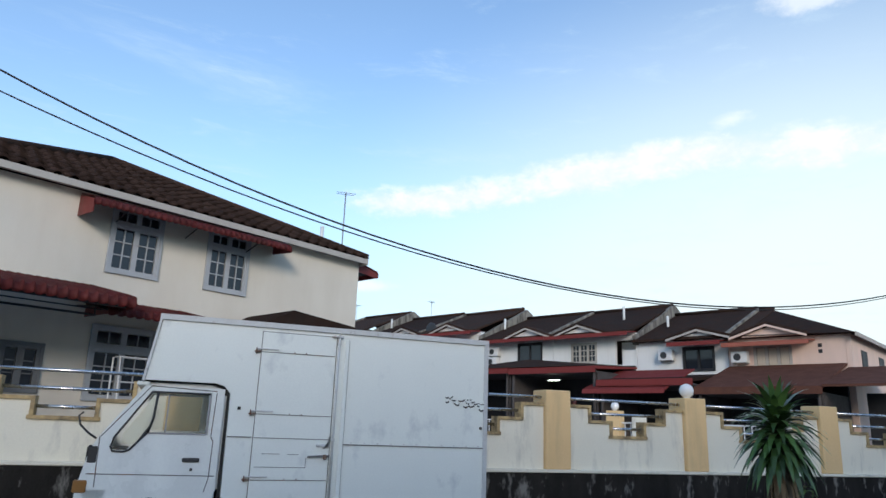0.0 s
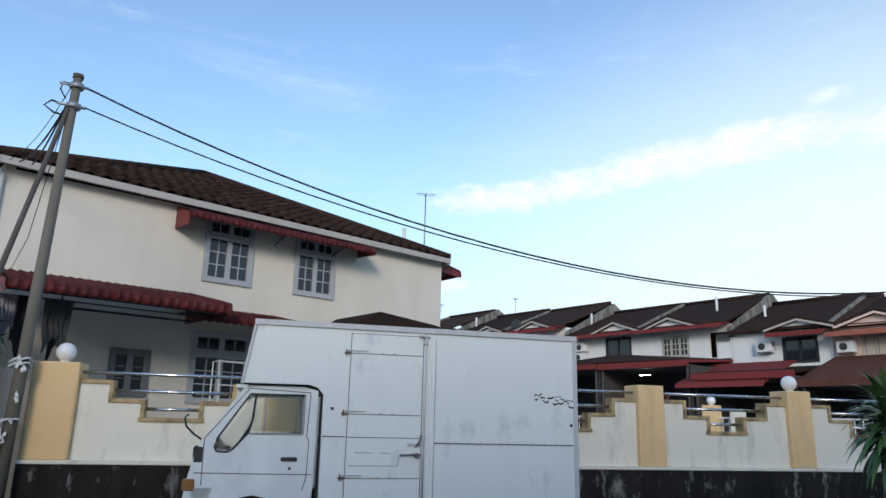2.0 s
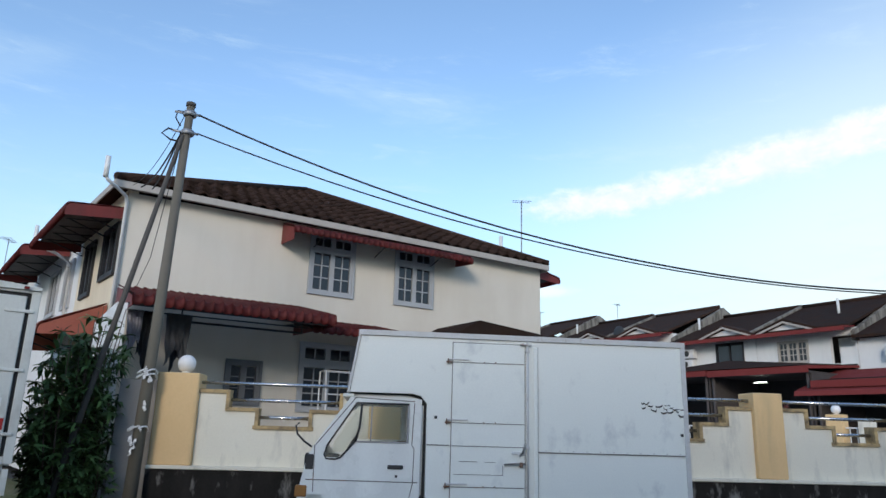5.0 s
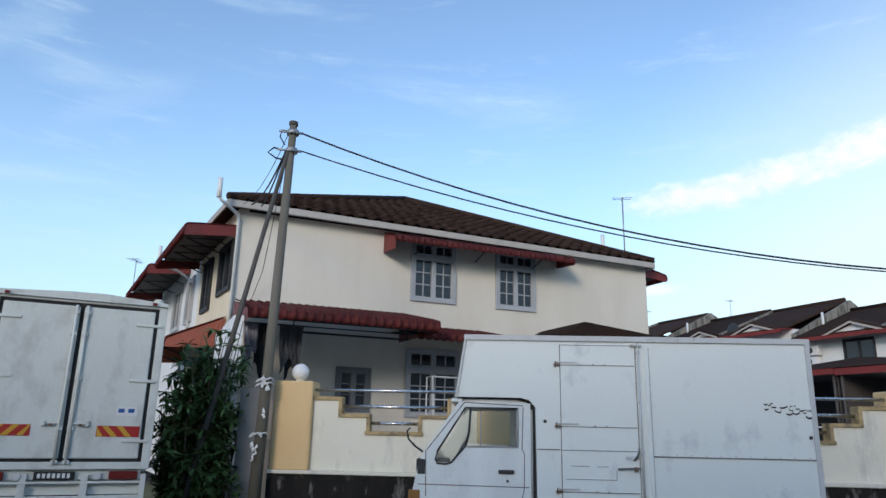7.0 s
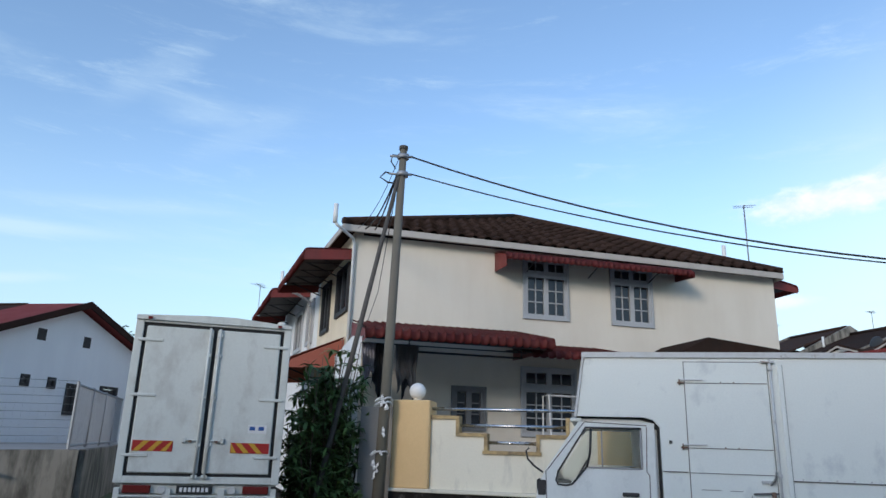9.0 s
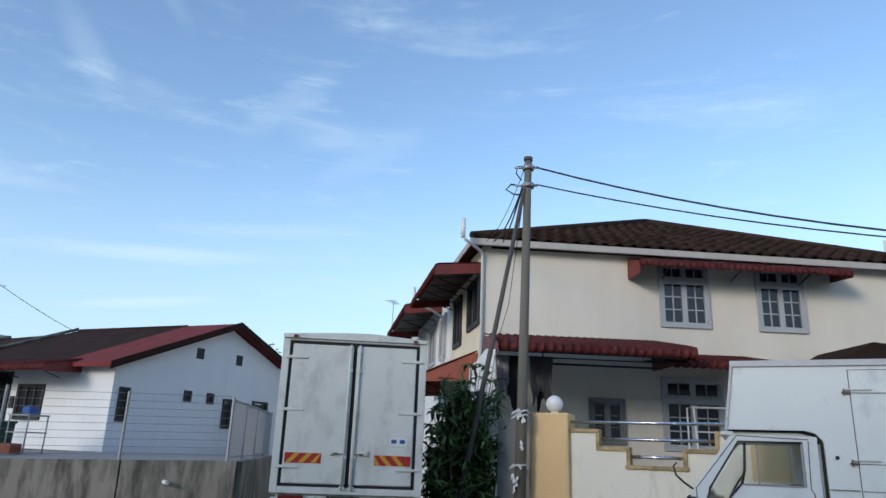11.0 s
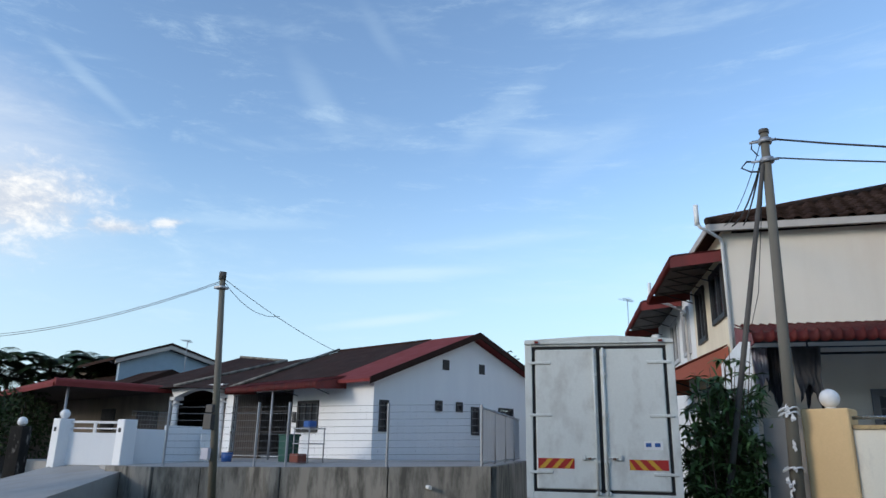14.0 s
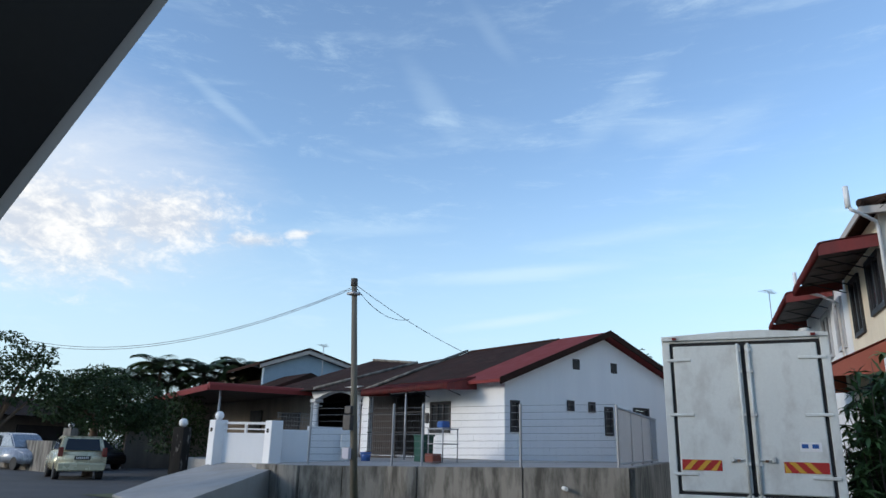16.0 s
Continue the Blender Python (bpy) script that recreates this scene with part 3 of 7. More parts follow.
# ---- end-of-terrace house ----
def build_house():
    ho = thing("terrace_house", HOUSE, "cream-plastered two-storey end house with a dark tiled hip roof", "house")
    holes = [(3.76, 4.85, 4.36, 5.76), (5.88, 6.95, 4.36, 5.76), (2.19, 2.94, 1.94, 2.84), (3.71, 4.99, 1.86, 3.32)]
    bm = bmesh.new()
    wall_cells(bm, 0, 10.3, 0.3, 5.88, 0.0, 0.18, holes)
    part("side_wall", bm, PLASTER, ho)
    bm = bmesh.new()
    box(bm, 10.12, 10.3, 0.18, 16, 0.3, 5.96)
    part("rear_wall", bm, PLASTER, ho)
    boxes("upper_floor", PLASTER, ho, (0.1, 10.1, 0.2, 13.0, 3.35, 3.5))
    for a in ((3.76, 4.85), (5.88, 6.95)):
        window("window", ho, a[0], a[1], 4.36, 5.76, 2, 3, 2, GREY_FRAME, transom=0.30, rail=0.055)
    window("window", ho, 3.71, 4.99, 1.86, 3.32, 2, 3, 2, GREY_FRAME, transom=0.36, rail=0.06)
    window("shutter_window", ho, 2.19, 2.94, 1.94, 2.84, 2, 3, 1, SHUTTER, rail=0.06)
    # unseen inner dividing walls, added to keep the rooms dark
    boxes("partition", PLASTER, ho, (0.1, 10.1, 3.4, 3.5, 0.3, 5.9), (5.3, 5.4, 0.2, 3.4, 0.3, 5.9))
    # street front on its own line
    fr = thing("house_front", FRONT, "pale yellow street front with dark windows and red canopies", "house front")
    fh = [(0.24, 1.40, 4.28, 5.35), (2.15, 3.05, 4.12, 5.35), (4.2, 5.1, 4.1, 5.3), (5.9, 7.1, 4.1, 5.3), (1.2, 2.6, 1.1, 3.1), (11.2, 12.4, 4.1, 5.2), (15.5, 17.0, 4.1, 5.2)]
    bm = bmesh.new()
    wall_cells(bm, 0.006, 3.6, 0.3, 5.96, 0.006, 0.18, [h for h in fh if h[1] < 3.6], "y")
    part("front_wall", bm, FACADE, fr)
    bm = bmesh.new()
    wall_cells(bm, 3.61, 21.0, 0.3, 5.75, 0.006, 0.18, [h for h in fh if h[0] > 3.6], "y")
    part("front_wall", bm, WHITE_WALL, fr)
    # added near-black sheet that paints the unlit rooms behind the front windows
    boxes("back_lining", SHADE_DARK, fr, (2.5, 2.6, 0.3, 21, 0.3, 5.9))
    for a0, a1, z0, z1 in fh:
        window("window", fr, a0, a1, z0, z1, 2 if a1 - a0 > 0.75 else 1, 1, 1, DARK_FRAME_AND_SHADE if a0 < 3 else GREY_FRAME, axis="y")
    # roof
    apex, far = Vector((5.15, 4.4, 8.19)), Vector((5.15 - 3.2, 32, 8.19))
    o = 0.28
    a, b = Vector((-o, -o, 6.01)), Vector((10.36, -o, 5.90))
    fa, fb = Vector((-o - 0.114 * 32, 32, 6.01)), Vector((10.36 - 0.114 * 32, 32, 5.90))
    bm = bmesh.new()
    vs = [bm.verts.new(p) for p in (a, b, apex, far, fa, fb)]
    for f in ((0, 1, 2), (0, 2, 3, 4), (1, 5, 3, 2), (0, 4, 5, 1), (4, 3, 5)):
        bm.faces.new([vs[k] for k in f])
    bmesh.ops.recalc_face_normals(bm, faces=bm.faces[:])
    roof = part("roof", bm, ROOF_TILE, ho)
    bm = bmesh.new()
    for v in box(bm, -o - 0.02, 10.36, -o - 0.03, -o + 0.0, 5.87, 6.005):
        v.co.z -= 0.107 * max(0, v.co.x) / 10.36
    part("fascia", bm, FASCIA, ho)
    bm = bmesh.new()
    prism(bm, [(-o - 0.03, -o), (-o, -o), (-o - 0.114 * 30, 30), (-o - 0.03 - 0.114 * 30, 30)], "z", 5.86, 5.995)
    part("fascia", bm, FASCIA, ho)
    bm = bmesh.new()
    for v in box(bm, -o, 10.34, -o, 0.0, 5.935, 5.965):
        v.co.z -= 0.107 * max(0, v.co.x) / 10.36
    part("soffit", bm, FASCIA, ho)
    boxes("fascia_return", FASCIA, ho, (10.34, 10.37, -o, 2.0, 5.75, 5.89))
    pipe("hip_cap", ROOF_TILE, roof, [a + Vector((0, 0, 0.06)), apex + Vector((0, 0, 0.08))], 0.085, 8)
    pipe("hip_cap", ROOF_TILE, roof, [b + Vector((0, 0, 0.06)), apex + Vector((0, 0, 0.08))], 0.085, 8)
    pipe("ridge_cap", ROOF_TILE, roof, [apex + Vector((0, 0, 0.08)), far + Vector((0, 0, 0.08))], 0.085, 8)
    # rainwater pipe with its open head at the corner
    dp = thing("downpipe", HOUSE, "white plastic rainwater pipe with an open upright head", "pipe")
    pipe("pipe", WHITE_PLASTIC, dp, [(-0.02, -0.05, 3.4), (-0.02, -0.05, 5.66), (-0.06, -0.12, 5.76), (-0.30, -0.46, 5.82), (-0.45, -0.62, 5.86), (-0.5, -0.64, 5.95)], 0.034, 10)
    pipe("head", WHITE_PLASTIC, dp, [(-0.5, -0.64, 5.9), (-0.5, -0.64, 6.30)], 0.048, 10)
    dp = thing("downpipe", FRONT, "white plastic rainwater pipe on the neighbouring front", "pipe")
    pipe("pipe", WHITE_PLASTIC, dp, [(-0.06, 4.35, 3.2), (-0.06, 4.35, 5.15), (-0.45, 4.15, 5.32), (-0.92, 3.95, 5.42)], 0.036, 8)
    pipe("head", WHITE_PLASTIC, dp, [(-0.95, 3.93, 5.38), (-0.95, 3.93, 5.85)], 0.042, 8)
    # canopies
    awning("window_awning", HOUSE @ pose(3.09, -0.02, 5.80), 4.5, 0.78, 0.22, 0.15, "long dull red corrugated awning over the upper windows", brackets=3, cap=0.15)
    awning("porch_awning", HOUSE @ pose(0.0, -0.3, 3.98), 3.46, 2.32, 0.50, 0.17, "dull red corrugated porch awning with a rolled edge", pitch=0.157, brackets=0)
    awning("porch_awning", HOUSE @ pose(3.2, -0.02, 3.78), 2.3, 2.1, 0.42, 0.14, "lower dull red corrugated awning over the side window", pitch=0.157, brackets=0, caps=(False, True))
    awning("front_awning", FRONT @ pose(-0.02, 3.75, 5.58, 0, 0, -90), 3.7, 1.0, 0.10, 0.24, "red corrugated awning over the street-front windows", brackets=5)
    awning("front_awning", FRONT @ pose(-0.02, 9.6, 5.72, 0, 0, -90), 4.6, 1.05, 0.12, 0.24, "red corrugated awning on the neighbouring front", brackets=3)
    awning("entrance_awning", FRONT @ pose(-0.02, 4.6, 3.72, 0, 0, -90), 4.3, 1.1, 0.5, 0.2, "faded rust-coloured awning over the entrance", mat=AWNING_RUST, brackets=3)
    awning("rear_awning", HOUSE @ pose(10.32, 0.05, 5.86, 0, 0, 90), 2.6, 0.72, 0.16, 0.16, "small red awning at the rear wall", brackets=1)
    return ho, roof, apex, a, b


def roof_pieces(roof, apex, a, b):
    """Tiles on the hip face, in courses from the eave up."""
    up = (apex - (a + b) / 2)
    rise = up.length
    up.normalize()
    along = (b - a).normalized()
    nrm = along.cross(up).normalized()
    if nrm.z < 0:
        nrm = -nrm
    w, h = 0.31, 0.345
    bm = bmesh.new()
    prof = [(-0.5, 0.0), (-0.36, 0.045), (-0.2, 0.06), (-0.04, 0.045), (0.1, 0.012), (0.32, 0.0), (0.5, 0.018)]
    lo = [bm.verts.new((p * w, -0.02, q + 0.035)) for p, q in prof]
    hi = [bm.verts.new((p * w, h + 0.03, q + 0.004)) for p, q in prof]
    un = [bm.verts.new((p * w, -0.02, q)) for p, q in prof]
    for k in range(len(prof) - 1):
        bm.faces.new((lo[k], lo[k + 1], hi[k + 1], hi[k])).smooth = True
        bm.faces.new((un[k], un[k + 1], lo[k + 1], lo[k]))
    me = mesh_of("roof_tile", bm, ROOF_TILE)
    span = (b - a).length
    rows = int(rise / h)
    for r in range(rows):
        s = r * h
        half = span / 2 * (1 - s / rise)
        n = int(2 * half / w)
        for c in range(n + 1):
            x = -half + (c + 0.5) * 2 * half / (n + 1) if n else 0
            ob = new("roof_tile", me)
            ob.parent = roof
            p = (a + b) / 2 + along * (x + random.uniform(-0.006, 0.006)) + up * s + nrm * 0.012
            ob.matrix_basis = Matrix.Translation(p) @ Matrix((along, up, nrm)).transposed().to_4x4() @ pose(0, 0, 0, random.uniform(-0.8, 0.8), 0, random.uniform(-0.8, 0.8))


# ---- boundary fence ----
def build_fence():
    fe = thing("boundary_wall", FENCE, "stained cream boundary wall with stepped bays on a black mouldy base", "wall", kind="structure")
    bm = bmesh.new()
    box(bm, -0.32, 23.2, -0.10, 0.34, -0.1, 0.985)
    part("base_wall", bm, MOULD, fe, "black mouldy concrete base")
    boxes("ledge", FENCE_CREAM, fe, (-0.32, 23.2, -0.13, 0.3, 0.987, 1.035), bevel=0.008)
    stops = [0.0, 2.825, 5.65, 8.475, 11.20, 14.32, 17.1, 19.9, 22.6]
    for k in range(9):
        c, bay = stops[k], (stops[k + 1] - stops[k] if k < 8 else 0.0)
        bm = bmesh.new()
        half = 0.28 if k == 0 else 0.225
        box(bm, c - half - (0.03 if k == 0 else 0), c + half - (0.03 if k == 0 else 0), -0.09, 0.36, 1.036, 2.26, bevel=0.015)
        part("pillar", bm, PILLAR_YELLOW, fe, "yellow-painted pillar")
        if k == 8:
            break
        x0, x1 = c + (0.252 if k == 0 else 0.227), c + bay - 0.227
        steps = [(x0, x0 + 0.37, 2.0), (x0 + 0.37, x0 + 0.78, 1.765), (x0 + 0.78, x1 - 0.78, 1.53), (x1 - 0.78, x1 - 0.37, 1.765), (x1 - 0.37, x1, 2.0)]
        bm = bmesh.new()
        for a, b, z in steps:
            box(bm, a, b, 0.0, 0.16, 1.036, z)
        part("panel", bm, FENCE_CREAM, fe)
        bm = bmesh.new()
        for i, (a, b, z) in enumerate(steps):
            e0, e1 = (0.0 if i in (0, 4) else 0.03), 0.03
            lo, hi = (a, b + 0.05) if i < 2 else ((a - 0.05, b) if i > 2 else (a - 0.02, b + 0.02))
            box(bm, lo, hi, -0.03, 0.19, z + 0.001, z + 0.05)
        for a, z0, z1 in ((x0 + 0.37, 1.80, 2.0), (x0 + 0.78, 1.56, 1.765), (x1 - 0.78, 1.56, 1.765), (x1 - 0.37, 1.80, 2.0)):
            s = 1 if a < c + bay / 2 else -1
            box(bm, min(a, a + s * 0.05), max(a, a + s * 0.05), -0.03, 0.19, z0, z1)
        part("coping", bm, TRIM_YELLOW, fe, "stained ochre coping")
        for a, b, z in ((x0 - 0.01, x1 + 0.01, 2.145), (x0 + 0.38, x1 - 0.38, 1.92), (x0 + 0.80, x1 - 0.80, 1.69)):
            pipe("rail", STEEL, fe, [(a, 0.08, z), (b, 0.08, z)], 0.024, 10)
    for c in (0.0, stops[4], stops[8]):
        g = thing("globe_lamp", FENCE @ pose(c, 0.13, 2.262), "white opal globe lamp on a yellow wall pillar", "lamp", "globe lamps on the boundary wall")
        bm = bmesh.new()
        ball(bm, (0, 0, 0.135), 0.125)
        part("globe", bm, GLOBE, g)
        bm = bmesh.new()
        tube(bm, [(0, 0, 0.0), (0, 0, 0.03)], 0.06, 14)
        part("base", bm, WHITE_PLASTIC, g)
    # small wall that runs back to the house, and the raised yard behind
    boxes("return_wall", SLAB, fe, (-0.86, -0.32, 0.1, 0.30, 0, 2.16))
    yard = thing("yard", pose(0, 0, 0), "raised concrete yard behind the boundary wall", "yard", kind="structure")
    bm = bmesh.new()
    f = [FENCE @ Vector(p) for p in ((-0.3, 0.36, 0), (23.2, 0.36, 0))]
    h = [HOUSE @ Vector(p) for p in ((45, 30, 0), (2, 30, 0), (-0.2, 0, 0))]
    prism(bm, [(p.x, p.y) for p in f + h], "z", 0.02, 0.9)
    part("slab", bm, SLAB, yard)


# ---- parked box truck ----
def wheels(parent, spots, radius, width, mat=RUBBER):
    for x, y in spots:
        bm = bmesh.new()
        wheel_disc(bm, (x, y, radius), radius, width)
        w = part("wheel", bm, mat, parent)
        bm = bmesh.new()
        wheel_disc(bm, (x, y, radius), radius * 0.58, width + 0.012, 20)
        part("rim", bm, GALV, w)


def build_truck():
    tr = thing("box_truck", TRUCK, "old white box truck with rust-streaked side door and silver cab", "truck")
    W = 1.72
    # body with an overhang above the cab
    side = [(-1.04, 0.78), (1.74, 0.78), (1.74, 2.56), (-1.76, 2.56), (-1.85, 1.955), (-1.20, 1.955), (-1.11, 1.93), (-1.05, 1.86)]
    bm = bmesh.new()
    prism(bm, side, "y", 0.0, W)
    part("cargo_box", bm, TRUCK_PAINT, tr)
    bm = bmesh.new()
    box(bm, -1.79, 1.765, -0.022, 0.03, 2.545, 2.60)
    box(bm, -1.79, 1.765, W - 0.03, W + 0.022, 2.545, 2.60)
    box(bm, 1.715, 1.765, 0.03, W - 0.03, 2.545, 2.60)
    part("roof_rail", bm, RUSTED_WHITE, tr, "white roof edge rail flecked with rust")
    bm = bmesh.new()
    prism(bm, [(0.0, 2.575), (0.0, 2.60), (W / 2, 2.64), (W, 2.60), (W, 2.575)], "x", -1.75, 1.74)
    part("roof_skin", bm, TRUCK_PAINT, tr)
    bm = bmesh.new()
    prism(bm, [(-1.79, 2.55), (-1.765, 2.55), (-1.855, 1.95), (-1.88, 1.95)], "y", -0.018, 0.02)
    part("corner_trim", bm, RUSTED_WHITE, tr)
    boxes("corner_trim", RUSTED_WHITE, tr, (1.715, 1.762, -0.018, 0.0, 0.78, 2.545))
    # panel seams
    for seam in ((0.125, 1.715, -0.008, 0.0, 1.395, 1.406), (-1.04, -0.81, -0.008, 0.0, 1.444, 1.454)):
        boxes("seam", SEAM, tr, seam, label="riveted panel seam")
    for k in range(11):
        x = 0.2 + 0.145 * k
        boxes("rivet", RUSTED_WHITE, tr, (x, x + 0.014, -0.009, 0.0, 1.412, 1.424))
    # side door with frame, hinges and hasp
    door = boxes("side_door", TRUCK_PAINT, tr, (-0.79, -0.02, -0.012, -0.001, 0.80, 2.50), bevel=0.004)
    boxes("door_seam", SEAM, door, (-0.785, -0.03, -0.0155, -0.012, 1.442, 1.449))
    bm = bmesh.new()
    for x0, x1, z0, z1 in ((-0.797, -0.79, 0.80, 2.507), (-0.02, -0.014, 0.80, 2.507), (-0.79, -0.02, 2.50, 2.507)):
        box(bm, x0, x1, -0.009, 0.001, z0, z1)
    part("door_gap", bm, SEAM, door, "rust-lined door gap")
    bm = bmesh.new()
    for x0, x1, z0, z1 in ((-0.76, -0.25, 1.165, 1.170), (-0.255, -0.25, 1.17, 1.26), (-0.70, -0.52, 1.292, 1.297), (-0.44, -0.33, 1.290, 1.295)):
        box(bm, x0, x1, -0.0145, -0.012, z0, z1)
    part("patch_edge", bm, SEAM, door, "worn outline of a riveted patch")
    for z in (2.31, 1.69, 1.06):
        boxes("hinge", RUSTED_WHITE, door, (-0.85, -0.62, -0.026, -0.013, z + 0.008, z + 0.022), bevel=0.003, label="thin strap hinge, rust-stained")
        boxes("knuckle", RUST, door, (-0.86, -0.80, -0.030, -0.001, z - 0.020, z - 0.004), (-0.848, -0.838, -0.034, -0.001, z - 0.034, z + 0.026), bevel=0.003, label="rusted hinge knuckle")
        boxes("strap", SEAM, door, (-0.80, -0.03, -0.017, -0.012, z - 0.018, z - 0.011))
        for x in (-0.46, -0.34):
            boxes("bolt", RUST, door, (x, x + 0.012, -0.021, -0.017, z - 0.016, z + 0.0))
    pipe("lock_bar", RUSTED_WHITE, door, [(0.005, -0.03, 0.8), (0.005, -0.03, 2.53)], 0.013, 8)
    for x0, x1, z0, z1 in ((-0.075, 0.05, 2.495, 2.515), (-0.015, 0.025, 2.42, 2.45), (-0.015, 0.025, 1.43, 1.46)):
        boxes("bar_guide", RUSTED_WHITE, door, (x0, x1, -0.046, -0.001, z0, z1), bevel=0.003)
    boxes("post", TRUCK_PAINT, tr, (0.075, 0.118, -0.024, -0.0, 0.78, 2.48), bevel=0.006)
    boxes("post_gap", SEAM, tr, (0.118, 0.1235, -0.010, 0.0, 0.78, 2.48))
    hasp = boxes("hasp", RUSTED_WHITE, door, (-0.16, -0.02, -0.030, -0.013, 1.372, 1.40), bevel=0.004, label="rusted hasp and padlock")
    pipe("latch_lever", SEAM, hasp, [(-0.24, -0.03, 1.275), (-0.10, -0.045, 1.285), (-0.02, -0.045, 1.285)], 0.010, 6)
    pipe("latch_arm", RUSTED_WHITE, hasp, [(-0.09, -0.035, 1.365), (-0.045, -0.04, 1.40), (-0.025, -0.04, 1.48)], 0.014, 6)
    boxes("padlock", RUST, hasp, (-0.085, -0.045, -0.06, -0.031, 1.25, 1.30), bevel=0.008)
    # torn patch in the sheet: lifted pale flakes over painted shadow shapes, and rust
    rnd = random.Random(5)
    dark, pale, rusty = bmesh.new(), bmesh.new(), bmesh.new()
    for k in range(26):
        u = k / 25
        x, z = 1.26 + 0.47 * u + rnd.uniform(-0.02, 0.02), 1.925 - 0.055 * u + rnd.uniform(-0.045, 0.045)
        r = rnd.uniform(0.016, 0.040) * (0.6 + 0.7 * u)
        ring = [(r * rnd.uniform(0.6, 1.2) * math.cos(i * math.tau / 7), 0.6 * r * rnd.uniform(0.6, 1.2) * math.sin(i * math.tau / 7)) for i in range(7)]
        # dark copy shifted down: the flake's shadow, drawn as a shape
        prism(dark, [(x + 1.1 * p + 0.004, z + 1.2 * q - 0.012) for p, q in ring], "y", -0.0045 - 0.0001 * k, -0.001)
        prism(pale, [(x + p, z + q) for p, q in ring], "y", -0.009 - 0.0002 * k, -0.005)
        if k % 5 == 3:
            prism(rusty, [(x + 0.35 * p, z - 0.02 + 0.45 * q) for p, q in ring], "y", -0.0165, -0.0145)
    scar = part("scrape", pale, TRUCK_PAINT, tr, "torn patch of lifted paint flakes")
    tagged(scar, kind="stuff")
    tagged(part("scrape_gap", dark, DARK_FRAME_AND_SHADE, scar, "dark copies set below the flakes as painted shadows"), kind="stuff")
    tagged(part("scrape_rust", rusty, RUST, scar, "rust spots in the torn patch"), kind="stuff")
    for x, z in ((1.67, 1.60), (-0.97, 1.71)):
        boxes("side_marker", BLACK_PLASTIC, tr, (x, x + 0.03, -0.014, -0.001, z, z + 0.03), bevel=0.004)
    # cab
    glass = [(-1.23, 1.46), (-1.23, 1.845), (-1.77, 1.845), (-2.05, 1.41), (-2.07, 1.33), (-2.05, 1.29), (-1.96, 1.285), (-1.91, 1.30), (-1.77, 1.46)]
    C0, C1 = 0.03, 1.66
    cab = boxes("cab", CAB_PAINT, tr, (-1.14, -1.10, C0 + 0.02, C1 - 0.02, 0.72, 1.90), (-1.84, -1.10, C0 + 0.03, C1 - 0.03, 1.875, 1.915), bevel=0.01)
    for y0, y1 in ((C0, C0 + 0.03), (C1 - 0.03, C1)):
        bm = bmesh.new()
        quads = [
            [(-1.10, 1.46), (-1.10, 1.90), (-1.22, 1.855), (-1.22, 1.46)],
            [(-1.10, 1.90), (-1.84, 1.90), (-1.77, 1.855), (-1.22, 1.855)],
            [(-1.84, 1.90), (-2.17, 1.43), (-2.055, 1.41), (-1.77, 1.855)],
            [(-2.17, 1.43), (-2.24, 1.30), (-2.06, 1.30), (-2.055, 1.41)],
            [(-2.24, 1.30), (-2.31, 0.95), (-2.05, 0.95), (-1.93, 1.30), (-2.06, 1.30)],
            [(-2.05, 0.95), (-1.10, 0.95), (-1.10, 1.46), (-1.22, 1.46), (-1.77, 1.46), (-1.93, 1.30)],
            [(-2.31, 0.95), (-2.33, 0.62), (-2.16, 0.62), (-2.05, 0.95)],
        ]
        for k in range(8):
            a0, a1 = math.pi * k / 8, math.pi * (k + 1) / 8
            p = [(-1.68 + 0.40 * math.cos(a), 0.50 + 0.38 * math.sin(a)) for a in (a0, a1)]
            quads.append([p[0], p[1], (-1.68 + 0.60 * math.cos(a1) * 0.98, 0.95 if 0 < k < 7 else 0.95), (-1.68 + 0.60 * math.cos(a0) * 0.98, 0.95)])
        for q in quads:
            prism(bm, q, "y", y0, y1)
        bmesh.ops.remove_doubles(bm, verts=bm.verts[:], dist=0.0005)
        part("cab_side", bm, CAB_PAINT, cab)
        g = bmesh.new()
        prism(g, glass, "y", y0 + 0.012, y0 + 0.018)
        part("side_window", g, CLEAR, cab).visible_shadow = False
    bm = bmesh.new()
    loop = [Vector((p, C0 - 0.002, q)) for p, q in glass]
    tube(bm, loop[1:], 0.011, 6)
    tube(bm, [(-1.765, C0 - 0.002, 1.46), (-1.73, C0 - 0.002, 1.60), (-1.715, C0 - 0.002, 1.845)], 0.014, 6)
    part("window_seal", bm, BLACK_PLASTIC, cab, "black rubber window seal")
    boxes("sash_frame", GALV, cab, (-1.245, -1.225, C0 - 0.008, C0 + 0.01, 1.455, 1.85), (-1.75, -1.245, C0 - 0.008, C0 + 0.01, 1.452, 1.468), (-1.62, -1.605, C0 - 0.002, C0 + 0.01, 1.468, 1.83), bevel=0.003, label="pale aluminium window frame")
    bm = bmesh.new()
    for q in ([(-2.17, 1.43), (-2.24, 1.30), (-2.21, 1.29), (-2.14, 1.42)], [(-2.24, 1.30), (-2.31, 0.95), (-2.28, 0.95), (-2.21, 1.30)], [(-2.31, 0.95), (-2.33, 0.60), (-2.30, 0.60), (-2.28, 0.95)]):
        prism(bm, q, "y", C0 + 0.03, C1 - 0.03)
    part("front_panel", bm, CAB_PAINT, cab)
    bm = bmesh.new()
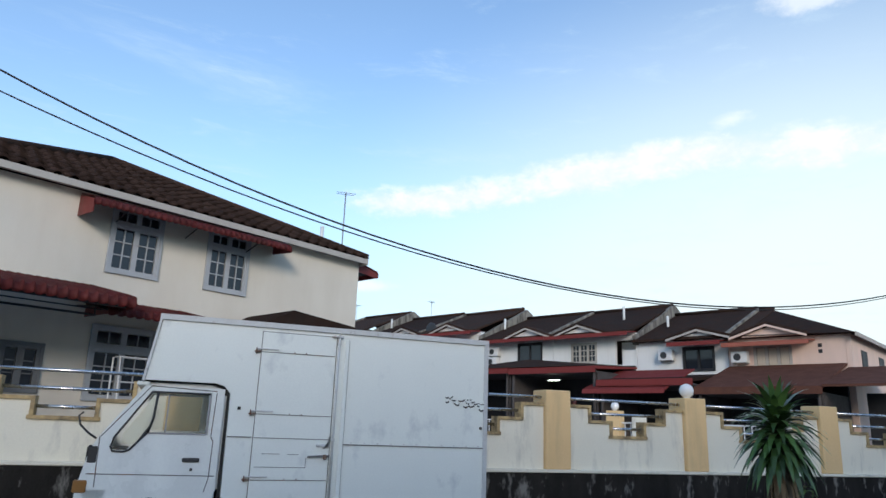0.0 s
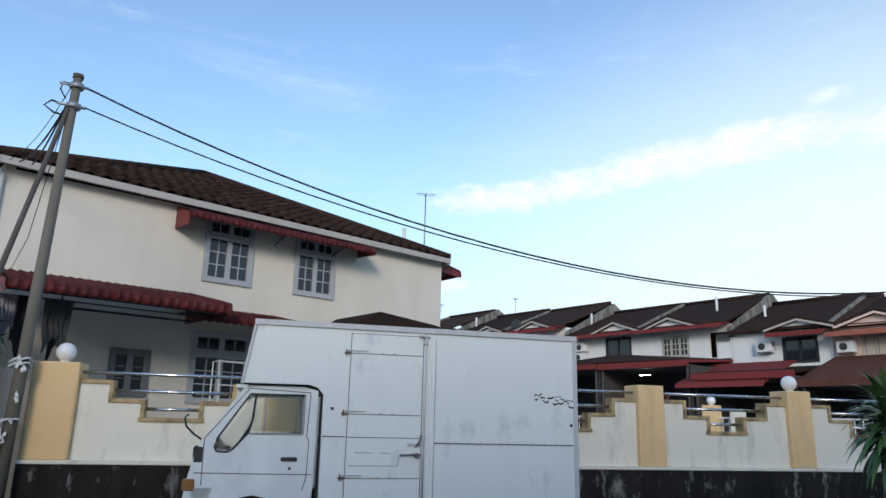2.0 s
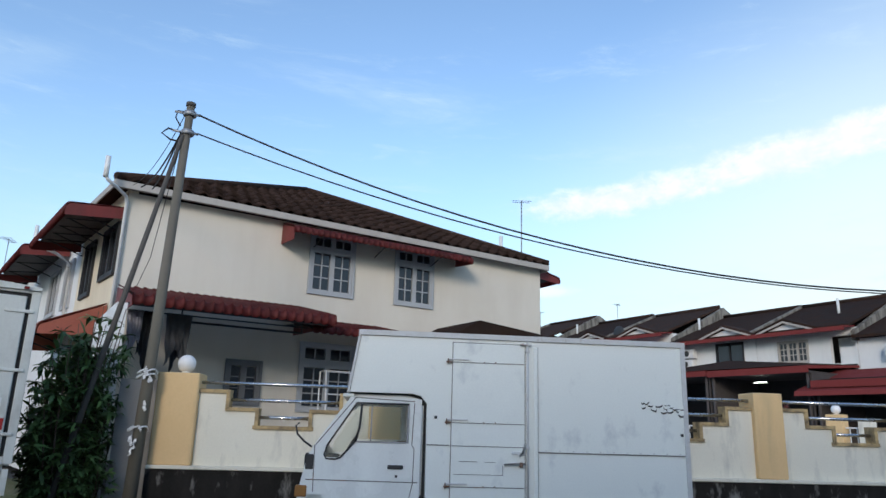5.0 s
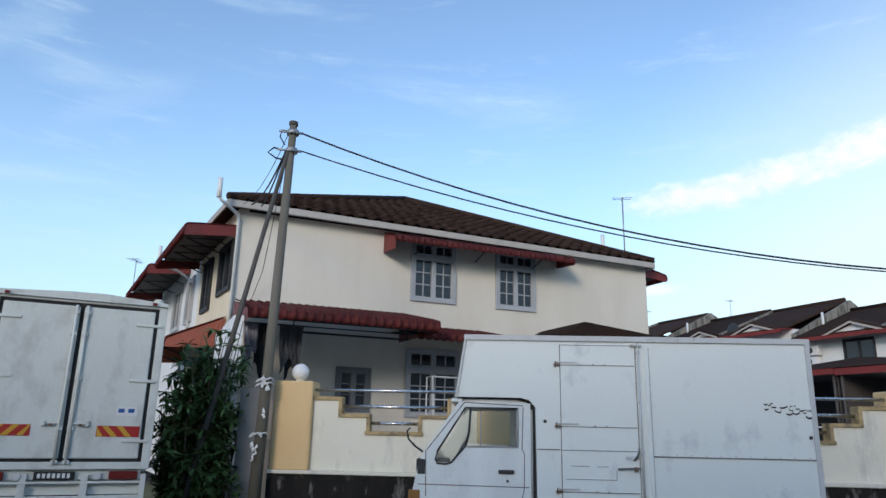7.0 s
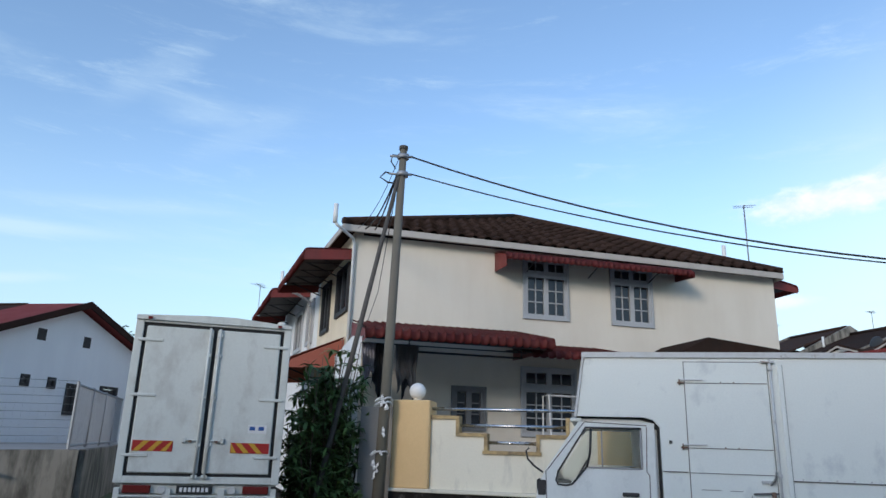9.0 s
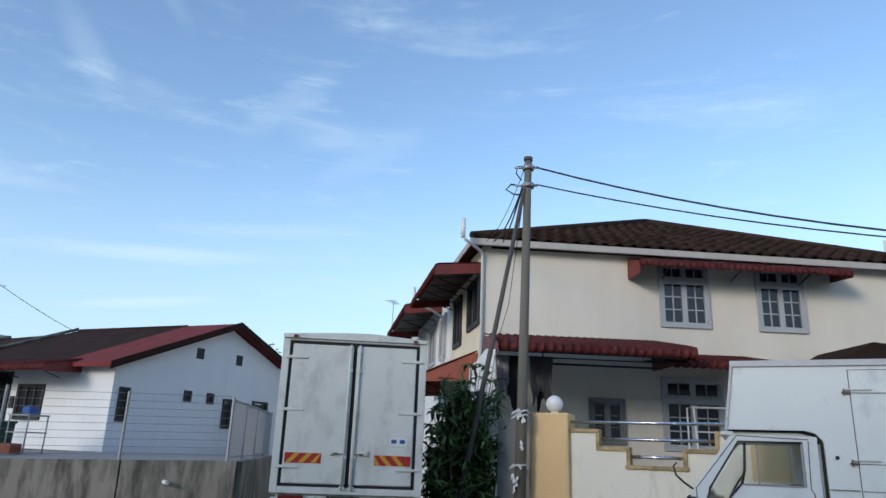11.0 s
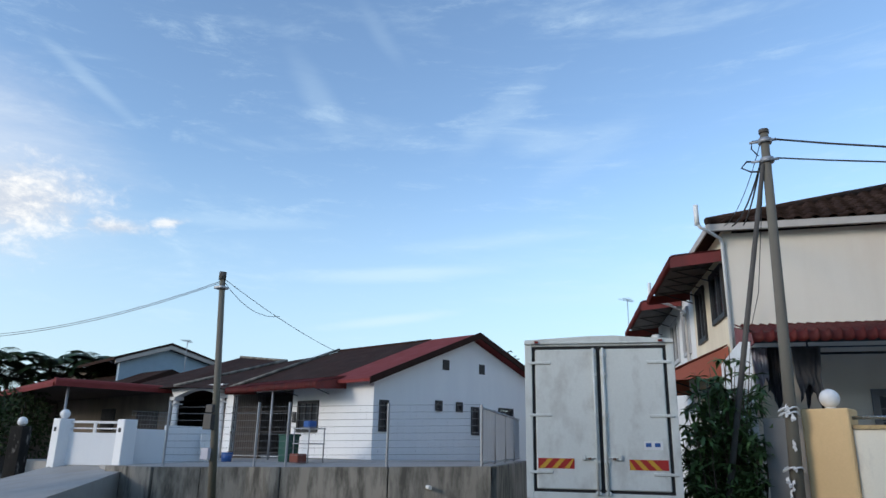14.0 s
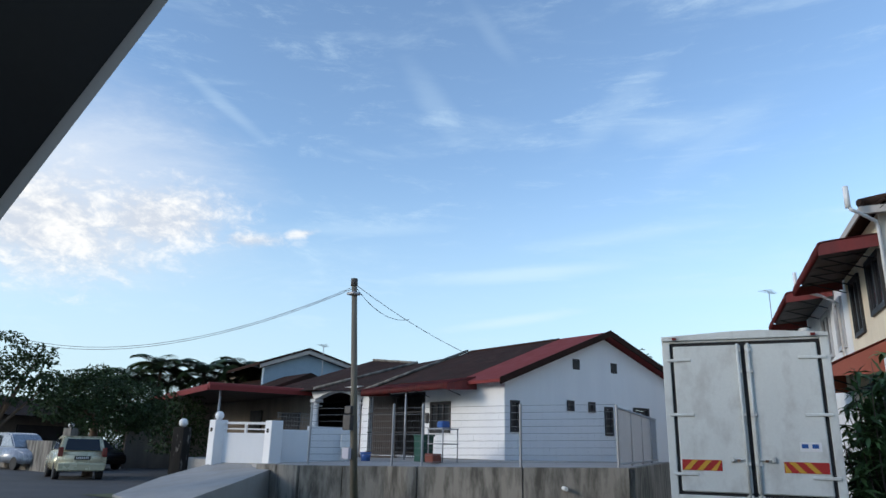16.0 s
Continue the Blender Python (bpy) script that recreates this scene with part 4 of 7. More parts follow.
    prism(bm, [(-1.84, 1.885), (-2.165, 1.425), (-2.155, 1.42), (-1.83, 1.88)], "y", C0 + 0.06, C1 - 0.06)
    part("windscreen", bm, CLEAR, cab).visible_shadow = False
    boxes("bumper", BLACK_PLASTIC, cab, (-2.39, -2.24, C0, C1, 0.48, 0.68), bevel=0.02)
    boxes("visor", TRUCK_PAINT, cab, (-1.92, -1.80, C0, C1, 1.90, 1.94), bevel=0.01)
    boxes("turn_signal", LAMP_AMBER, cab, (-2.335, -2.22, C0 - 0.012, C0 + 0.05, 0.92, 1.03), bevel=0.01, label="amber turn signal")
    boxes("vent_panel", BLACK_PLASTIC, cab, (-2.262, -2.16, C0 - 0.008, C0 + 0.02, 1.17, 1.34), bevel=0.02, label="black corner grille")
    boxes("door_handle", BLACK_PLASTIC, cab, (-1.43, -1.27, C0 - 0.018, C0 + 0.004, 1.20, 1.24), bevel=0.008, label="black door handle")
    boxes("lock", BLACK_PLASTIC, cab, (-1.35, -1.325, C0 - 0.006, C0 + 0.002, 1.12, 1.145))
    bm = bmesh.new()
    for a, b in (((-1.175, 1.86), (-1.19, 1.44)), ((-1.19, 1.44), (-1.165, 1.40)), ((-1.165, 1.40), (-1.17, 1.06)), ((-1.17, 1.06), (-1.2, 0.93)), ((-2.17, 1.42), (-2.16, 0.97)), ((-2.24, 1.085), (-1.12, 1.075)), ((-1.78, 1.90), (-1.175, 1.875)), ((-2.16, 1.42), (-1.78, 1.90))):
        tube(bm, [(a[0], C0 - 0.001, a[1]), (b[0], C0 - 0.001, b[1])], 0.0045, 4)
    part("door_line", bm, SEAM, cab, "door shut line")
    # solid black strip painted in for the shade between cab and box
    bm = bmesh.new()
    prism(bm, [(-1.05, 0.78), (-1.05, 1.86), (-1.11, 1.93), (-1.2, 1.955), (-1.85, 1.955), (-1.85, 1.938), (-1.24, 1.938), (-1.125, 1.905), (-1.075, 1.84), (-1.075, 0.78)], "y", 0.05, C1)
    part("cab_gap", bm, RUBBER, tr, "black strip that stands for the shaded gap behind and above the cab")
    boxes("rear_panel", CAB_PAINT, cab, (-1.10, -1.076, C0 + 0.05, C1 - 0.05, 0.95, 1.84), (-1.84, -1.13, C0 + 0.05, C1 - 0.05, 1.916, 1.936))
    mirror = pipe("mirror_arm", BLACK_PLASTIC, cab, [(-2.20, C0 - 0.01, 1.40), (-2.27, C0 - 0.06, 1.45), (-2.34, C0 - 0.10, 1.52), (-2.36, C0 - 0.10, 1.60), (-2.33, C0 - 0.08, 1.63)], 0.010, 6)
    # inside of the cab
    boxes("bench_seat", INTERIOR, cab, (-1.75, -1.16, C0 + 0.08, C1 - 0.08, 0.95, 1.2), (-1.30, -1.15, C0 + 0.08, C1 - 0.08, 1.2, 1.45), bevel=0.03, label="tan bench seat")
    boxes("dashboard", BLACK_PLASTIC, cab, (-2.14, -1.95, C0 + 0.05, C1 - 0.05, 1.0, 1.28), bevel=0.03)
    bm = bmesh.new()
    tube(bm, [Vector((-1.86, 1.25, 1.36)) + Vector((0.09 * math.cos(k * math.tau / 16), 0.17 * math.sin(k * math.tau / 16), 0.15 * math.cos(k * math.tau / 16))) for k in range(17)], 0.012, 6)
    part("steering_wheel", bm, BLACK_PLASTIC, cab)
    boxes("chassis", RUBBER, tr, (-2.0, 1.7, 0.5, W - 0.5, 0.42, 0.76))
    wheels(tr, ((-1.68, 0.16), (-1.68, W - 0.18), (0.9, 0.16), (0.9, W - 0.18)), 0.34, 0.2)


# ---- second box truck, seen from behind ----
def build_van():
    va = thing("delivery_truck", VAN, "white box truck seen from behind, with grimy double doors", "truck")
    x0, x1, zt, zb, D = -0.91, 0.89, 3.05, 1.17, 3.2
    boxes("cargo_box", VAN_PAINT, va, (x0, x1, 0.03, D, zb - 0.08, zt - 0.06), bevel=0.01)
    bm = bmesh.new()
    prism(bm, [(x0 - 0.02, zt - 0.06), (x1 + 0.02, zt - 0.06), (x1 + 0.02, zt - 0.02), (0.2, zt + 0.035), (-0.15, zt + 0.03), (x0 - 0.02, zt - 0.01)], "y", -0.06, D)
    part("roof_skin", bm, VAN_PAINT, va)
    fr = boxes("rear_frame", VAN_PAINT, va, (x0 - 0.02, x0 + 0.07, -0.03, 0.03, zb - 0.06, zt - 0.06), (x1 - 0.07, x1 + 0.02, -0.03, 0.03, zb - 0.06, zt - 0.06), (x0 + 0.07, x1 - 0.07, -0.03, 0.03, zt - 0.09, zt - 0.06), (x0 + 0.07, x1 - 0.07, -0.03, 0.03, zb - 0.06, zb + 0.02), bevel=0.006)
    boxes("seal", RUBBER, va, (x0 + 0.07, x1 - 0.07, -0.004, 0.028, zb + 0.02, zt - 0.09), label="black rubber door seal")
    for s, a, b in ((-1, x0 + 0.11, -0.03), (1, 0.015, x1 - 0.11)):
        door = boxes("rear_door", VAN_PAINT, va, (a, b, -0.035, 0.0, zb + 0.055, zt - 0.13), bevel=0.012)
        out, inn = (a, b) if s < 0 else (b, a)
        for z in (2.75, 2.10, 1.42):
            lo, hi = sorted((out - s * 0.20, out + s * 0.085))
            boxes("hinge", VAN_PAINT, door, (lo, hi, -0.050, -0.036, z - 0.018, z + 0.018), bevel=0.006)
        px = inn - 0.035 if s < 0 else inn + 0.035
        pipe("lock_rod", VAN_PAINT, door, [(px, -0.055, zb + 0.0), (px, -0.055, zt - 0.12)], 0.016, 8)
        for z in (zb + 0.02, 1.55, 2.1, 2.6, zt - 0.2):
            boxes("rod_guide", VAN_PAINT, door, (px - 0.035, px + 0.035, -0.066, -0.036, z - 0.02, z + 0.02), bevel=0.004)
        hx = px + s * 0.16
        boxes("latch_handle", VAN_PAINT, door, (min(px, hx), max(px, hx), -0.066, -0.05, 1.592, 1.61), (hx - 0.02, hx + 0.02, -0.07, -0.036, 1.57, 1.635), bevel=0.005)
        boxes("latch_pivot", RUST, door, (px - 0.02 + s * 0.09, px + 0.02 + s * 0.09, -0.075, -0.05, 1.575, 1.60), bevel=0.004)
        c0, c1 = (a + 0.02, a + 0.46) if s < 0 else (b - 0.47, b - 0.02)
        tape = boxes("chevron_board", CHEV_RED, door, (c0, c1, -0.040, -0.036, 1.465, 1.585), label="red and yellow reflective board")
        bm = bmesh.new()
        for k in range(3):
            x = c0 + 0.01 + k * 0.15
            lean = 0.11 if s < 0 else -0.11
            pts = [(x, 1.467), (x + 0.065, 1.467), (x + 0.065 + lean, 1.583), (x + lean, 1.583)]
            pts = [(min(max(p, c0), c1), q) for p, q in pts]
            prism(bm, pts, "y", -0.044, -0.0405)
        part("stripe", bm, CHEV_YELLOW, tape)
    sticker = boxes("sticker", WHITE_PLASTIC, va, (0.49, 0.71, -0.041, -0.0362, 1.70, 1.80), label="small white sticker with two blue blocks")
    for x in (0.51, 0.615):
        boxes("print_block", BLUE_PLASTIC, sticker, (x, x + 0.065, -0.0445, -0.0415, 1.735, 1.78))
    for x in (x0 + 0.11, x1 - 0.16):
        boxes("marker_lamp", LAMP_RED, va, (x, x + 0.05, -0.085, -0.059, zt - 0.055, zt - 0.025))
    bumper = boxes("bumper_frame", VAN_PAINT, va, (x0, x1, -0.02, 0.06, 1.06 - 0.10, 1.07 - 0.085), (x0, x1, -0.02, 0.06, 0.79, 0.83), (x0, x0 + 0.06, -0.018, 0.06, 0.83, 1.06), (-0.38, -0.30, -0.018, 0.06, 0.6, 1.06), (0.22, 0.30, -0.018, 0.06, 0.6, 1.06), (x1 - 0.06, x1, -0.018, 0.06, 0.83, 1.06), (x0 + 0.06, x1 - 0.06, 0.02, 0.06, 1.0, 1.11), bevel=0.004)
    boxes("back_board", VAN_PAINT, va, (x0 + 0.06, x1 - 0.06, 0.062, 0.08, 0.84, 1.09))
    plate = boxes("number_plate", PLATE_BLACK, va, (-0.24, 0.16, -0.012, 0.0, 1.00, 1.09), label="black number plate with pale bars")
    boxes("bar", WHITE_PLASTIC, plate, *[(-0.205 + 0.048 * k, -0.175 + 0.048 * k, -0.016, -0.0125, 1.02, 1.07) for k in range(7)])
    for x in (0.50, -0.82):
        boxes("tail_lamp", LAMP_RED, va, (x, x + 0.30, -0.03, 0.018, 1.0, 1.09), bevel=0.01)
    for x in (0.38, -0.40):
        bm = bmesh.new()
        wheel_disc(bm, (x, -0.01, 1.04), 0.045, 0.04, 16)
        part("reverse_lamp", bm, LAMP_CLEAR, va)
    boxes("chassis", RUBBER, va, (-0.45, 0.45, 0.2, D + 1.4, 0.45, 1.0))
    boxes("cab", VAN_PAINT, va, (-0.82, 0.80, D + 0.1, D + 1.6, 0.6, 2.05), bevel=0.05)
    for x in (-0.72, 0.70):
        for y in (0.7, D + 0.8):
            pipe("wheel", RUBBER, va, [(x - 0.12, y, 0.36), (x + 0.12, y, 0.36)], 0.36, 20)


# ---- utility pole by the wall ----
def sag(p, q, drop, n=24):
    p, q = Vector(p), Vector(q)
    return [p.lerp(q, k / n) - Vector((0, 0, 4 * drop * (k / n) * (1 - k / n))) for k in range(n + 1)]


def build_poles():
    up = thing("utility_pole", pose(-10.22, -0.24, 0), "leaning grey concrete utility pole with a dark wooden strut", "utility pole")
    pipe("pole", POLE_CONCRETE, up, [(0, -0.05, 0), (0, 0.01, 2.5), (0.0, 0.09, 6.16)], 0.092, 14, end_radius=0.056)
    pipe("cap", POLE_DARK, up, [(0, 0.088, 6.14), (0, 0.09, 6.2)], 0.07, 12)
    pipe("strut", POLE_DARK, up, [(0.05, -1.05, 0.0), (0.04, 0.03, 5.66)], 0.046, 10, end_radius=0.030)
    for z in (6.02, 5.72):
        bm = bmesh.new()
        tube(bm, [(0, 0.09, z - 0.035), (0, 0.09, z + 0.035)], 0.092, 12)
        tube(bm, [(0.0, 0.02, z), (0.02, 0.24, z)], 0.022, 8)
        tube(bm, [(0.0, 0.10, z), (0.02, -0.12, z)], 0.018, 8)
        part("clamp", bm, GALV, up)
    rnd = random.Random(3)
    bm = bmesh.new()
    for k in range(14):
        z = 1.0 + 1.35 * rnd.random()
        p = Vector((0.10, -0.13 + 0.04 * z + rnd.uniform(-0.05, 0.06), z))
        way = Vector((rnd.uniform(0.2, 0.6), rnd.uniform(-0.5, 0.3), rnd.uniform(-1.2, -0.4)))
        q = [p, p + way * 0.04, p + way * 0.06 + Vector((0, 0.015, -0.03)), p + way * 0.08]
        for j in range(3):
            wd = Vector((0.0, 0.014 * rnd.uniform(0.5, 1.3), 0.012))
            vs = [bm.verts.new(v) for v in (q[j] - wd, q[j] + wd, q[j + 1] + wd, q[j + 1] - wd)]
            bm.faces.new(vs)
    for z in (2.18, 2.24, 1.5):
        tube(bm, [(0.122 * math.cos(k * math.tau / 14), -0.01 - 0.03 * (2.5 - z) + 0.122 * math.sin(k * math.tau / 14), z + 0.03 * math.sin(k)) for k in range(15)], 0.012, 5)
    tagged(part("torn_wrap", bm, WHITE_PLASTIC, up, "torn white plastic tied round the pole"), kind="stuff")
    a, b = (-10.20, -0.02, 6.02), (-10.20, -0.02, 5.73)

    def span(p, yaw, fall, bend, far, n=30):
        """A hanging wire that starts off at one slope and curves up."""
        d = Vector((-math.sin(radians(yaw)), math.cos(radians(yaw)), 0))
        return [Vector(p) + d * (far * k / n) + Vector((0, 0, -fall * far * k / n + bend * (far * k / n) ** 2)) for k in range(n + 1)]

    wires = [("overhead_cable", span(a, -15.45, 0.4101, 0.0197, 19.9), 0.014, "thick black overhead cable sagging from the pole"), ("overhead_cable", span(b, -10.36, 0.3130, 0.01473, 19.0) + [Vector((-4.95, 19.2, 5.4))], 0.011, "thinner black overhead cable sagging from the pole")]
    h0 = HOUSE @ Vector((0.35, -0.44, 5.9))
    h1 = HOUSE @ Vector((0.15, -0.44, 5.9))
    for k, (s, t) in enumerate((((-10.25, -0.24, 5.72), h0), ((-10.28, -0.26, 5.66), h1), ((-10.25, -0.22, 6.0), HOUSE @ Vector((0.0, -0.44, 5.9))))):
        wires.append(("service_wire", sag(s, t, 0.10 + 0.05 * k, 12), 0.014 if k < 2 else 0.006, "black service wire from pole to house eave"))
    for n, pts, r, lab in wires:
        bm = bmesh.new()
        tube(bm, pts, r, 6)
        tagged(part(n, bm, CABLE), lab, "cable")
    bm = bmesh.new()
    tube(bm, [(-10.2 , -0.2, 5.70), (-10.25, -0.42, 5.76), (-10.27, -0.5, 5.68), (-10.27, -0.38, 5.60), (-10.25, -0.26, 5.58), (-10.22, -0.2, 5.5)], 0.014, 6)
    tube(bm, [(-10.22, -0.16, 6.04), (-10.25, -0.32, 6.06), (-10.26, -0.34, 5.95), (-10.24, -0.26, 5.82)], 0.012, 6)
    part("slack_loop", bm, CABLE, None)
    tagged(bpy.data.objects["slack_loop"], "slack loops of black cable at the pole top", "cable")
    bm = bmesh.new()
    tube(bm, [(-10.27, -0.22, 5.6), HOUSE @ Vector((0.5, -0.3, 4.6)), HOUSE @ Vector((0.32, -0.05, 3.9))], 0.007, 5)
    tagged(part("loose_wire", bm, CABLE), "thin wire drooping along the house wall", "cable")
    p2 = thing("utility_pole", pose(-13.0, -13.1, 0), "grey concrete utility pole with a junction box", "utility pole")
    pipe("pole", POLE_CONCRETE, p2, [(-0.29, 0.17, 0.0), (0, 0, 5.95)], 0.10, 14, end_radius=0.072)
    pipe("cap", POLE_DARK, p2, [(0, 0, 5.8), (0, 0, 6.0)], 0.095, 12)
    boxes("junction_box", BLACK_PLASTIC, p2, (-0.12, 0.02, -0.10, 0.16, 2.05, 2.42), (-0.10, 0.0, -0.08, 0.14, 2.45, 2.65), bevel=0.01)
    boxes("notice", PALE_CLOTH, p2, (-0.10, 0.0, -0.08, 0.15, 1.35, 1.62), bevel=0.006, label="pale notice tied round the pole")
    boxes("clamp", GALV, p2, (-0.14, 0.14, -0.14, 0.14, 5.55, 5.62), bevel=0.02)
    for s, t, d in (((-13.0, -13.0, 5.8), (-18.55, -13.12, 4.60), 0.12), ((-13.0, -13.0, 5.72), (-15.3, -13.05, 5.25), 0.28)):
        bm = bmesh.new()
        tube(bm, sag(s, t, d), 0.008, 5)
        tagged(part("overhead_wire", bm, CABLE), "thin dark wire hung from the street pole", "cable")
    for z, w in ((5.78, 0.0), (5.74, 0.004)):
        bm = bmesh.new()
        tube(bm, span((-13.0, -13.1, z), 190 + 40 * w, 0.2854 + w, 0.01663, 16.0), 0.008, 5)
        tagged(part("overhead_wire", bm, CABLE), "thin dark wire hung from the street pole", "cable")
    for x, y, z in ((-4.95, 19.2, 6.1), (-10.22, -28.86, 5.5)):
        p3 = thing("utility_pole", pose(x, y, 0), "plain grey pole that carries the far end of the wires", "utility pole")
        pipe("pole", POLE_CONCRETE, p3, [(0, 0, 0), (0, 0, z)], 0.12, 12, end_radius=0.08)


build_ground()
house, house_roof, ROOF_APEX, ROOF_A, ROOF_B = build_house()
build_fence()
build_truck()
build_van()
build_poles()


# ---- row of terraced houses beyond the boundary wall ----
ROW = HOUSE @ pose(32.1, 0, 0)     # its -x faces the camera's side, y runs along the row
ROW_FLOOR = 1.0

BROWN_PORCH = material("brown_porch_tile", (0.13, 0.055, 0.038), 0.95, second=(0.09, 0.042, 0.032), amount=0.8, scale=2.0, bump=0.5, spec=0.12)


def aircon(parent, y, z, w=0.74, h=0.52):
    ac = boxes("aircon_unit", WHITE_FRAME, parent, (-0.42, -0.08, y - w / 2, y + w / 2, z, z + h), bevel=0.02, label="white outdoor air conditioner")
    bm = bmesh.new()
    tube(bm, [(-0.425, y + 0.08, z + h / 2), (-0.435, y + 0.08, z + h / 2)], 0.17, 18)
    part("fan_grille", bm, BLACK_PLASTIC, ac)
    boxes("bracket", GALV, ac, (-0.40, 0.0, y - w / 2 + 0.05, y - w / 2 + 0.09, z - 0.05, z - 0.005), (-0.40, 0.0, y + w / 2 - 0.09, y + w / 2 - 0.05, z - 0.05, z - 0.005))


def row_house(v0, v1, eave, wall, label, gable, win, win_mat, glass, porch, porch_mat, ac=(), parapet=False, recess=None, awn=True, fancy=1, roof_from=None, rise=1.98, awn_low=0.0, awn_span=None):
    h = thing("row_house", ROW, label, "house", "terraced row")
    holes = [win]
    if recess:
        holes.append(recess)
    holes.append((v0 + 0.5, v1 - 0.5, ROW_FLOOR + 0.02, 3.3))
    bm = bmesh.new()
    wall_cells(bm, v0 + 0.01, v1 - 0.01, ROW_FLOOR, eave, 0.0, 0.2, holes, "y")
    part("front_wall", bm, wall, h)
    boxes("side_wall", wall, h, (0.2, 9.0, v0 + 0.01, v0 + 0.2, ROW_FLOOR, eave))
    # added near-black sheet so the room behind the window reads unlit
    boxes("back_room", SHADE_DARK, h, (1.6, 1.7, v0 + 0.2, v1 - 0.01, ROW_FLOOR, eave))
    if recess:
        boxes("recess_wall", WHITE_WALL, h, (0.9, 1.0, recess[0] - 0.1, recess[1] + 0.1, recess[2], recess[3]), (0.05, 0.15, recess[0], recess[0] + 0.75, recess[2], recess[2] + 0.75))
    n = 3 if win_mat is not DARK_FRAME_AND_SHADE else 2
    window("window", h, win[0], win[1], win[2], win[3], n, 3 if fancy > 1 else 1, 2 if fancy > 1 else 1, win_mat, axis="y", glass=glass, rail=0.06, bar=0.04)
    # main roof slopes up from the eave, with a small gable over the window
    top, deep = eave + rise, 4.6
    r0 = v0 if roof_from is None else roof_from
    bm = bmesh.new()
    prism(bm, [(-0.5, eave - 0.02), (-0.5, eave + 0.1), (deep, top + 0.1), (2 * deep, eave + 0.1), (2 * deep, eave - 0.02), (deep, top - 0.02)], "y", r0, v1)
    part("roof", bm, ROOF_TILE, h)
    pipe("ridge_cap", ROOF_TILE, h, [(deep, r0, top + 0.14), (deep, v1, top + 0.14)], 0.12, 8)
    g0, g1, gz = gable
    mid = (g0 + g1) / 2
    bm = bmesh.new()
    prism(bm, [(g0 + 0.2, eave + 0.02), (g1 - 0.2, eave + 0.02), (mid, gz - 0.12)], "x", -0.42, -0.3)
    part("gable_panel", bm, wall, h)
    bm = bmesh.new()
    e = 0.13
    prism(bm, [(g0, eave + 0.0), (g0, eave + e), (mid, gz + e), (g1, eave + e), (g1, eave + 0.0), (mid, gz)], "x", -0.62, 2.2)
    part("gable_roof", bm, ROOF_TILE, h)
    bm = bmesh.new()
    prism(bm, [(g0, eave - 0.10), (g0, eave + 0.0), (mid, gz), (g1, eave + 0.0), (g1, eave - 0.10), (mid, gz - 0.10)], "x", -0.68, -0.6)
    part("barge_board", bm, wall if wall is PINK_WALL else FASCIA, h)
    if awn:
        bm = bmesh.new()
        e0 = eave - awn_low
        prism(bm, [(0.0, e0 + 0.06), (-1.0, e0 - 0.04), (-1.0, e0 - 0.24), (-0.96, e0 - 0.24), (-0.95, e0 - 0.1), (0.0, e0)], "y", *(awn_span or (v0 + 0.02, v1 - 0.02)))
        part("window_awning", bm, RED_TILE if wall is not PINK_WALL else AWNING_RUST, h, "red sheet awning under the eave")
    # porch roof
    p0, p1 = porch
    bm = bmesh.new()
    prism(bm, [(0.0, p0), (0.0, p0 - 0.1), (-4.2, p1 - 0.14), (-4.2, p1)], "y", v0 + 0.02, v1 - 0.02)
    part("porch_roof", bm, porch_mat, h)
    boxes("porch_fascia", RED_TILE if porch_mat is ROOF_TILE else porch_mat, h, (-4.25, -4.2, v0 + 0.02, v1 - 0.02, p1 - 0.3, p1 - 0.0))
    # posts take the shade colour, darkened as if under the porch roof
    for v in (v0 + 0.2, v1 - 0.2):
        pipe("porch_post", SHADE_DARK, h, [(-4.0, v, ROW_FLOOR - 0.1), (-4.0, v, p1 - 0.1)], 0.07, 8)
    # added near-black sheets and dividers that paint the shade inside the porch
    boxes("porch_back", DARK_FRAME_AND_SHADE, h, (-0.25, -0.05, v0 + 0.05, v1 - 0.05, ROW_FLOOR, p1 + 0.35))
    boxes("porch_lining", SHADE_DARK, h, (-4.1, -0.3, v0 + 0.05, v1 - 0.05, p1 - 0.3, p1 - 0.22))
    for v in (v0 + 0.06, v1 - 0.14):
        boxes("porch_divider", SHADE_DARK, h, (-3.9, -0.3, v, v + 0.08, ROW_FLOOR, p1 - 0.31))
    for y, z in ac:
        aircon(h, y, z)
    if parapet:
        bm = bmesh.new()
        prism(bm, [(-0.3, eave - 0.1), (-0.3, eave + 0.35), (deep, top + 0.75), (2 * deep, eave + 0.35), (2 * deep, eave - 0.1)], "y", v1 - 0.12, v1 + 0.10)
        part("fire_wall", bm, CONCRETE, h, "weathered parapet wall between roofs")
    else:
        bm = bmesh.new()
        prism(bm, [(-0.45, eave + 0.08), (-0.45, eave + 0.22), (deep, top + 0.25), (deep, top + 0.08)], "y", v1 - 0.08, v1 + 0.08)
        part("roof_rib", bm, CONCRETE, h, "pale mortar rib on the roof")
    return h


row_house(3.15, 8.35, 6.82, WHITE_WALL, "white terraced house with a red awning and dark roof", (4.75, 7.95, 7.36), (5.51, 7.14, 5.29, 6.42), FASCIA, PANE, (5.0, 4.72), RED_TILE, recess=(3.25, 4.4, 5.16, 6.45), fancy=2)
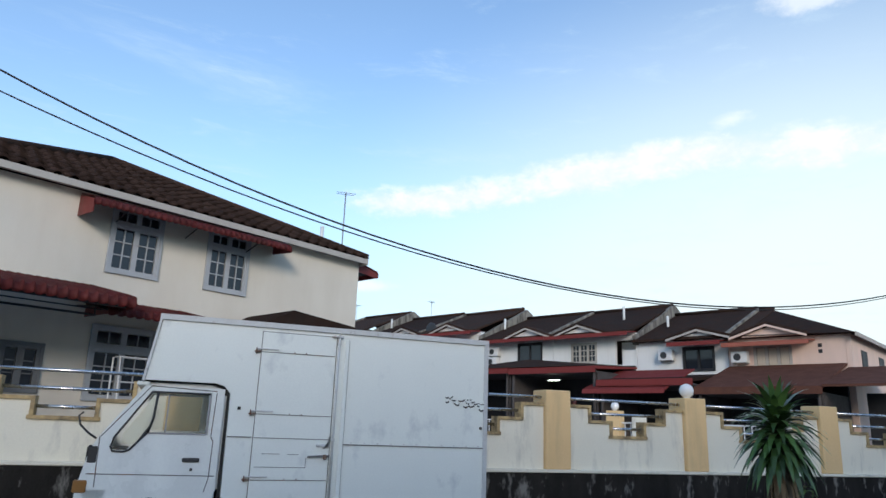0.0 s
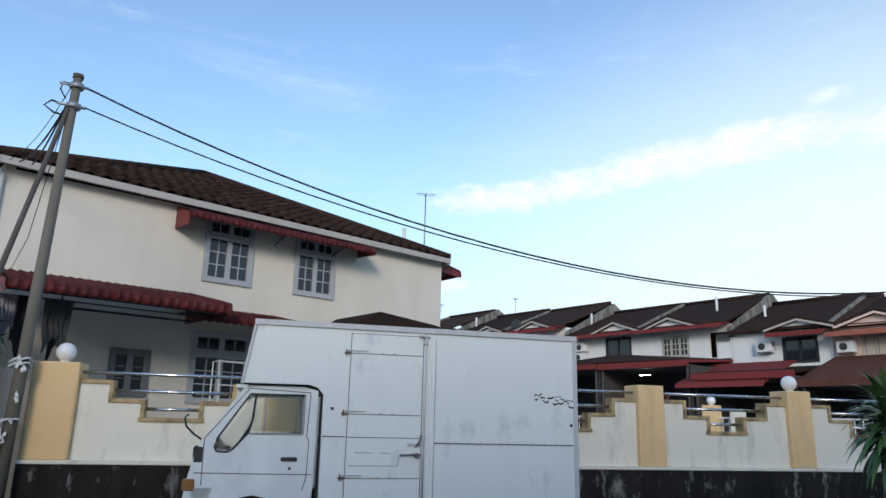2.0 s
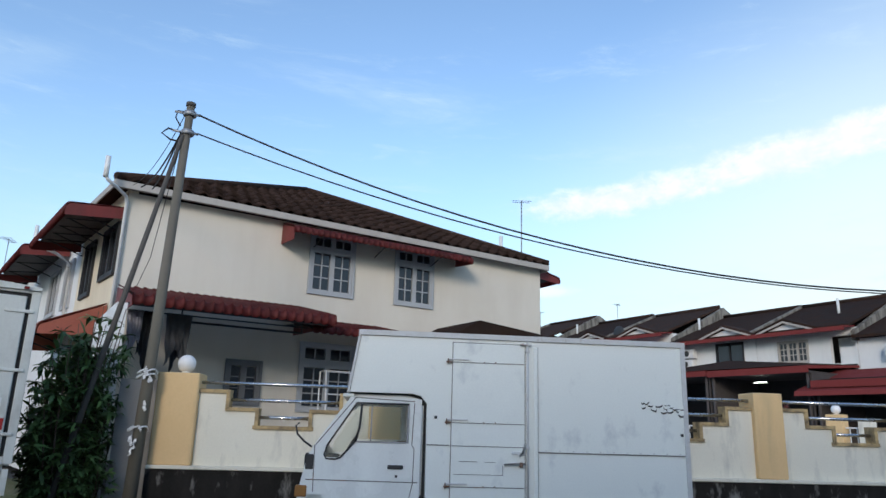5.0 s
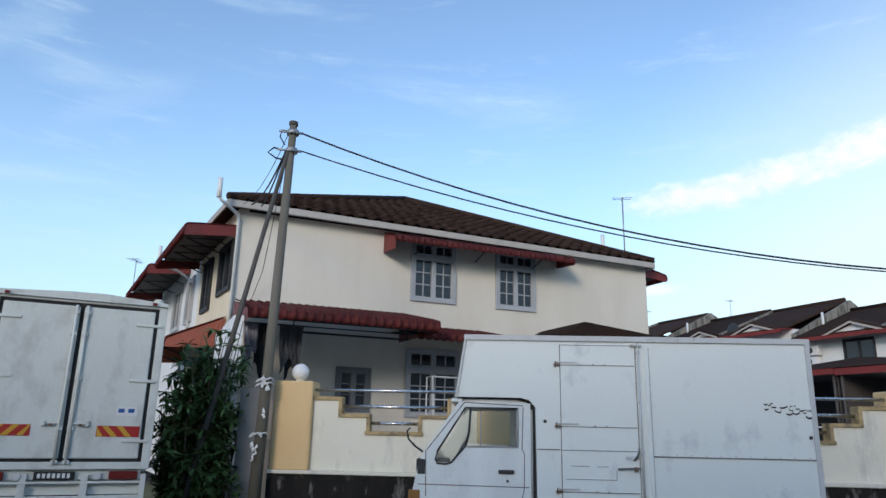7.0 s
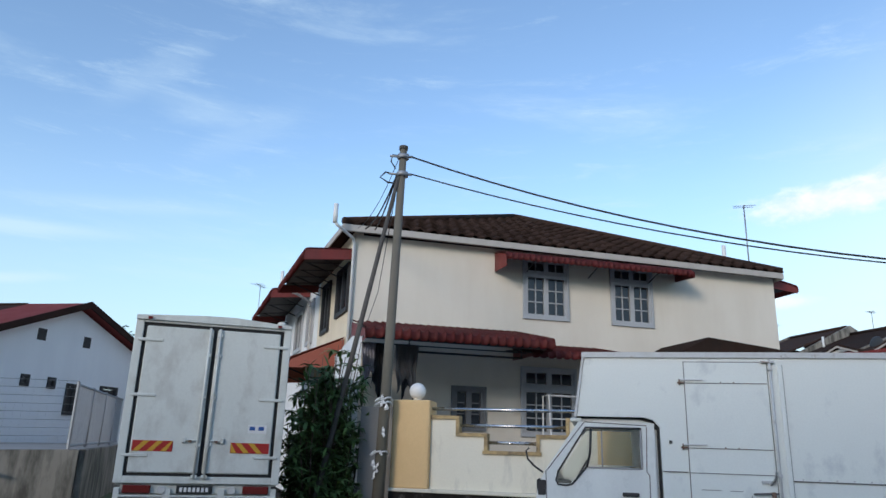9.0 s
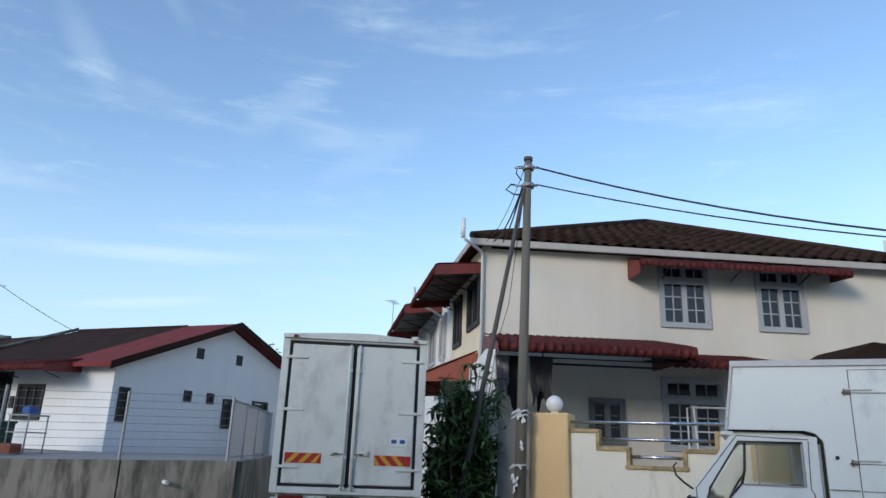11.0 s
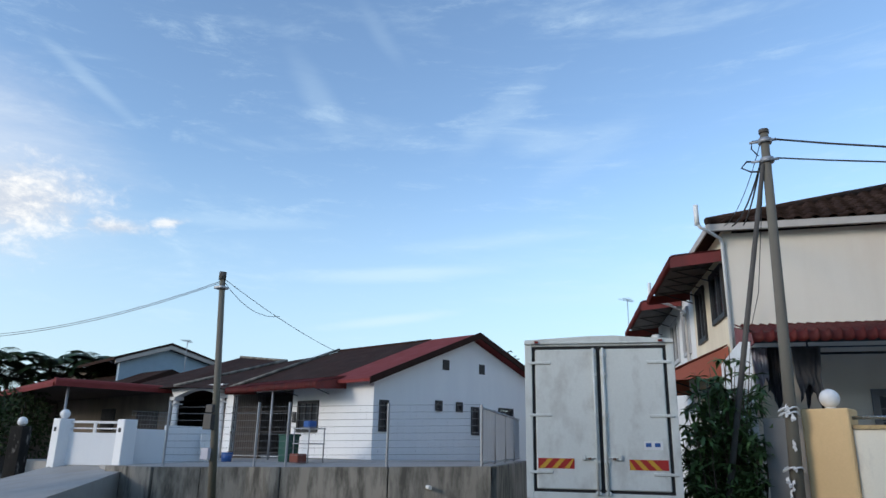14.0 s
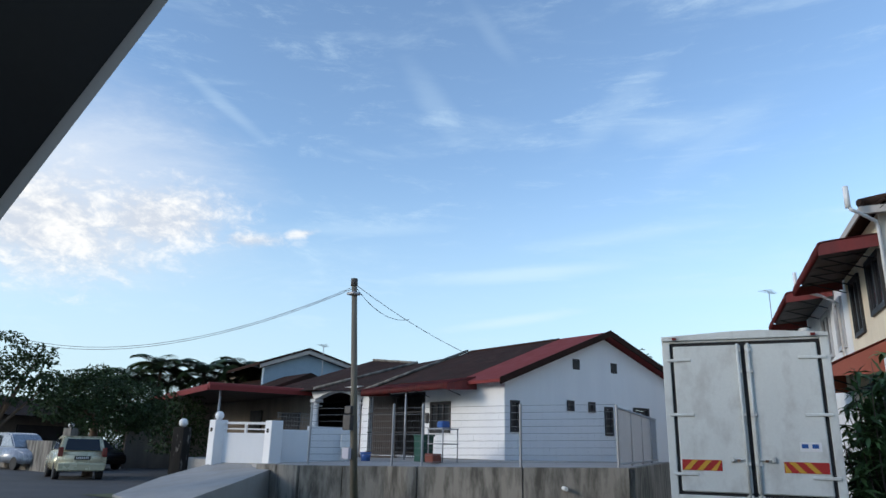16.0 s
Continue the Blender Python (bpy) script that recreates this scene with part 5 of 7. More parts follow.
tiled = row_house(8.36, 13.6, 6.85, WHITE_WALL, "white terraced house with dark windows and two air conditioners", (8.2, 11.55, 7.43), (9.10, 10.85, 5.30, 6.62), DARK_FRAME_AND_SHADE, PANE, (5.05, 4.78), RED_TILE, ac=((12.45, 5.92), (12.55, 5.32)), parapet=True)
row_house(-1.57, 3.14, 6.25, WHITE_WALL, "white terraced house with a louvred dark window", (-1.9, 1.25, 6.68), (-0.93, 0.67, 4.70, 5.91), DARK_FRAME_AND_SHADE, PANE, (4.55, 4.05), ROOF_TILE, ac=((1.42, 5.25),), parapet=True, awn_low=0.15, awn_span=(-1.56, 1.05))
row_house(-6.6, -1.58, 6.15, PINK_WALL, "pink-plastered end house with a wide pale window", (-5.25, -1.88, 6.70), (-4.41, -2.75, 4.76, 5.83), FASCIA, CURTAIN, (4.90, 3.66), BROWN_PORCH, ac=((-2.2, 5.02),), roof_from=-2.4, awn_low=0.22, awn_span=(-5.4, -1.62))
row_house(13.8, 19.0, 7.55, WHITE_WALL, "white terraced house mostly hidden behind its dark roof", (14.5, 17.8, 8.08), (15.0, 16.7, 5.9, 7.0), DARK_FRAME_AND_SHADE, PANE, (5.05, 4.2), RED_TILE)
row_house(19.2, 24.6, 7.65, WHITE_WALL, "white terraced house with a parapet between roofs", (18.9, 21.8, 8.12), (20.4, 22.0, 6.0, 7.0), DARK_FRAME_AND_SHADE, PANE, (5.05, 4.2), RED_TILE, parapet=True)
row_house(24.8, 30.2, 8.2, WHITE_WALL, "far white terraced house with a dark roof", (25.2, 28.6, 8.7), (26.0, 27.6, 6.3, 7.4), DARK_FRAME_AND_SHADE, PANE, (5.05, 4.2), RED_TILE)
bm = bmesh.new()
pv = [bm.verts.new(p) for p in ((-4.3, 3.9, 4.74), (-4.3, 12.6, 4.78), (0.0, 12.6, 5.1), (0.0, 3.9, 5.1), (-2.0, 8.6, 5.42), (-0.1, 8.6, 5.50))]
for f in ((0, 1, 4), (1, 2, 5, 4), (2, 3, 5), (3, 0, 4, 5), (0, 3, 2, 1)):
    bm.faces.new([pv[k] for k in f])
bmesh.ops.recalc_face_normals(bm, faces=bm.faces[:])
part("porch_hip", bm, ROOF_TILE, tiled, "low dark tiled hip over the porch")
bm = bmesh.new()
prism(bm, [(-1.2, 4.72), (-1.2, 4.66), (-4.5, 3.52), (-4.56, 3.40), (-4.60, 3.40), (-4.52, 3.60)], "y", -0.4, 3.7)
sheet = part("sun_shade", bm, RED_TILE, None)
sheet.matrix_basis = ROW
tagged(sheet, "dull red sloping sheet over a front porch", "awning")
# hipped end and side wall of the pink house
pe = thing("pink_house_end", ROW, "pink gable end with hipped dark roof of the last house", "house end")
boxes("end_wall", PINK_WALL, pe, (0.0, 9.0, -6.8, -6.6, ROW_FLOOR, 6.14))
bm = bmesh.new()
hv = [bm.verts.new(p) for p in ((-0.5, -7.1, 6.14), (9.7, -7.1, 6.14), (4.6, -2.4, 8.19), (-0.5, -2.39, 6.24), (9.7, -2.39, 6.24))]
for f in ((0, 1, 2), (0, 2, 3), (1, 4, 2), (0, 3, 4, 1)):
    bm.faces.new([hv[k] for k in f])
part("hip_roof", bm, ROOF_TILE, pe)
boxes("fascia", FASCIA, pe, (-0.55, 9.7, -7.15, -7.1, 5.98, 6.16))
boxes("vent_block", DARK_FRAME_AND_SHADE, pe, (-0.02, 0.0, -5.66, -5.50, 5.62, 5.78), (-0.02, 0.0, -5.66, -5.50, 5.36, 5.52))
for x in (1.6, 5.0):
    boxes("side_window", DARK_FRAME_AND_SHADE, pe, (x, x + 1.0, -6.83, -6.8, 4.6, 5.6))
bm = bmesh.new()
prism(bm, [(-4.3, 3.62), (-4.3, 3.72), (0.0, 4.72), (3.0, 4.72), (3.0, 4.6)], "y", -9.8, -6.6)
part("porch_roof", bm, BROWN_PORCH, pe)
# near-black sheet painted in for shade below the end porch roof
boxes("porch_back", DARK_FRAME_AND_SHADE, pe, (-0.2, 0.0, -9.5, -7.2, ROW_FLOOR, 3.6))
# front garden walls, lit tube and the land behind
gw = thing("front_garden_wall", ROW, "low cream front garden walls with lamps", "garden wall", kind="structure")
for v0, v1 in ((13.0, 8.6), (8.0, 3.4), (2.9, -1.4), (-2.0, -6.6)):
    boxes("wall_panel", FENCE_CREAM, gw, (-9.0, -8.85, v1, v0, 0.6, 1.5))
    boxes("gate_post", FENCE_CREAM, gw, (-9.15, -8.75, v1 - 0.25, v1 + 0.15, 0.6, 2.25))
    bm = bmesh.new()
    for k in range(16):
        v = v1 + 0.3 + k * (v0 - v1 - 0.5) / 16
        tube(bm, [(-8.95, v, 1.5), (-8.95, v, 2.0)], 0.02, 4)
    box(bm, -8.97, -8.93, v1 + 0.2, v0, 2.0, 2.05)
    part("railing", bm, WHITE_FRAME, gw)
for v, z in ((-0.45, 2.67), (-7.86, 2.54)):
    boxes("lamp_post", PILLAR_YELLOW, gw, (-9.15, -8.75, v - 0.28, v + 0.28, 0.6, z - 0.2), bevel=0.01)
    gl = thing("globe_lamp", ROW @ pose(-8.95, v, z - 0.2), "small white globe lamp on a garden gate post", "lamp", "globe lamps on the garden posts")
    bm = bmesh.new()
    ball(bm, (0, 0, 0.17), 0.16)
    part("globe", bm, GLOBE, gl)
    boxes("base", WHITE_PLASTIC, gl, (-0.06, 0.06, -0.06, 0.06, 0.0, 0.03))
tube_lamp = boxes("tube_lamp", LIGHT_TUBE, None, (-0.02, 0.02, -0.32, 0.32, -0.015, 0.015))
tube_lamp.matrix_basis = ROW @ pose(-3.6, 5.9, 4.12)
tagged(tube_lamp, "lit fluorescent tube under the porch roof", "lamp")
back = thing("row_ground", ROW, "raised ground under the terraced row", "ground", kind="structure")
boxes("terrace_slab", SLAB, back, (-11.0, 12, -12, 32, 0.0, ROW_FLOOR - 0.02))


def antenna(m, height, label, bars=5, size=0.5):
    a = thing("tv_antenna", m, label, "antenna", "roof antennas")
    pipe("mast", GALV, a, [(0, 0, 0), (0, 0, height)], 0.018, 6)
    bm = bmesh.new()
    tube(bm, [(-size, 0, height - 0.03), (size, 0, height - 0.03)], 0.012, 5)
    for k in range(bars):
        x = -size + 2 * size * (k + 0.5) / bars
        tube(bm, [(x, -0.28 + 0.03 * k, height - 0.03), (x, 0.28 - 0.03 * k, height - 0.03)], 0.008, 4)
    part("elements", bm, GALV, a)


antenna(HOUSE @ pose(10.38, 0.9, 6.0, 0, 0, 60), 2.05, "thin roof antenna on a tall mast", 2, 0.14)
antenna(ROW @ pose(4.6, 22.6, 9.5, 0, 0, 30), 1.5, "roof antenna above the terraced row")
antenna(ROW @ pose(4.6, 31.5, 9.6, 0, 0, 70), 1.9, "roof antenna above the terraced row")
antenna(ROW @ pose(3.0, -8.9, 4.6, 0, 0, 40), 2.6, "tall mast antenna beside the pink house")
antenna(FRONT @ pose(-0.1, 18.5, 5.8, 0, 0, 60), 2.75, "roof antenna above the neighbouring front")
antenna(COTTAGE @ pose(1.1, 17.6, 4.4, 0, 0, 50), 2.5, "roof antenna above the low houses")
vents = ((9.84, 1.15, 6.2, 0.75), (-0.75, 6.9, 5.9, 0.5))
for x, y, z, hgt in vents:
    vp = thing("vent_pipe", HOUSE @ pose(x, y, z), "short white plastic vent pipe on the roof edge", "pipe")
    pipe("pipe", WHITE_PLASTIC, vp, [(0, 0, 0), (0, 0, hgt)], 0.055, 10)
for y, z in ((13.4, 8.3), (4.9, 8.35), (2.3, 7.6), (24.2, 9.1)):
    vp = thing("vent_pipe", ROW @ pose(2.0, y, z - 0.6), "short white plastic vent pipe on the roof", "pipe")
    pipe("pipe", WHITE_PLASTIC, vp, [(0, 0, 0), (0, 0, 0.9)], 0.07, 8)
# wash-house roof behind the truck
wr = thing("washhouse", HOUSE, "small dark-roofed lean-to beside the house wall", "lean-to")
boxes("wall", PLASTER, wr, (6.9, 10.2, -1.6, -0.02, 0.9, 3.3))
bm = bmesh.new()
prism(bm, [(6.55, 3.62), (7.1, 3.92), (8.7, 3.78), (10.4, 3.5), (10.4, 3.35), (6.55, 3.45)], "y", -1.8, -0.02)
part("roof", bm, ROOF_TILE, wr)
dish = thing("satellite_dish", ROW @ pose(0.3, 18.4, 8.0), "grey satellite dish on the roof edge", "satellite dish")
bm = bmesh.new()
ball(bm, (0, 0, 0), 0.5)
for v in bm.verts:
    v.co.x *= 0.25
part("bowl", bm, BLACK_PLASTIC, dish)
pipe("arm", GALV, dish, [(0.1, 0, -0.5), (0, 0, 0)], 0.03, 6)


# ---- low white house with its raised yard ----
def post_fence(parent, pts, height, lines, mat=GALV):
    for a, b in zip(pts, pts[1:]):
        a, b = Vector(a), Vector(b)
        bm = bmesh.new()
        for k in range(lines):
            z = 0.12 + (height - 0.14) * k / (lines - 1)
            tube(bm, [a + Vector((0, 0, z)), b + Vector((0, 0, z))], 0.005, 4)
        n = max(2, int((b - a).length / 0.16))
        for k in range(n):
            p = a.lerp(b, (k + 0.5) / n)
            tube(bm, [p + Vector((0, 0, 0.1)), p + Vector((0, 0, height - 0.02))], 0.0008, 3)
        part("mesh_panel", bm, WIRE, parent, "galvanised wire mesh panel")


def build_cottage():
    c = thing("bungalow", COTTAGE, "freshly painted white bungalow with a brown and red gabled roof", "house")
    Z0, E = 1.36, 3.80
    holes = [(2.86, 3.18, 4.32, 4.67), (4.63, 4.93, 4.32, 4.67), (2.56, 2.85, 2.94, 3.28), (3.51, 3.80, 2.94, 3.28), (0.22, 0.57, 2.2, 3.16), (4.24, 4.62, 2.2, 3.16), (5.63, 6.40, 2.66, 3.2)]
    low = [h for h in holes if h[3] < 3.8]
    bm = bmesh.new()
    wall_cells(bm, 0, 8.55, Z0, E, 0.0, 0.2, low)
    part("gable_wall", bm, COTTAGE_WHITE, c)
    for h in holes[:2]:
        boxes("vent_opening", DARK_FRAME_AND_SHADE, c, (h[0], h[1], -0.012, 0.0, h[2], h[3]), bevel=0.004)
    bm = bmesh.new()
    prism(bm, [(0, E), (8.55, E), (4.27, 5.50)], "y", 0.0, 0.2)
    part("gable_top", bm, COTTAGE_WHITE, c)
    # pale board lines on the gable
    bm = bmesh.new()
    for k in range(9):
        z = Z0 + 0.14 + 0.2 * k
        for a, b in ((0.0, 0.22), (0.57, 2.56), (2.85, 3.51), (3.80, 4.24), (4.62, 5.63), (6.40, 8.5)):
            box(bm, a, b, -0.006, 0.0, z, z + 0.012)
    part("board_joint", bm, WHITE_WALL, c)
    for h in low:
        window("window", c, *h, 1, 1, 1, DARK_FRAME_AND_SHADE, rail=0.03, glass=DIM_PANE)
    fh = [(2.58, 3.67, 2.17, 3.21), (4.0, 7.6, Z0 + 0.02, 3.62)]
    bm = bmesh.new()
    wall_cells(bm, 0.2, 8.1, Z0, E, 0.0, 0.2, fh, "y")
    part("front_wall", bm, COTTAGE_WHITE, c)
    window("window", c, *fh[0], 3, 1, 1, DARK_FRAME_AND_SHADE, axis="y", rail=0.035, glass=DIM_PANE)
    bm = bmesh.new()
    for k in range(10):
        y = 2.64 + 0.108 * k
        tube(bm, [(-0.03, y, 2.2), (-0.03, y, 3.18)], 0.008, 4)
    part("window_grille", bm, DARK_FRAME_AND_SHADE, c)
    bm = bmesh.new()
    for k in range(26):
        y = 4.05 + 0.14 * k
        tube(bm, [(-0.02, y, Z0), (-0.02, y, 3.6)], 0.012, 4)
    for z in (1.5, 2.2, 2.9, 3.55):
        box(bm, -0.04, 0.0, 4.0, 7.6, z - 0.02, z + 0.02)
    part("porch_grille", bm, DARK_FRAME_AND_SHADE, c, "dark sliding porch grille")
    # added near-black sheets: shade inside the rooms, put in as colour
    boxes("room_back", SHADE_DARK, c, (3.2, 3.3, 0.2, 26, Z0, E), (3.3, 3.4, 0.2, 0.3, Z0, E))
    boxes("meter_box", DARK_FRAME_AND_SHADE, c, (-0.06, 0.0, 3.76, 3.90, 2.50, 2.85))
    # neighbour's porch with an arch
    for y in (8.26, 11.61):
        bm = bmesh.new()
        tube(bm, [(-0.1, y, 1.1), (-0.1, y, 3.48)], 0.15, 12, 0.12)
        box(bm, -0.30, 0.10, y - 0.2, y + 0.2, 3.48, 3.62)
        box(bm, -0.28, 0.08, y - 0.18, y + 0.18, 3.30, 3.36)
        part("column", bm, COTTAGE_WHITE, c)
    bm = bmesh.new()
    n = 14
    pts = [(8.02, 4.0)] + [(8.3 + 3.27 * k / n, 3.58 + 0.26 * math.sin(math.pi * k / n)) for k in range(n + 1)] + [(11.9, 4.0)]
    prism(bm, pts, "x", -0.25, 0.05)
    part("arch", bm, COTTAGE_WHITE, c)
    # wall colour holds the shade under the carport
    boxes("neighbour_wall", SHADED_PLASTER, c, (0.02, 0.15, 11.9, 36.0, 0.3, 4.1))
    # near-black back wall paints the shade behind the porch
    boxes("porch_back", SHADE_DARK, c, (1.6, 1.75, 8.2, 11.9, Z0 - 0.3, 3.9))
    # roofs
    bm = bmesh.new()
    prism(bm, [(-0.45, 3.62), (-0.45, 3.74), (4.27, 5.66), (9.0, 3.74), (9.0, 3.62), (4.27, 5.52)], "y", 1.92, 7.1)
    part("roof", bm, COTTAGE_TILE, c)
    bm = bmesh.new()
    prism(bm, [(-0.45, 3.66), (-0.45, 3.76), (4.27, 5.69), (9.0, 3.76), (9.0, 3.66), (4.27, 5.58)], "y", -0.35, 1.9)
    part("roof_sheet", bm, RED_TILE, c, "dull red sheet over the gable end")
    bm = bmesh.new()
    prism(bm, [(-0.5, 3.58), (-0.5, 3.80), (4.27, 5.74), (9.05, 3.80), (9.05, 3.58), (4.27, 5.52)], "y", -0.40, -0.36)
    part("barge_board", bm, COTTAGE_TILE, c, "dark brown barge board")
    bm = bmesh.new()
    line = [(7.16, 5.58, 3.72), (10.7, 5.46, 3.95), (14.4, 5.90, 4.0)]
    eave, ridge = [bm.verts.new((-0.75, y, low)) for y, top, low in line], [bm.verts.new((4.27, y, top)) for y, top, low in line]
    rear, tip = [bm.verts.new((9.0, y, 3.7)) for y, top, low in line], [bm.verts.new((x, 17.4, 3.95)) for x in (-0.75, 9.0)]
    for k in range(2):
        bm.faces.new((eave[k], eave[k + 1], ridge[k + 1], ridge[k]))
        bm.faces.new((ridge[k], ridge[k + 1], rear[k + 1], rear[k]))
    for f in ((eave[2], tip[0], ridge[2]), (ridge[2], tip[0], tip[1]), (ridge[2], tip[1], rear[2]), (eave[0], ridge[0], rear[0]), (*eave, *tip, *reversed(rear))):
        bm.faces.new(f)
    bmesh.ops.recalc_face_normals(bm, faces=bm.faces[:])
    part("neighbour_roof", bm, COTTAGE_TILE, c)
    for a, b in (((-0.5, 7.1, 3.80), (4.25, 7.1, 5.72)), ((-0.75, 10.7, 4.0), (4.27, 10.7, 5.52)), ((4.27, 10.7, 5.50), (4.27, 14.4, 5.94))):
        pipe("roof_rib", CONCRETE, c, [a, b], 0.06, 6, "weathered mortar rib across the roof")
    pipe("ridge_cap", COTTAGE_TILE, c, [(4.27, 1.95, 5.64), (4.27, 7.0, 5.64)], 0.08, 8)
    bm = bmesh.new()
    prism(bm, [(-0.9, 3.9), (-0.9, 4.02), (2.0, 5.25), (5.4, 4.0), (5.4, 3.9)], "y", 16.4, 30.0)
    part("rear_roof", bm, COTTAGE_TILE, c)
    # end wall darkened likewise for carport shade
    boxes("carport_end_wall", SHADED_PLASTER, c, (-4.3, 0.0, 24.0, 24.2, 0.2, 3.7))
    # flat dark boxes: shade inside window and doorway, put in as colour
    boxes("carport_window", DARK_FRAME_AND_SHADE, c, (-0.06, 0.015, 17.2, 18.5, 2.3, 3.3), bevel=0.01)
    boxes("carport_doorway", DARK_FRAME_AND_SHADE, c, (-0.06, 0.015, 13.2, 15.0, 1.0, 3.1), bevel=0.01)
    for ob in c.children_recursive:
        for v in ob.data.vertices:
            v.co.x -= SKEW * v.co.y
    turn = math.degrees(math.atan(SKEW))
    awning("porch_awning", COTTAGE @ pose(-0.77, 6.2, 3.93, 0, 0, turn - 90), 5.0, 1.3, 0.28, 0.22, "dull red corrugated awning over the bungalow porch", brackets=3)
    cp = thing("carport_roof", COTTAGE, "flat red carport roof of the next house on slim posts", "carport")
    # deck in the shade colour, to darken the carport from below
    boxes("deck", SHADE_DARK, cp, (-5.95, -1.5, 12.15, 26.0, 3.84, 3.92))
    bm = bmesh.new()
    for k, (a, b) in enumerate((((-6.05, 12.0), (-1.45, 12.0)), ((-6.05, 12.0), (-6.05, 26.0)))):
        edge = [(0.0, 3.78), (0.0, 3.96), (0.05, 4.05), (0.16, 4.09), (0.3, 4.1), (0.3, 4.04), (0.04, 3.78)]
        if k == 0:
            prism(bm, [(b_y + 12.0, z) for b_y, z in edge], "x", a[0] + 0.0, b[0])
        else:
            prism(bm, [(b_x - 6.05, z) for b_x, z in edge], "y", 12.32, b[1])
    part("fascia", bm, RED_TILE, cp, "rolled red edge sheet")
    boxes("sheet", RED_TILE, cp, (-5.75, -1.5, 12.3, 26.0, 4.04, 4.10))
    for x, y in ((-5.5, 12.3), (-5.5, 19.0)):
        pipe("post", GALV, cp, [(x, y, 0.3), (x, y, 3.85)], 0.05, 8)
    pp = thing("awning_post", COTTAGE @ pose(-1.6, 3.4, 1.25), "slim pale post under the porch awning", "post")
    pipe("post", GALV, pp, [(0, 0, 0), (0, 0, 2.4)], 0.035, 8)
    # behind: blue gable and grey roof
    bg = thing("blue_house", COTTAGE @ pose(-1.99, 19.4, 0.05), "pale blue gable with a white barge board behind the row", "house")
    bm = bmesh.new()
    prism(bm, [(0.5, 0.3), (6.4, 0.3), (6.4, 5.6), (2.9, 6.5), (0.5, 5.6)], "y", 0.0, 0.3)
    part("gable_wall", bm, material("pale_blue_paint", (0.30, 0.40, 0.48), 0.8), bg)
    bm = bmesh.new()
    prism(bm, [(0.2, 5.55), (0.2, 5.75), (2.9, 6.75), (6.8, 5.7), (6.8, 5.5), (2.9, 6.5)], "y", -0.3, -0.2)
    part("barge_board", bm, FASCIA, bg)
    bm = bmesh.new()
    prism(bm, [(0.1, 5.7), (0.1, 5.85), (2.9, 6.85), (6.8, 5.8), (6.8, 5.65), (2.9, 6.7)], "y", -0.3, 9.0)
    part("roof", bm, ROOF_TILE, bg)
    gr = thing("far_house", COTTAGE @ pose(2.0, 27.6, -0.2), "far house with a grey hipped roof", "house")
    boxes("wall", SHADED_PLASTER, gr, (-2.5, 5, 0, 7, 0.3, 6.2))
    bm = bmesh.new()
    vs = [bm.verts.new(p) for p in ((-3, -0.5, 6.2), (5.5, -0.5, 6.2), (5.5, 7.5, 6.2), (-3, 7.5, 6.2), (1.2, 3, 7.9), (1.2, 4, 7.9))]
    for f in ((0, 1, 4), (1, 2, 5, 4), (2, 3, 5), (3, 0, 4, 5), (0, 3, 2, 1)):
        bm.faces.new([vs[k] for k in f])
    part("roof", bm, CONCRETE, gr)
    # raised yard and retaining wall
    yard = thing("bungalow_yard", COTTAGE, "raised concrete yard on a stained retaining wall", "yard", kind="structure")
    bm = bmesh.new()
    rim = [(-6.45, 3.3, 1.10), (-5.95, 1.3, 1.12), (-4.15, -0.3, 1.16), (-3.68, -1.2, 1.18), (-1.9, -3.3, 1.24), (0.02, -4.98, 1.30), (7.4, 0.15, 1.38)]
    top = [bm.verts.new(v) for v in rim + [(7.4, 2.0, 1.38), (0.3, 0.3, 1.37), (-1.5, 13.0, 1.2), (-6.6, 13.0, 1.08)]]
    bm.faces.new(top)
    made = bmesh.ops.extrude_face_region(bm, geom=bm.faces[:])["geom"]
    for v in made:
        if isinstance(v, bmesh.types.BMVert):
            v.co.z = 0.0
    bmesh.ops.triangulate(bm, faces=bm.faces[:])
    bmesh.ops.recalc_face_normals(bm, faces=bm.faces[:])
    part("slab", bm, SLAB, yard)
    for (ax, ay, az), (bx, by, bz), n in zip(rim, rim[1:], (2, 2, 1, 1, 1, 2)):
        a, b = Vector((ax, ay, az)), Vector((bx, by, bz))
        d = (b - a).normalized()
        out = Vector((d.y, -d.x, 0)) * (0.14 if (Vector((d.y, -d.x, 0))).dot(Vector((-1, -1, 0))) > 0 or d.y > 0.3 and d.x > 0.5 else -0.14)
        for k in range(n):
            p, q = a.lerp(b, k / n) + d * 0.006, a.lerp(b, (k + 1) / n) - d * 0.006
            bm = bmesh.new()
            bump = random.uniform(0.0, 0.02)
            vs = [bm.verts.new(w) for w in (Vector((p.x, p.y, -0.1)), Vector((q.x, q.y, -0.1)), Vector((q.x, q.y, q.z + 0.01)), Vector((p.x, p.y, p.z + 0.01)))]
            vs += [bm.verts.new(v.co + out * (1 + 3 * bump)) for v in vs]
            for f in ((0, 1, 2, 3), (7, 6, 5, 4), (0, 4, 5, 1), (1, 5, 6, 2), (2, 6, 7, 3), (3, 7, 4, 0)):
                bm.faces.new([vs[i] for i in f])
            bmesh.ops.recalc_face_normals(bm, faces=bm.faces[:])
            bmesh.ops.bevel(bm, geom=bm.edges[:], offset=0.012, segments=1, affect="EDGES")
            part("retaining_panel", bm, CONCRETE, yard)
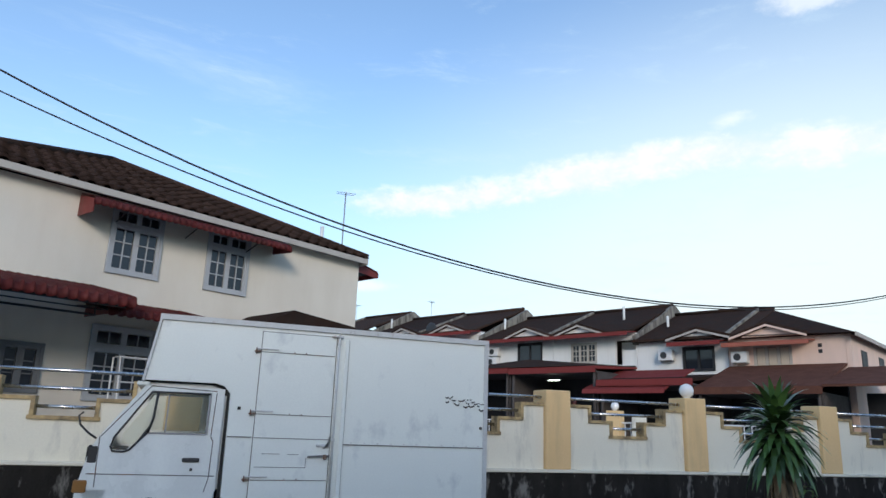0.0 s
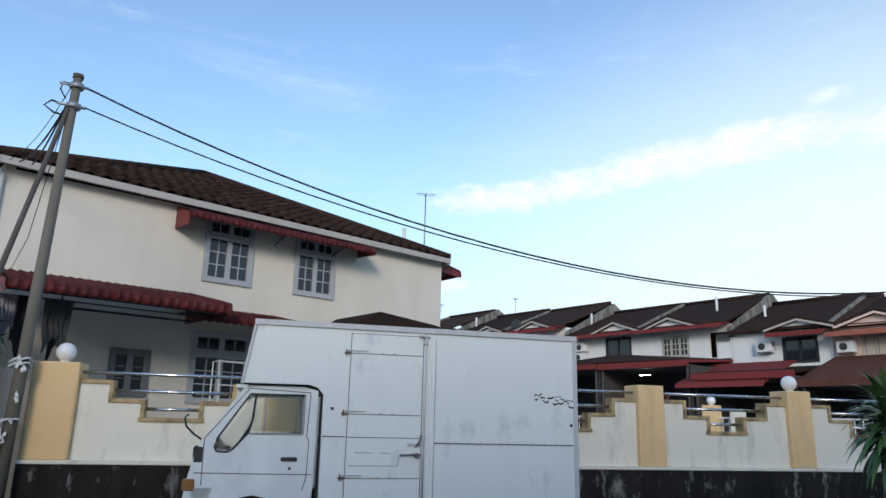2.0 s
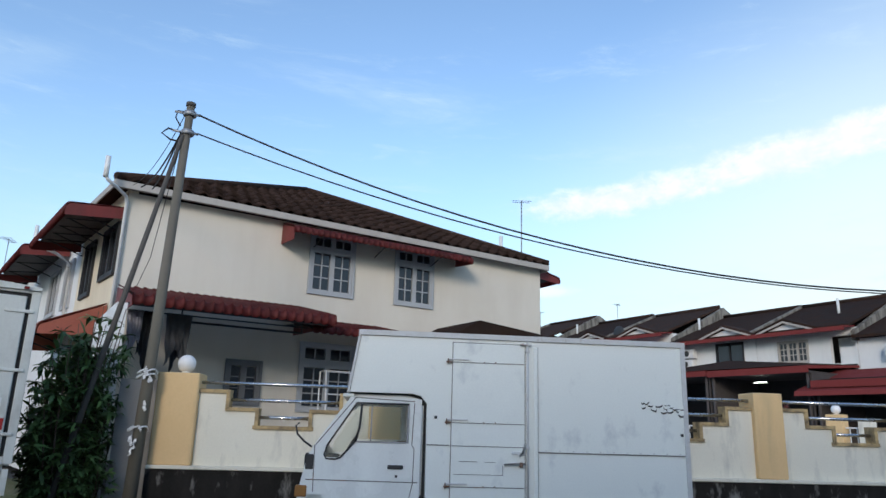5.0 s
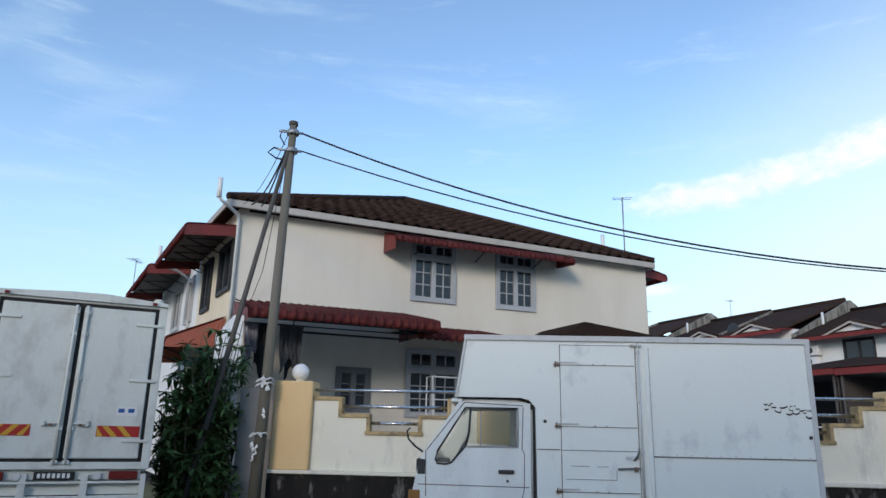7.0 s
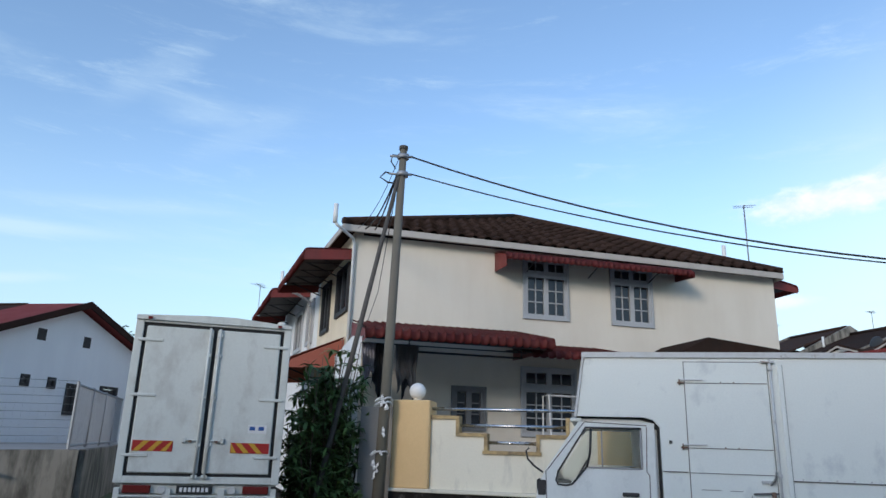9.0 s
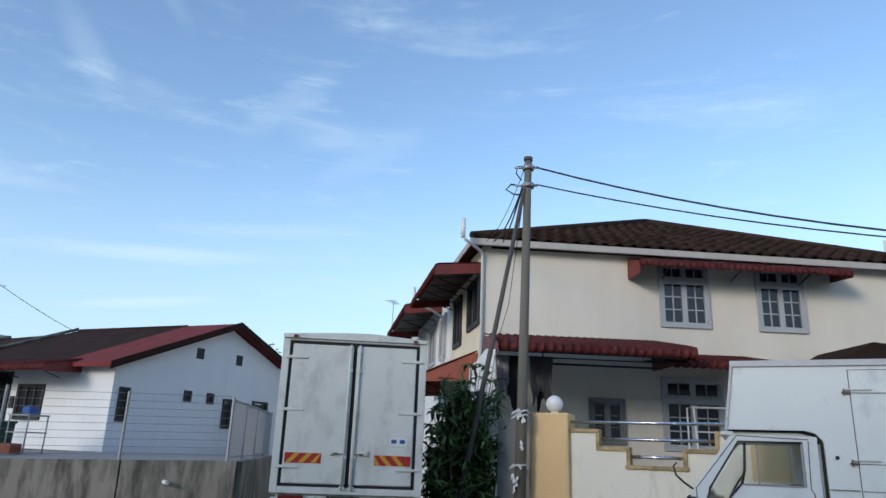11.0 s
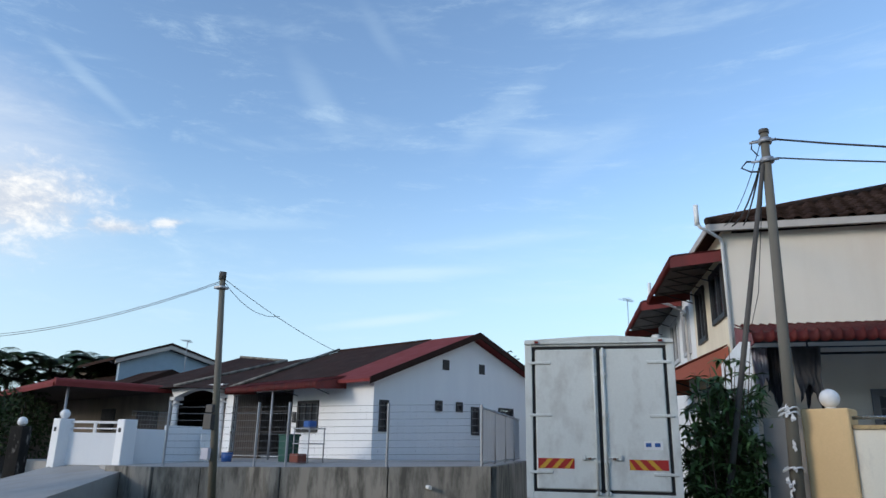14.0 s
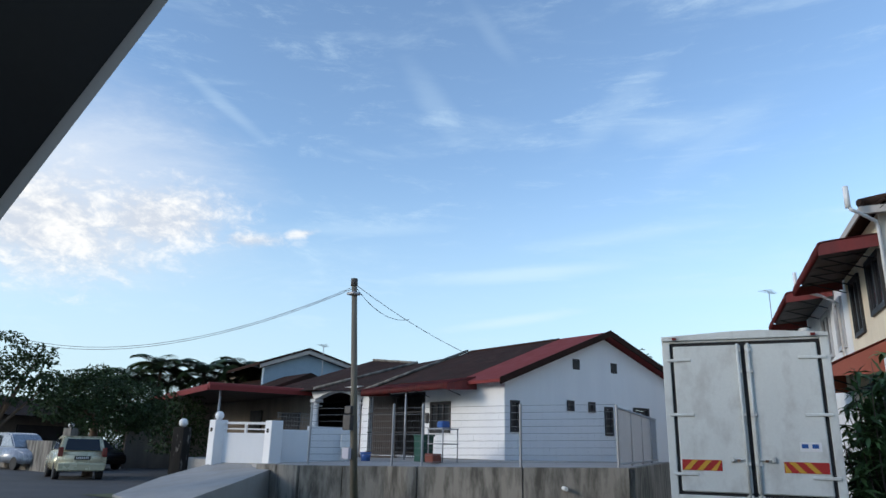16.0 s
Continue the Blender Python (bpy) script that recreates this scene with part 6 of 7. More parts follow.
    pipe("drain_pipe", WHITE_PLASTIC, yard, [(-1.2, -3.9, 0.8), (-1.35, -4.25, 0.78)], 0.05, 8)
    # galvanised fence along the edge
    fe = thing("wire_fence", COTTAGE, "galvanised post and wire mesh fence along the raised yard", "fence")
    line = [(-5.72, 1.45, 1.13), (-3.98, -0.22, 1.17), (-3.5, -1.0, 1.18), (-1.81, -3.08, 1.24), (-0.02, -4.7, 1.30), (7.18, 0.30, 1.38)]
    for p in line:
        bm = bmesh.new()
        box(bm, p[0] - 0.025, p[0] + 0.025, p[1] - 0.025, p[1] + 0.025, p[2], 2.82)
        part("post", bm, GALV, fe)
    post_fence(fe, line[:5], 1.55, 9)
    a, b = Vector(line[4]), Vector(line[5])
    bm = bmesh.new()
    tube(bm, [(0, 0, 0.06), (0, 0, 1.46)], 0.014, 4)
    picket = mesh_of("picket", bm, GALV)
    for k in range(60):
        ob = new("picket", picket)
        ob.parent = fe
        ob.matrix_basis = Matrix.Translation(a.lerp(b, (k + 0.5) / 60))
    for z in (0.08, 1.45):
        pipe("cross_rail", GALV, fe, [a + Vector((0, 0, z)), b + Vector((0, 0, z))], 0.03, 5)
    for k in (0.25, 0.5, 0.75):
        p = a.lerp(b, k)
        pipe("panel_post", GALV, fe, [p, p + Vector((0, 0, 1.5))], 0.035, 6)
    # gate, posts and low wall
    ga = thing("sliding_gate", COTTAGE, "white sheet-metal sliding gate between white posts", "gate")
    ga.matrix_basis = COTTAGE @ pose(-6.64, 4.45, 0, 0, 0, -48)
    boxes("gate_leaf", COTTAGE_WHITE, ga, (-0.76, 0.76, -0.03, 0.03, 1.08, 1.98), bevel=0.01)
    boxes("gate_frame", WHITE_FRAME, ga, (-0.76, 0.76, -0.035, 0.035, 2.24, 2.31), (-0.04, 0.04, -0.03, 0.03, 1.98, 2.24), (-0.76, -0.04, -0.025, 0.025, 2.08, 2.12), (0.04, 0.76, -0.025, 0.025, 2.08, 2.12))
    for x, y, r in ((-6.0, 3.72, 0.2), (-7.3, 5.17, 0.21)):
        gp = thing("gate_post", COTTAGE @ pose(x, y, 1.0, 0, 0, 10), "white square gate post", "gate post", "bungalow gate posts")
        boxes("shaft", COTTAGE_WHITE, gp, (-r, r, -r, r, 0, 1.36), bevel=0.015)
        boxes("lamp_box", DARK_FRAME_AND_SHADE, gp, (-r - 0.02, -r, -0.05, 0.05, 1.0, 1.12))
    gl = thing("globe_lamp", COTTAGE @ pose(-7.3, 5.17, 2.362), "white globe lamp on the gate post", "lamp")
    bm = bmesh.new()
    ball(bm, (0, 0, 0.13), 0.14)
    part("globe", bm, GLOBE, gl)
    lw = thing("front_wall", COTTAGE, "low white front wall with stepped grilles", "wall", kind="structure")
    boxes("panel", COTTAGE_WHITE, lw, (-4.75, -3.3, 4.05, 4.17, 1.0, 2.25), (-5.8, -4.752, 4.05, 4.17, 1.0, 2.12))
    bm = bmesh.new()
    for k in range(12):
        tube(bm, [(-5.76 + 0.09 * k, 4.11, 2.12), (-5.76 + 0.09 * k, 4.11, 2.62)], 0.004, 4)
    for z in (2.25, 2.38, 2.5, 2.62):
        box(bm, -5.8, -4.7, 4.105, 4.115, z, z + 0.01)
    part("top_grille", bm, WIRE, lw)
    # driveway ramp
    dr = thing("driveway", pose(0, 0, 0), "pale concrete driveway ramp from road to gate", "driveway", kind="structure")
    bm = bmesh.new()
    top = [(-9.66, -17.75, 0.36), (-12.2, -19.7, 0.68), (-13.5, -19.3, 1.05), (-14.6, -17.2, 1.10), (-12.44, -15.84, 0.84), (-8.6, -13.8, 0.34)]
    f = bm.faces.new([bm.verts.new(p) for p in top])
    made = bmesh.ops.extrude_face_region(bm, geom=[f])["geom"]
    for v in made:
        if isinstance(v, bmesh.types.BMVert):
            v.co.z = -0.2
    bmesh.ops.recalc_face_normals(bm, faces=bm.faces[:])
    part("ramp", bm, SLAB, dr)
    # yard clutter
    wb = thing("wheelie_bin", COTTAGE @ pose(-2.3, 0.95, 1.27), "dark green plastic wheelie bin", "bin")
    bm = bmesh.new()
    prism(bm, [(-0.18, 0.0), (0.18, 0.0), (0.22, 0.72), (-0.22, 0.72)], "x", -0.21, 0.21)
    part("body", bm, GREEN_PLASTIC, wb)
    boxes("lid", GREEN_PLASTIC, wb, (-0.24, 0.26, -0.25, 0.25, 0.722, 0.78), bevel=0.02)
    st = thing("plant_stand", COTTAGE @ pose(-2.1, 0.2, 1.27), "thin metal stand with a blue plastic tray", "stand")
    for x in (-0.25, 0.25):
        for y in (-0.4, 0.4):
            pipe("leg", GALV, st, [(x, y, 0), (x, y, 0.92)], 0.018, 6)
    boxes("shelf", GALV, st, (-0.28, 0.28, -0.43, 0.43, 0.50, 0.53), (-0.28, 0.28, -0.43, 0.43, 0.92, 0.95))
    tray = boxes("tray", BLUE_PLASTIC, None, (-0.14, 0.14, -0.16, 0.14, 0, 0.2), bevel=0.03)
    tray.matrix_basis = COTTAGE @ pose(-2.1, 0.2, 2.222)
    tagged(tray, "blue plastic tray on the metal stand", "tray")
    pot = boxes("planter_box", TERRACOTTA, None, (-0.15, 0.15, -0.22, 0.22, 0, 0.25), bevel=0.02)
    pot.matrix_basis = COTTAGE @ pose(-2.6, -0.1, 1.262)
    tagged(pot, "terracotta planter box on the yard floor", "planter")
    for x, y, m, lab in ((-3.2, 3.0, BLUE_PLASTIC, "blue plastic tub by the fence"), (-3.5, 3.6, WHITE_PLASTIC, "pale plastic chair seen end-on by the wall")):
        tb = thing("tub" if m is BLUE_PLASTIC else "garden_chair", COTTAGE @ pose(x, y, 1.18), lab, "tub" if m is BLUE_PLASTIC else "chair")
        if m is BLUE_PLASTIC:
            bm = bmesh.new()
            tube(bm, [(0, 0, 0), (0, 0, 0.32)], 0.14, 14, 0.18)
            part("bowl", bm, m, tb)
        else:
            boxes("seat", m, tb, (-0.22, 0.22, -0.22, 0.22, 0.40, 0.44), bevel=0.01)
            boxes("backrest", m, tb, (-0.22, 0.22, 0.18, 0.22, 0.44, 0.85), bevel=0.01)
            for lx in (-0.2, 0.17):
                for ly in (-0.2, 0.17):
                    boxes("leg", m, tb, (lx, lx + 0.035, ly, ly + 0.035, 0, 0.4))


build_cottage()


# ---- vehicles along the street ----
def car(name, m, paint, label, L=3.7, W=1.62, H=1.52, tall=False):
    """Origin under the rear bumper, y forwards."""
    c = thing(name, m, label, "car")
    prof = [(0.0, 0.32), (-0.05, 0.62), (0.02, 0.92), (0.12, 1.0), (L - 1.05, 0.98), (L - 0.15, 0.78), (L, 0.55), (L - 0.02, 0.28)]
    bm = bmesh.new()
    prism(bm, prof, "x", -W / 2, W / 2)
    bmesh.ops.bevel(bm, geom=bm.edges[:], offset=0.06, segments=3, affect="EDGES")
    for f in bm.faces:
        f.smooth = True
    body = part("body", bm, paint, c)
    roof = [(0.14, 0.98), (0.36, H - 0.08), (0.6, H), (L * 0.5, H), (L - 1.75, H - 0.08), (L - 1.0, 0.98)]
    bm = bmesh.new()
    vs = prism(bm, roof, "x", -W / 2 + 0.05, W / 2 - 0.05)
    for v in vs:
        if v.co.z > 1.1:
            v.co.x *= 0.84
    bmesh.ops.bevel(bm, geom=bm.edges[:], offset=0.05, segments=2, affect="EDGES")
    part("cabin", bm, paint, c)
    bm = bmesh.new()
    box(bm, -W / 2 + 0.22, W / 2 - 0.22, 0.0, 0.03, 0.0, 0.40)
    for v in bm.verts:
        v.co = Vector((v.co.x * (1 - 0.12 * v.co.z / 0.4), v.co.y + 0.128 + v.co.z * 0.48, 1.02 + v.co.z))
    part("rear_window", bm, PANE, c)
    for s in (-1, 1):
        for y0, y1, t0, t1 in ((0.55, 1.15, 0.62, 1.15), (1.22, 2.0, 1.22, 1.85)):
            bm = bmesh.new()
            x0, x1 = s * (W / 2 - 0.045), s * (W / 2 - 0.115)
            vs = [bm.verts.new(p) for p in ((x0 + s * 0.004, y0, 1.03), (x0 + s * 0.004, y1, 1.03), (x1 - s * 0.0, t1, H - 0.12), (x1, t0, H - 0.12))]
            f = bm.faces.new(vs)
            bmesh.ops.solidify(bm, geom=[f], thickness=0.02)
            part("side_window", bm, PANE, c)
        boxes("tail_lamp", LAMP_RED, c, (*sorted((s * (W / 2 - 0.17), s * (W / 2 - 0.01))), -0.03, 0.10, 0.80, 1.25 if tall else 1.12), bevel=0.02)
        for y in (0.62, L - 0.75):
            pipe("wheel", RUBBER, c, [(s * (W / 2 - 0.2), y, 0.29), (s * (W / 2 + 0.005), y, 0.29)], 0.29, 18)
    plate = boxes("number_plate", PLATE_BLACK, c, (-0.26, 0.26, -0.075, -0.055, 0.70, 0.82), label="black number plate with pale bars")
    boxes("bar", WHITE_PLASTIC, plate, *[(-0.21 + 0.062 * k, -0.17 + 0.062 * k, -0.08, -0.0755, 0.725, 0.795) for k in range(7)])
    boxes("bumper", paint, c, (-W / 2 + 0.03, W / 2 - 0.03, -0.07, 0.1, 0.3, 0.58), bevel=0.04)
    return c


car("hatchback", pose(-13.0, -26.2, ground_height(-13.0, -26.2), 0, 0, 161), CAR_CREAM, "pale gold hatchback parked with its tail to the camera")
car("people_carrier", pose(-15.2, -39.2, 0.28, 0, 0, 4), CAR_SHADED_SILVER, "silver-white people carrier parked facing along the street", L=4.3, W=1.7, H=1.65, tall=True)
car("far_car", pose(-18.2, -38.5, 0.28, 0, 0, 4), CAR_BLACK, "dark car parked beside the people carrier", L=4.2, W=1.7, H=1.5)

# neighbour's green gate posts, kerb and walls by the tree
for x, y, m, lab in ((-14.3, -22.2, MOULD, "dark green gate post with a round lamp"), (-15.9, -33.4, CONCRETE, "stained grey gate post beside the street tree")):
    gp = thing("gate_post", pose(x, y, 0.27, 0, 0, 20), lab, "gate post", "gate posts along the street")
    boxes("shaft", m, gp, (-0.22, 0.22, -0.22, 0.22, 0, 1.9), bevel=0.015)
    bm = bmesh.new()
    ball(bm, (0, 0, 2.04), 0.15)
    part("globe", bm, GLOBE, gp)
sw = thing("street_wall", pose(0, 0, 0), "dim stained garden wall along the street", "wall", kind="structure")
bm = bmesh.new()
prism(bm, [(-14.8, -32.6), (-16.5, -46.0), (-16.7, -46.0), (-15.0, -32.6)], "z", 0.1, 1.6)
part("panel", bm, CONCRETE, sw)
fh = thing("far_street_house", pose(-18.6, -50, 0.3, 0, 0, 20), "dim far house with a dark roof beyond the tree", "house")
# wall and flat dark openings carry painted shade beyond the tree
boxes("wall", SHADED_PLASTER, fh, (-5, 6, -3, 3, 0, 3.0))
bm = bmesh.new()
prism(bm, [(-4, 2.7), (4.6, 2.7), (0.3, 4.0)], "x", -6, 7)
part("roof", bm, ROOF_TILE, fh)
boxes("opening", DARK_FRAME_AND_SHADE, fh, (-3, 0.5, 3.0, 3.05, 0.2, 2.2), (2, 5, 3.0, 3.05, 0.5, 2.2))

# ---- raised tailgate of the dark car beside the camera ----
def build_tailgate():
    t = car("own_car", pose(0.62, -2.35, 0.02, 0, 0, 180), CAR_BLACK, "black parked car with a raised tailgate edged in pale trim")
    eye = Vector((0.05, -0.219, 1.629))
    a, b = eye + (Vector((-0.107, -0.506, 1.860)) - eye) * 5.0, eye + (Vector((-0.055, -0.555, 1.704)) - eye) * 5.0
    d = (b - a).normalized()
    view = Vector((-0.10, -0.54, 0.16)).normalized()
    out = d.cross(view).normalized()
    if out.z < 0:
        out = -out
    bm = bmesh.new()
    def slab(p0, p1, w0, w1, t0, t1, mat_bm):
        vs = [mat_bm.verts.new(p + out * w + view * k) for p in (p0, p1) for w in (w0, w1) for k in (t0, t1)]
        for f in ((0, 1, 3, 2), (4, 6, 7, 5), (0, 4, 5, 1), (2, 3, 7, 6), (0, 2, 6, 4), (1, 5, 7, 3)):
            mat_bm.faces.new([vs[k] for k in f])
        bmesh.ops.recalc_face_normals(mat_bm, faces=mat_bm.faces[:])
    p0, p1 = a - d * 0.5 - out * 0.012, b + d * 1.2 - out * 0.012
    slab(p0, p1, 0.027, 1.2, 0.0, 0.08, bm)
    gate = part("tailgate", bm, CAR_BLACK, t)
    gate.matrix_basis = t.matrix_basis.inverted()
    bm = bmesh.new()
    slab(p0, p1, 0.0, 0.026, 0.01, 0.05, bm)
    part("edge_trim", bm, FASCIA, gate, "pale edge trim")


build_tailgate()


# ---- plants ----
def leaf(bm, base, way, length, width, droop, twist=0.0, segs=3):
    """One pointed, folded leaf that bends down along its length."""
    way = Vector(way).normalized()
    side = way.cross(Vector((0, 0, 1)))
    side = side.normalized() if side.length > 0.05 else Vector((1, 0, 0))
    side = (Matrix.Rotation(twist, 3, way) @ side)
    pts, p, d = [], Vector(base), way.copy()
    for k in range(segs + 1):
        w = width * math.sin(math.pi * (0.12 + 0.88 * (k / segs)) ** 0.8) * 0.5 if k < segs else 0.0
        pts.append((p.copy(), w))
        d = (d + Vector((0, 0, -droop / segs))).normalized()
        p = p + d * length / segs
    rows = []
    for q, w in pts[:-1]:
        rows.append((bm.verts.new(q - side * w), bm.verts.new(q + side * w)))
    tip = bm.verts.new(pts[-1][0])
    for a, b in zip(rows, rows[1:]):
        bm.faces.new((a[0], a[1], b[1], b[0]))
    bm.faces.new((rows[-1][0], rows[-1][1], tip))


def shrub(m, label, height, spread, stems, clusters, leaf_len, leaf_wide, seed, mat=LEAF_SHRUB, per=9, low=0.1):
    rnd = random.Random(seed)
    s = thing("shrub", m, label, "shrub")
    bm, lf = bmesh.new(), bmesh.new()
    for k in range(stems):
        a = rnd.uniform(0, math.tau)
        r = spread * rnd.uniform(0.15, 1.0)
        top = Vector((r * math.cos(a), r * math.sin(a), height * rnd.uniform(0.55, 1.0)))
        foot = Vector((0.25 * top.x, 0.25 * top.y, 0))
        mid = foot.lerp(top, 0.55) + Vector((rnd.uniform(-0.1, 0.1), rnd.uniform(-0.1, 0.1), 0.05))
        tube(bm, [foot, mid, top], 0.018, 5, 0.005)
        for c in range(clusters):
            f = rnd.uniform(low, 1.0)
            p = (foot.lerp(mid, f / 0.55) if f < 0.55 else mid.lerp(top, (f - 0.55) / 0.45)) + Vector((rnd.gauss(0, 0.1), rnd.gauss(0, 0.1), rnd.gauss(0, 0.06)))
            for i in range(per):
                w = Vector((rnd.gauss(0, 1), rnd.gauss(0, 1), rnd.gauss(0.35, 0.5)))
                leaf(lf, p, w, leaf_len * rnd.uniform(0.6, 1.2), leaf_wide * rnd.uniform(0.7, 1.2), rnd.uniform(0.5, 1.3), rnd.uniform(-0.6, 0.6), 2)
    part("woody_base", bm, BARK, s)
    part("foliage", lf, mat, s)
    return s


def crown_tree(m, label, trunk_h, trunk_r, blobs, leaves, size, seed, mat=LEAF_TREE):
    """A trunk with limbs that reach into leafy clumps; blobs are (centre, radius, flatness)."""
    rnd = random.Random(seed)
    t = thing("tree", m, label, "tree")
    bm = bmesh.new()
    tube(bm, [(0, 0, 0), (0.05, 0.03, trunk_h * 0.5), (0, 0, trunk_h)], trunk_r, 10, trunk_r * 0.7)
    lf = bmesh.new()
    for c, r, flat in blobs:
        c = Vector(c)
        mid = Vector((0, 0, trunk_h)).lerp(c, 0.5) + Vector((0, 0, -0.1))
        tube(bm, [(0, 0, trunk_h * 0.9), mid, c], trunk_r * 0.45, 6, trunk_r * 0.12)
        n = int(leaves * r * r)
        for k in range(n):
            d = Vector((rnd.gauss(0, 1), rnd.gauss(0, 1), rnd.gauss(0, 1))).normalized()
            q = r * rnd.uniform(0.62, 1.06) * (1 + 0.22 * noise.noise(d * 2.6 + c))
            p = c + Vector((d.x * q, d.y * q, d.z * q * flat))
            for i in range(3):
                w = d * 0.7 + Vector((rnd.gauss(0, 0.7), rnd.gauss(0, 0.7), rnd.gauss(0, 0.5)))
                leaf(lf, p, w, size * rnd.uniform(0.6, 1.3), size * 0.45, rnd.uniform(0.2, 0.9), rnd.uniform(-1, 1), 2)
    part("trunk", bm, BARK, t)
    part("crown", lf, mat, t)
    return t


def palm(m, label, height, fronds, reach, seed):
    rnd = random.Random(seed)
    p = thing("palm", m, label, "palm tree", "palms behind the low houses")
    pipe("trunk", BARK, p, [(0, 0, 0), (0.06, 0.02, height * 0.6), (0.1, 0, height)], 0.13, 8, end_radius=0.09)
    bm = bmesh.new()
    for k in range(fronds):
        a = math.tau * k / fronds + rnd.uniform(-0.2, 0.2)
        up = rnd.uniform(0.3, 1.8)
        d = Vector((math.cos(a), math.sin(a), up)).normalized()
        q = Vector((0.1, 0, height))
        spine = [q.copy()]
        n = 12
        for i in range(n):
            d = (d + Vector((0, 0, -0.13))).normalized()
            q = q + d * reach / n
            spine.append(q.copy())
        tube(bm, spine, 0.02, 4, 0.004)
        for i in range(1, n):
            side = (spine[i + 1] - spine[i]).cross(Vector((0, 0, 1))).normalized()
            for s in (-1, 1):
                for j in range(2):
                    base = spine[i].lerp(spine[i + 1], 0.5 * j)
                    leaf(bm, base, side * s + (spine[i + 1] - spine[i]).normalized() * 0.5 + Vector((0, 0, 0.1)), 0.85 * (1 - 0.5 * i / n), 0.13, 0.55, 0, 2)
    part("fronds", bm, LEAF_PALM, p)


def strap_plant(m, label, seed):
    rnd = random.Random(seed)
    d = thing("strap_leaf_plant", m, label, "plant")
    pipe("stem", BARK, d, [(0, 0, 0), (0.03, 0, 0.6), (0, 0, 1.9)], 0.05, 8)
    bm, dry = bmesh.new(), bmesh.new()
    for k in range(170):
        f = k / 170
        z = 1.48 + 0.42 * f
        a = k * 2.39996
        el = 0.0 + 1.35 * f ** 1.2 + rnd.uniform(-0.12, 0.12)
        w = Vector((math.cos(a) * math.cos(el), math.sin(a) * math.cos(el), math.sin(el)))
        leaf(bm, (0.03 * math.cos(a), 0.03 * math.sin(a), z), w, rnd.uniform(0.50, 0.68) * (1 - 0.28 * f), 0.082, 2.1 - 0.9 * f, rnd.uniform(-0.4, 0.4), 5)
    for k in range(46):
        a = k * 2.39996
        w = Vector((math.cos(a), math.sin(a), -0.6))
        leaf(dry, (0.04 * math.cos(a), 0.04 * math.sin(a), rnd.uniform(1.15, 1.5)), w, rnd.uniform(0.4, 0.62), 0.05, 3.8, rnd.uniform(-0.5, 0.5), 4)
    part("leaves", bm, LEAF_DRAC, d, "glossy green strap leaves")
    part("dry_leaves", dry, DEAD_LEAF, d, "hanging dry brown leaves")


strap_plant(pose(-4.12, 7.74, 0.0), "strap-leaved plant with hanging dry leaves before the wall", 11)
shrub(pose(-10.55, -1.16, 0.0), "leafy green shrub between the truck and the pole", 3.15, 0.66, 30, 13, 0.22, 0.058, 21, per=8, low=0.3)
shrub(pose(-10.8, -0.86, 0.0), "leafy green shoots of the shrub by the strut", 2.75, 0.4, 16, 11, 0.21, 0.055, 25, per=8, low=0.3)
shrub(pose(-10.95, -1.25, 0.0), "dense dark bush at the foot of the shrub", 1.9, 0.62, 40, 20, 0.15, 0.05, 22, per=11)
shrub(pose(-10.5, -1.02, 0.0), "dense dark bush beside the pole", 1.45, 0.5, 34, 16, 0.14, 0.05, 24, per=11)
shrub(FENCE @ pose(12.6, -0.6, 0.0), "small weeds at the foot of the boundary wall", 0.95, 0.3, 9, 8, 0.13, 0.04, 23)
shrub(ROW @ pose(-9.6, 1.2, 0.98), "reddish ornamental shrub in a front garden", 2.0, 0.6, 12, 12, 0.2, 0.07, 27, mat=leaf_material("red_leaf", (0.16, 0.03, 0.03), (0.10, 0.06, 0.03)))
shrub(ROW @ pose(-9.3, 8.6, 0.98), "small green potted shrub on a garden wall", 2.4, 0.4, 12, 10, 0.2, 0.06, 28)
crown_tree(pose(-14.4, -28.4, 0.27), "broad dark street tree with a dense domed crown", 2.3, 0.2, [((0.1, 0, 3.45), 1.25, 0.66), ((1.4, 0.4, 3.2), 1.1, 0.66), ((-1.3, 0.6, 3.1), 1.1, 0.66), ((0.3, -1.0, 3.1), 1.1, 0.7), ((2.1, 0.9, 2.6), 0.8, 0.7), ((-0.5, 1.3, 2.75), 1.1, 0.7), ((-2.1, 0.2, 2.5), 0.8, 0.7), ((0.7, 1.0, 2.4), 1.0, 0.6), ((-1.2, 0.9, 2.2), 0.7, 0.6)], 760, 0.13, 31)
crown_tree(pose(-7.15, -19.2, ground_height(-7.15, -19.2)), "dark street tree reaching in over the road", 1.6, 0.13, [((0.3, 0, 3.35), 0.85, 0.7), ((-0.55, 0.1, 3.05), 0.62, 0.7), ((-1.05, 0.25, 2.75), 0.42, 0.7), ((-0.2, 0.2, 2.5), 0.6, 0.6), ((0.9, 0.2, 2.6), 0.8, 0.7), ((-0.75, 0.2, 3.45), 0.36, 0.7)], 620, 0.12, 32)
crown_tree(pose(-41.0, -17.2, 0.0), "distant dark green tree behind the lane", 4.0, 0.25, [((0, 0, 6.6), 1.9, 0.7), ((1.6, 0.5, 6.2), 1.5, 0.7), ((-1.8, -0.6, 6.2), 1.5, 0.7)], 120, 0.26, 33)
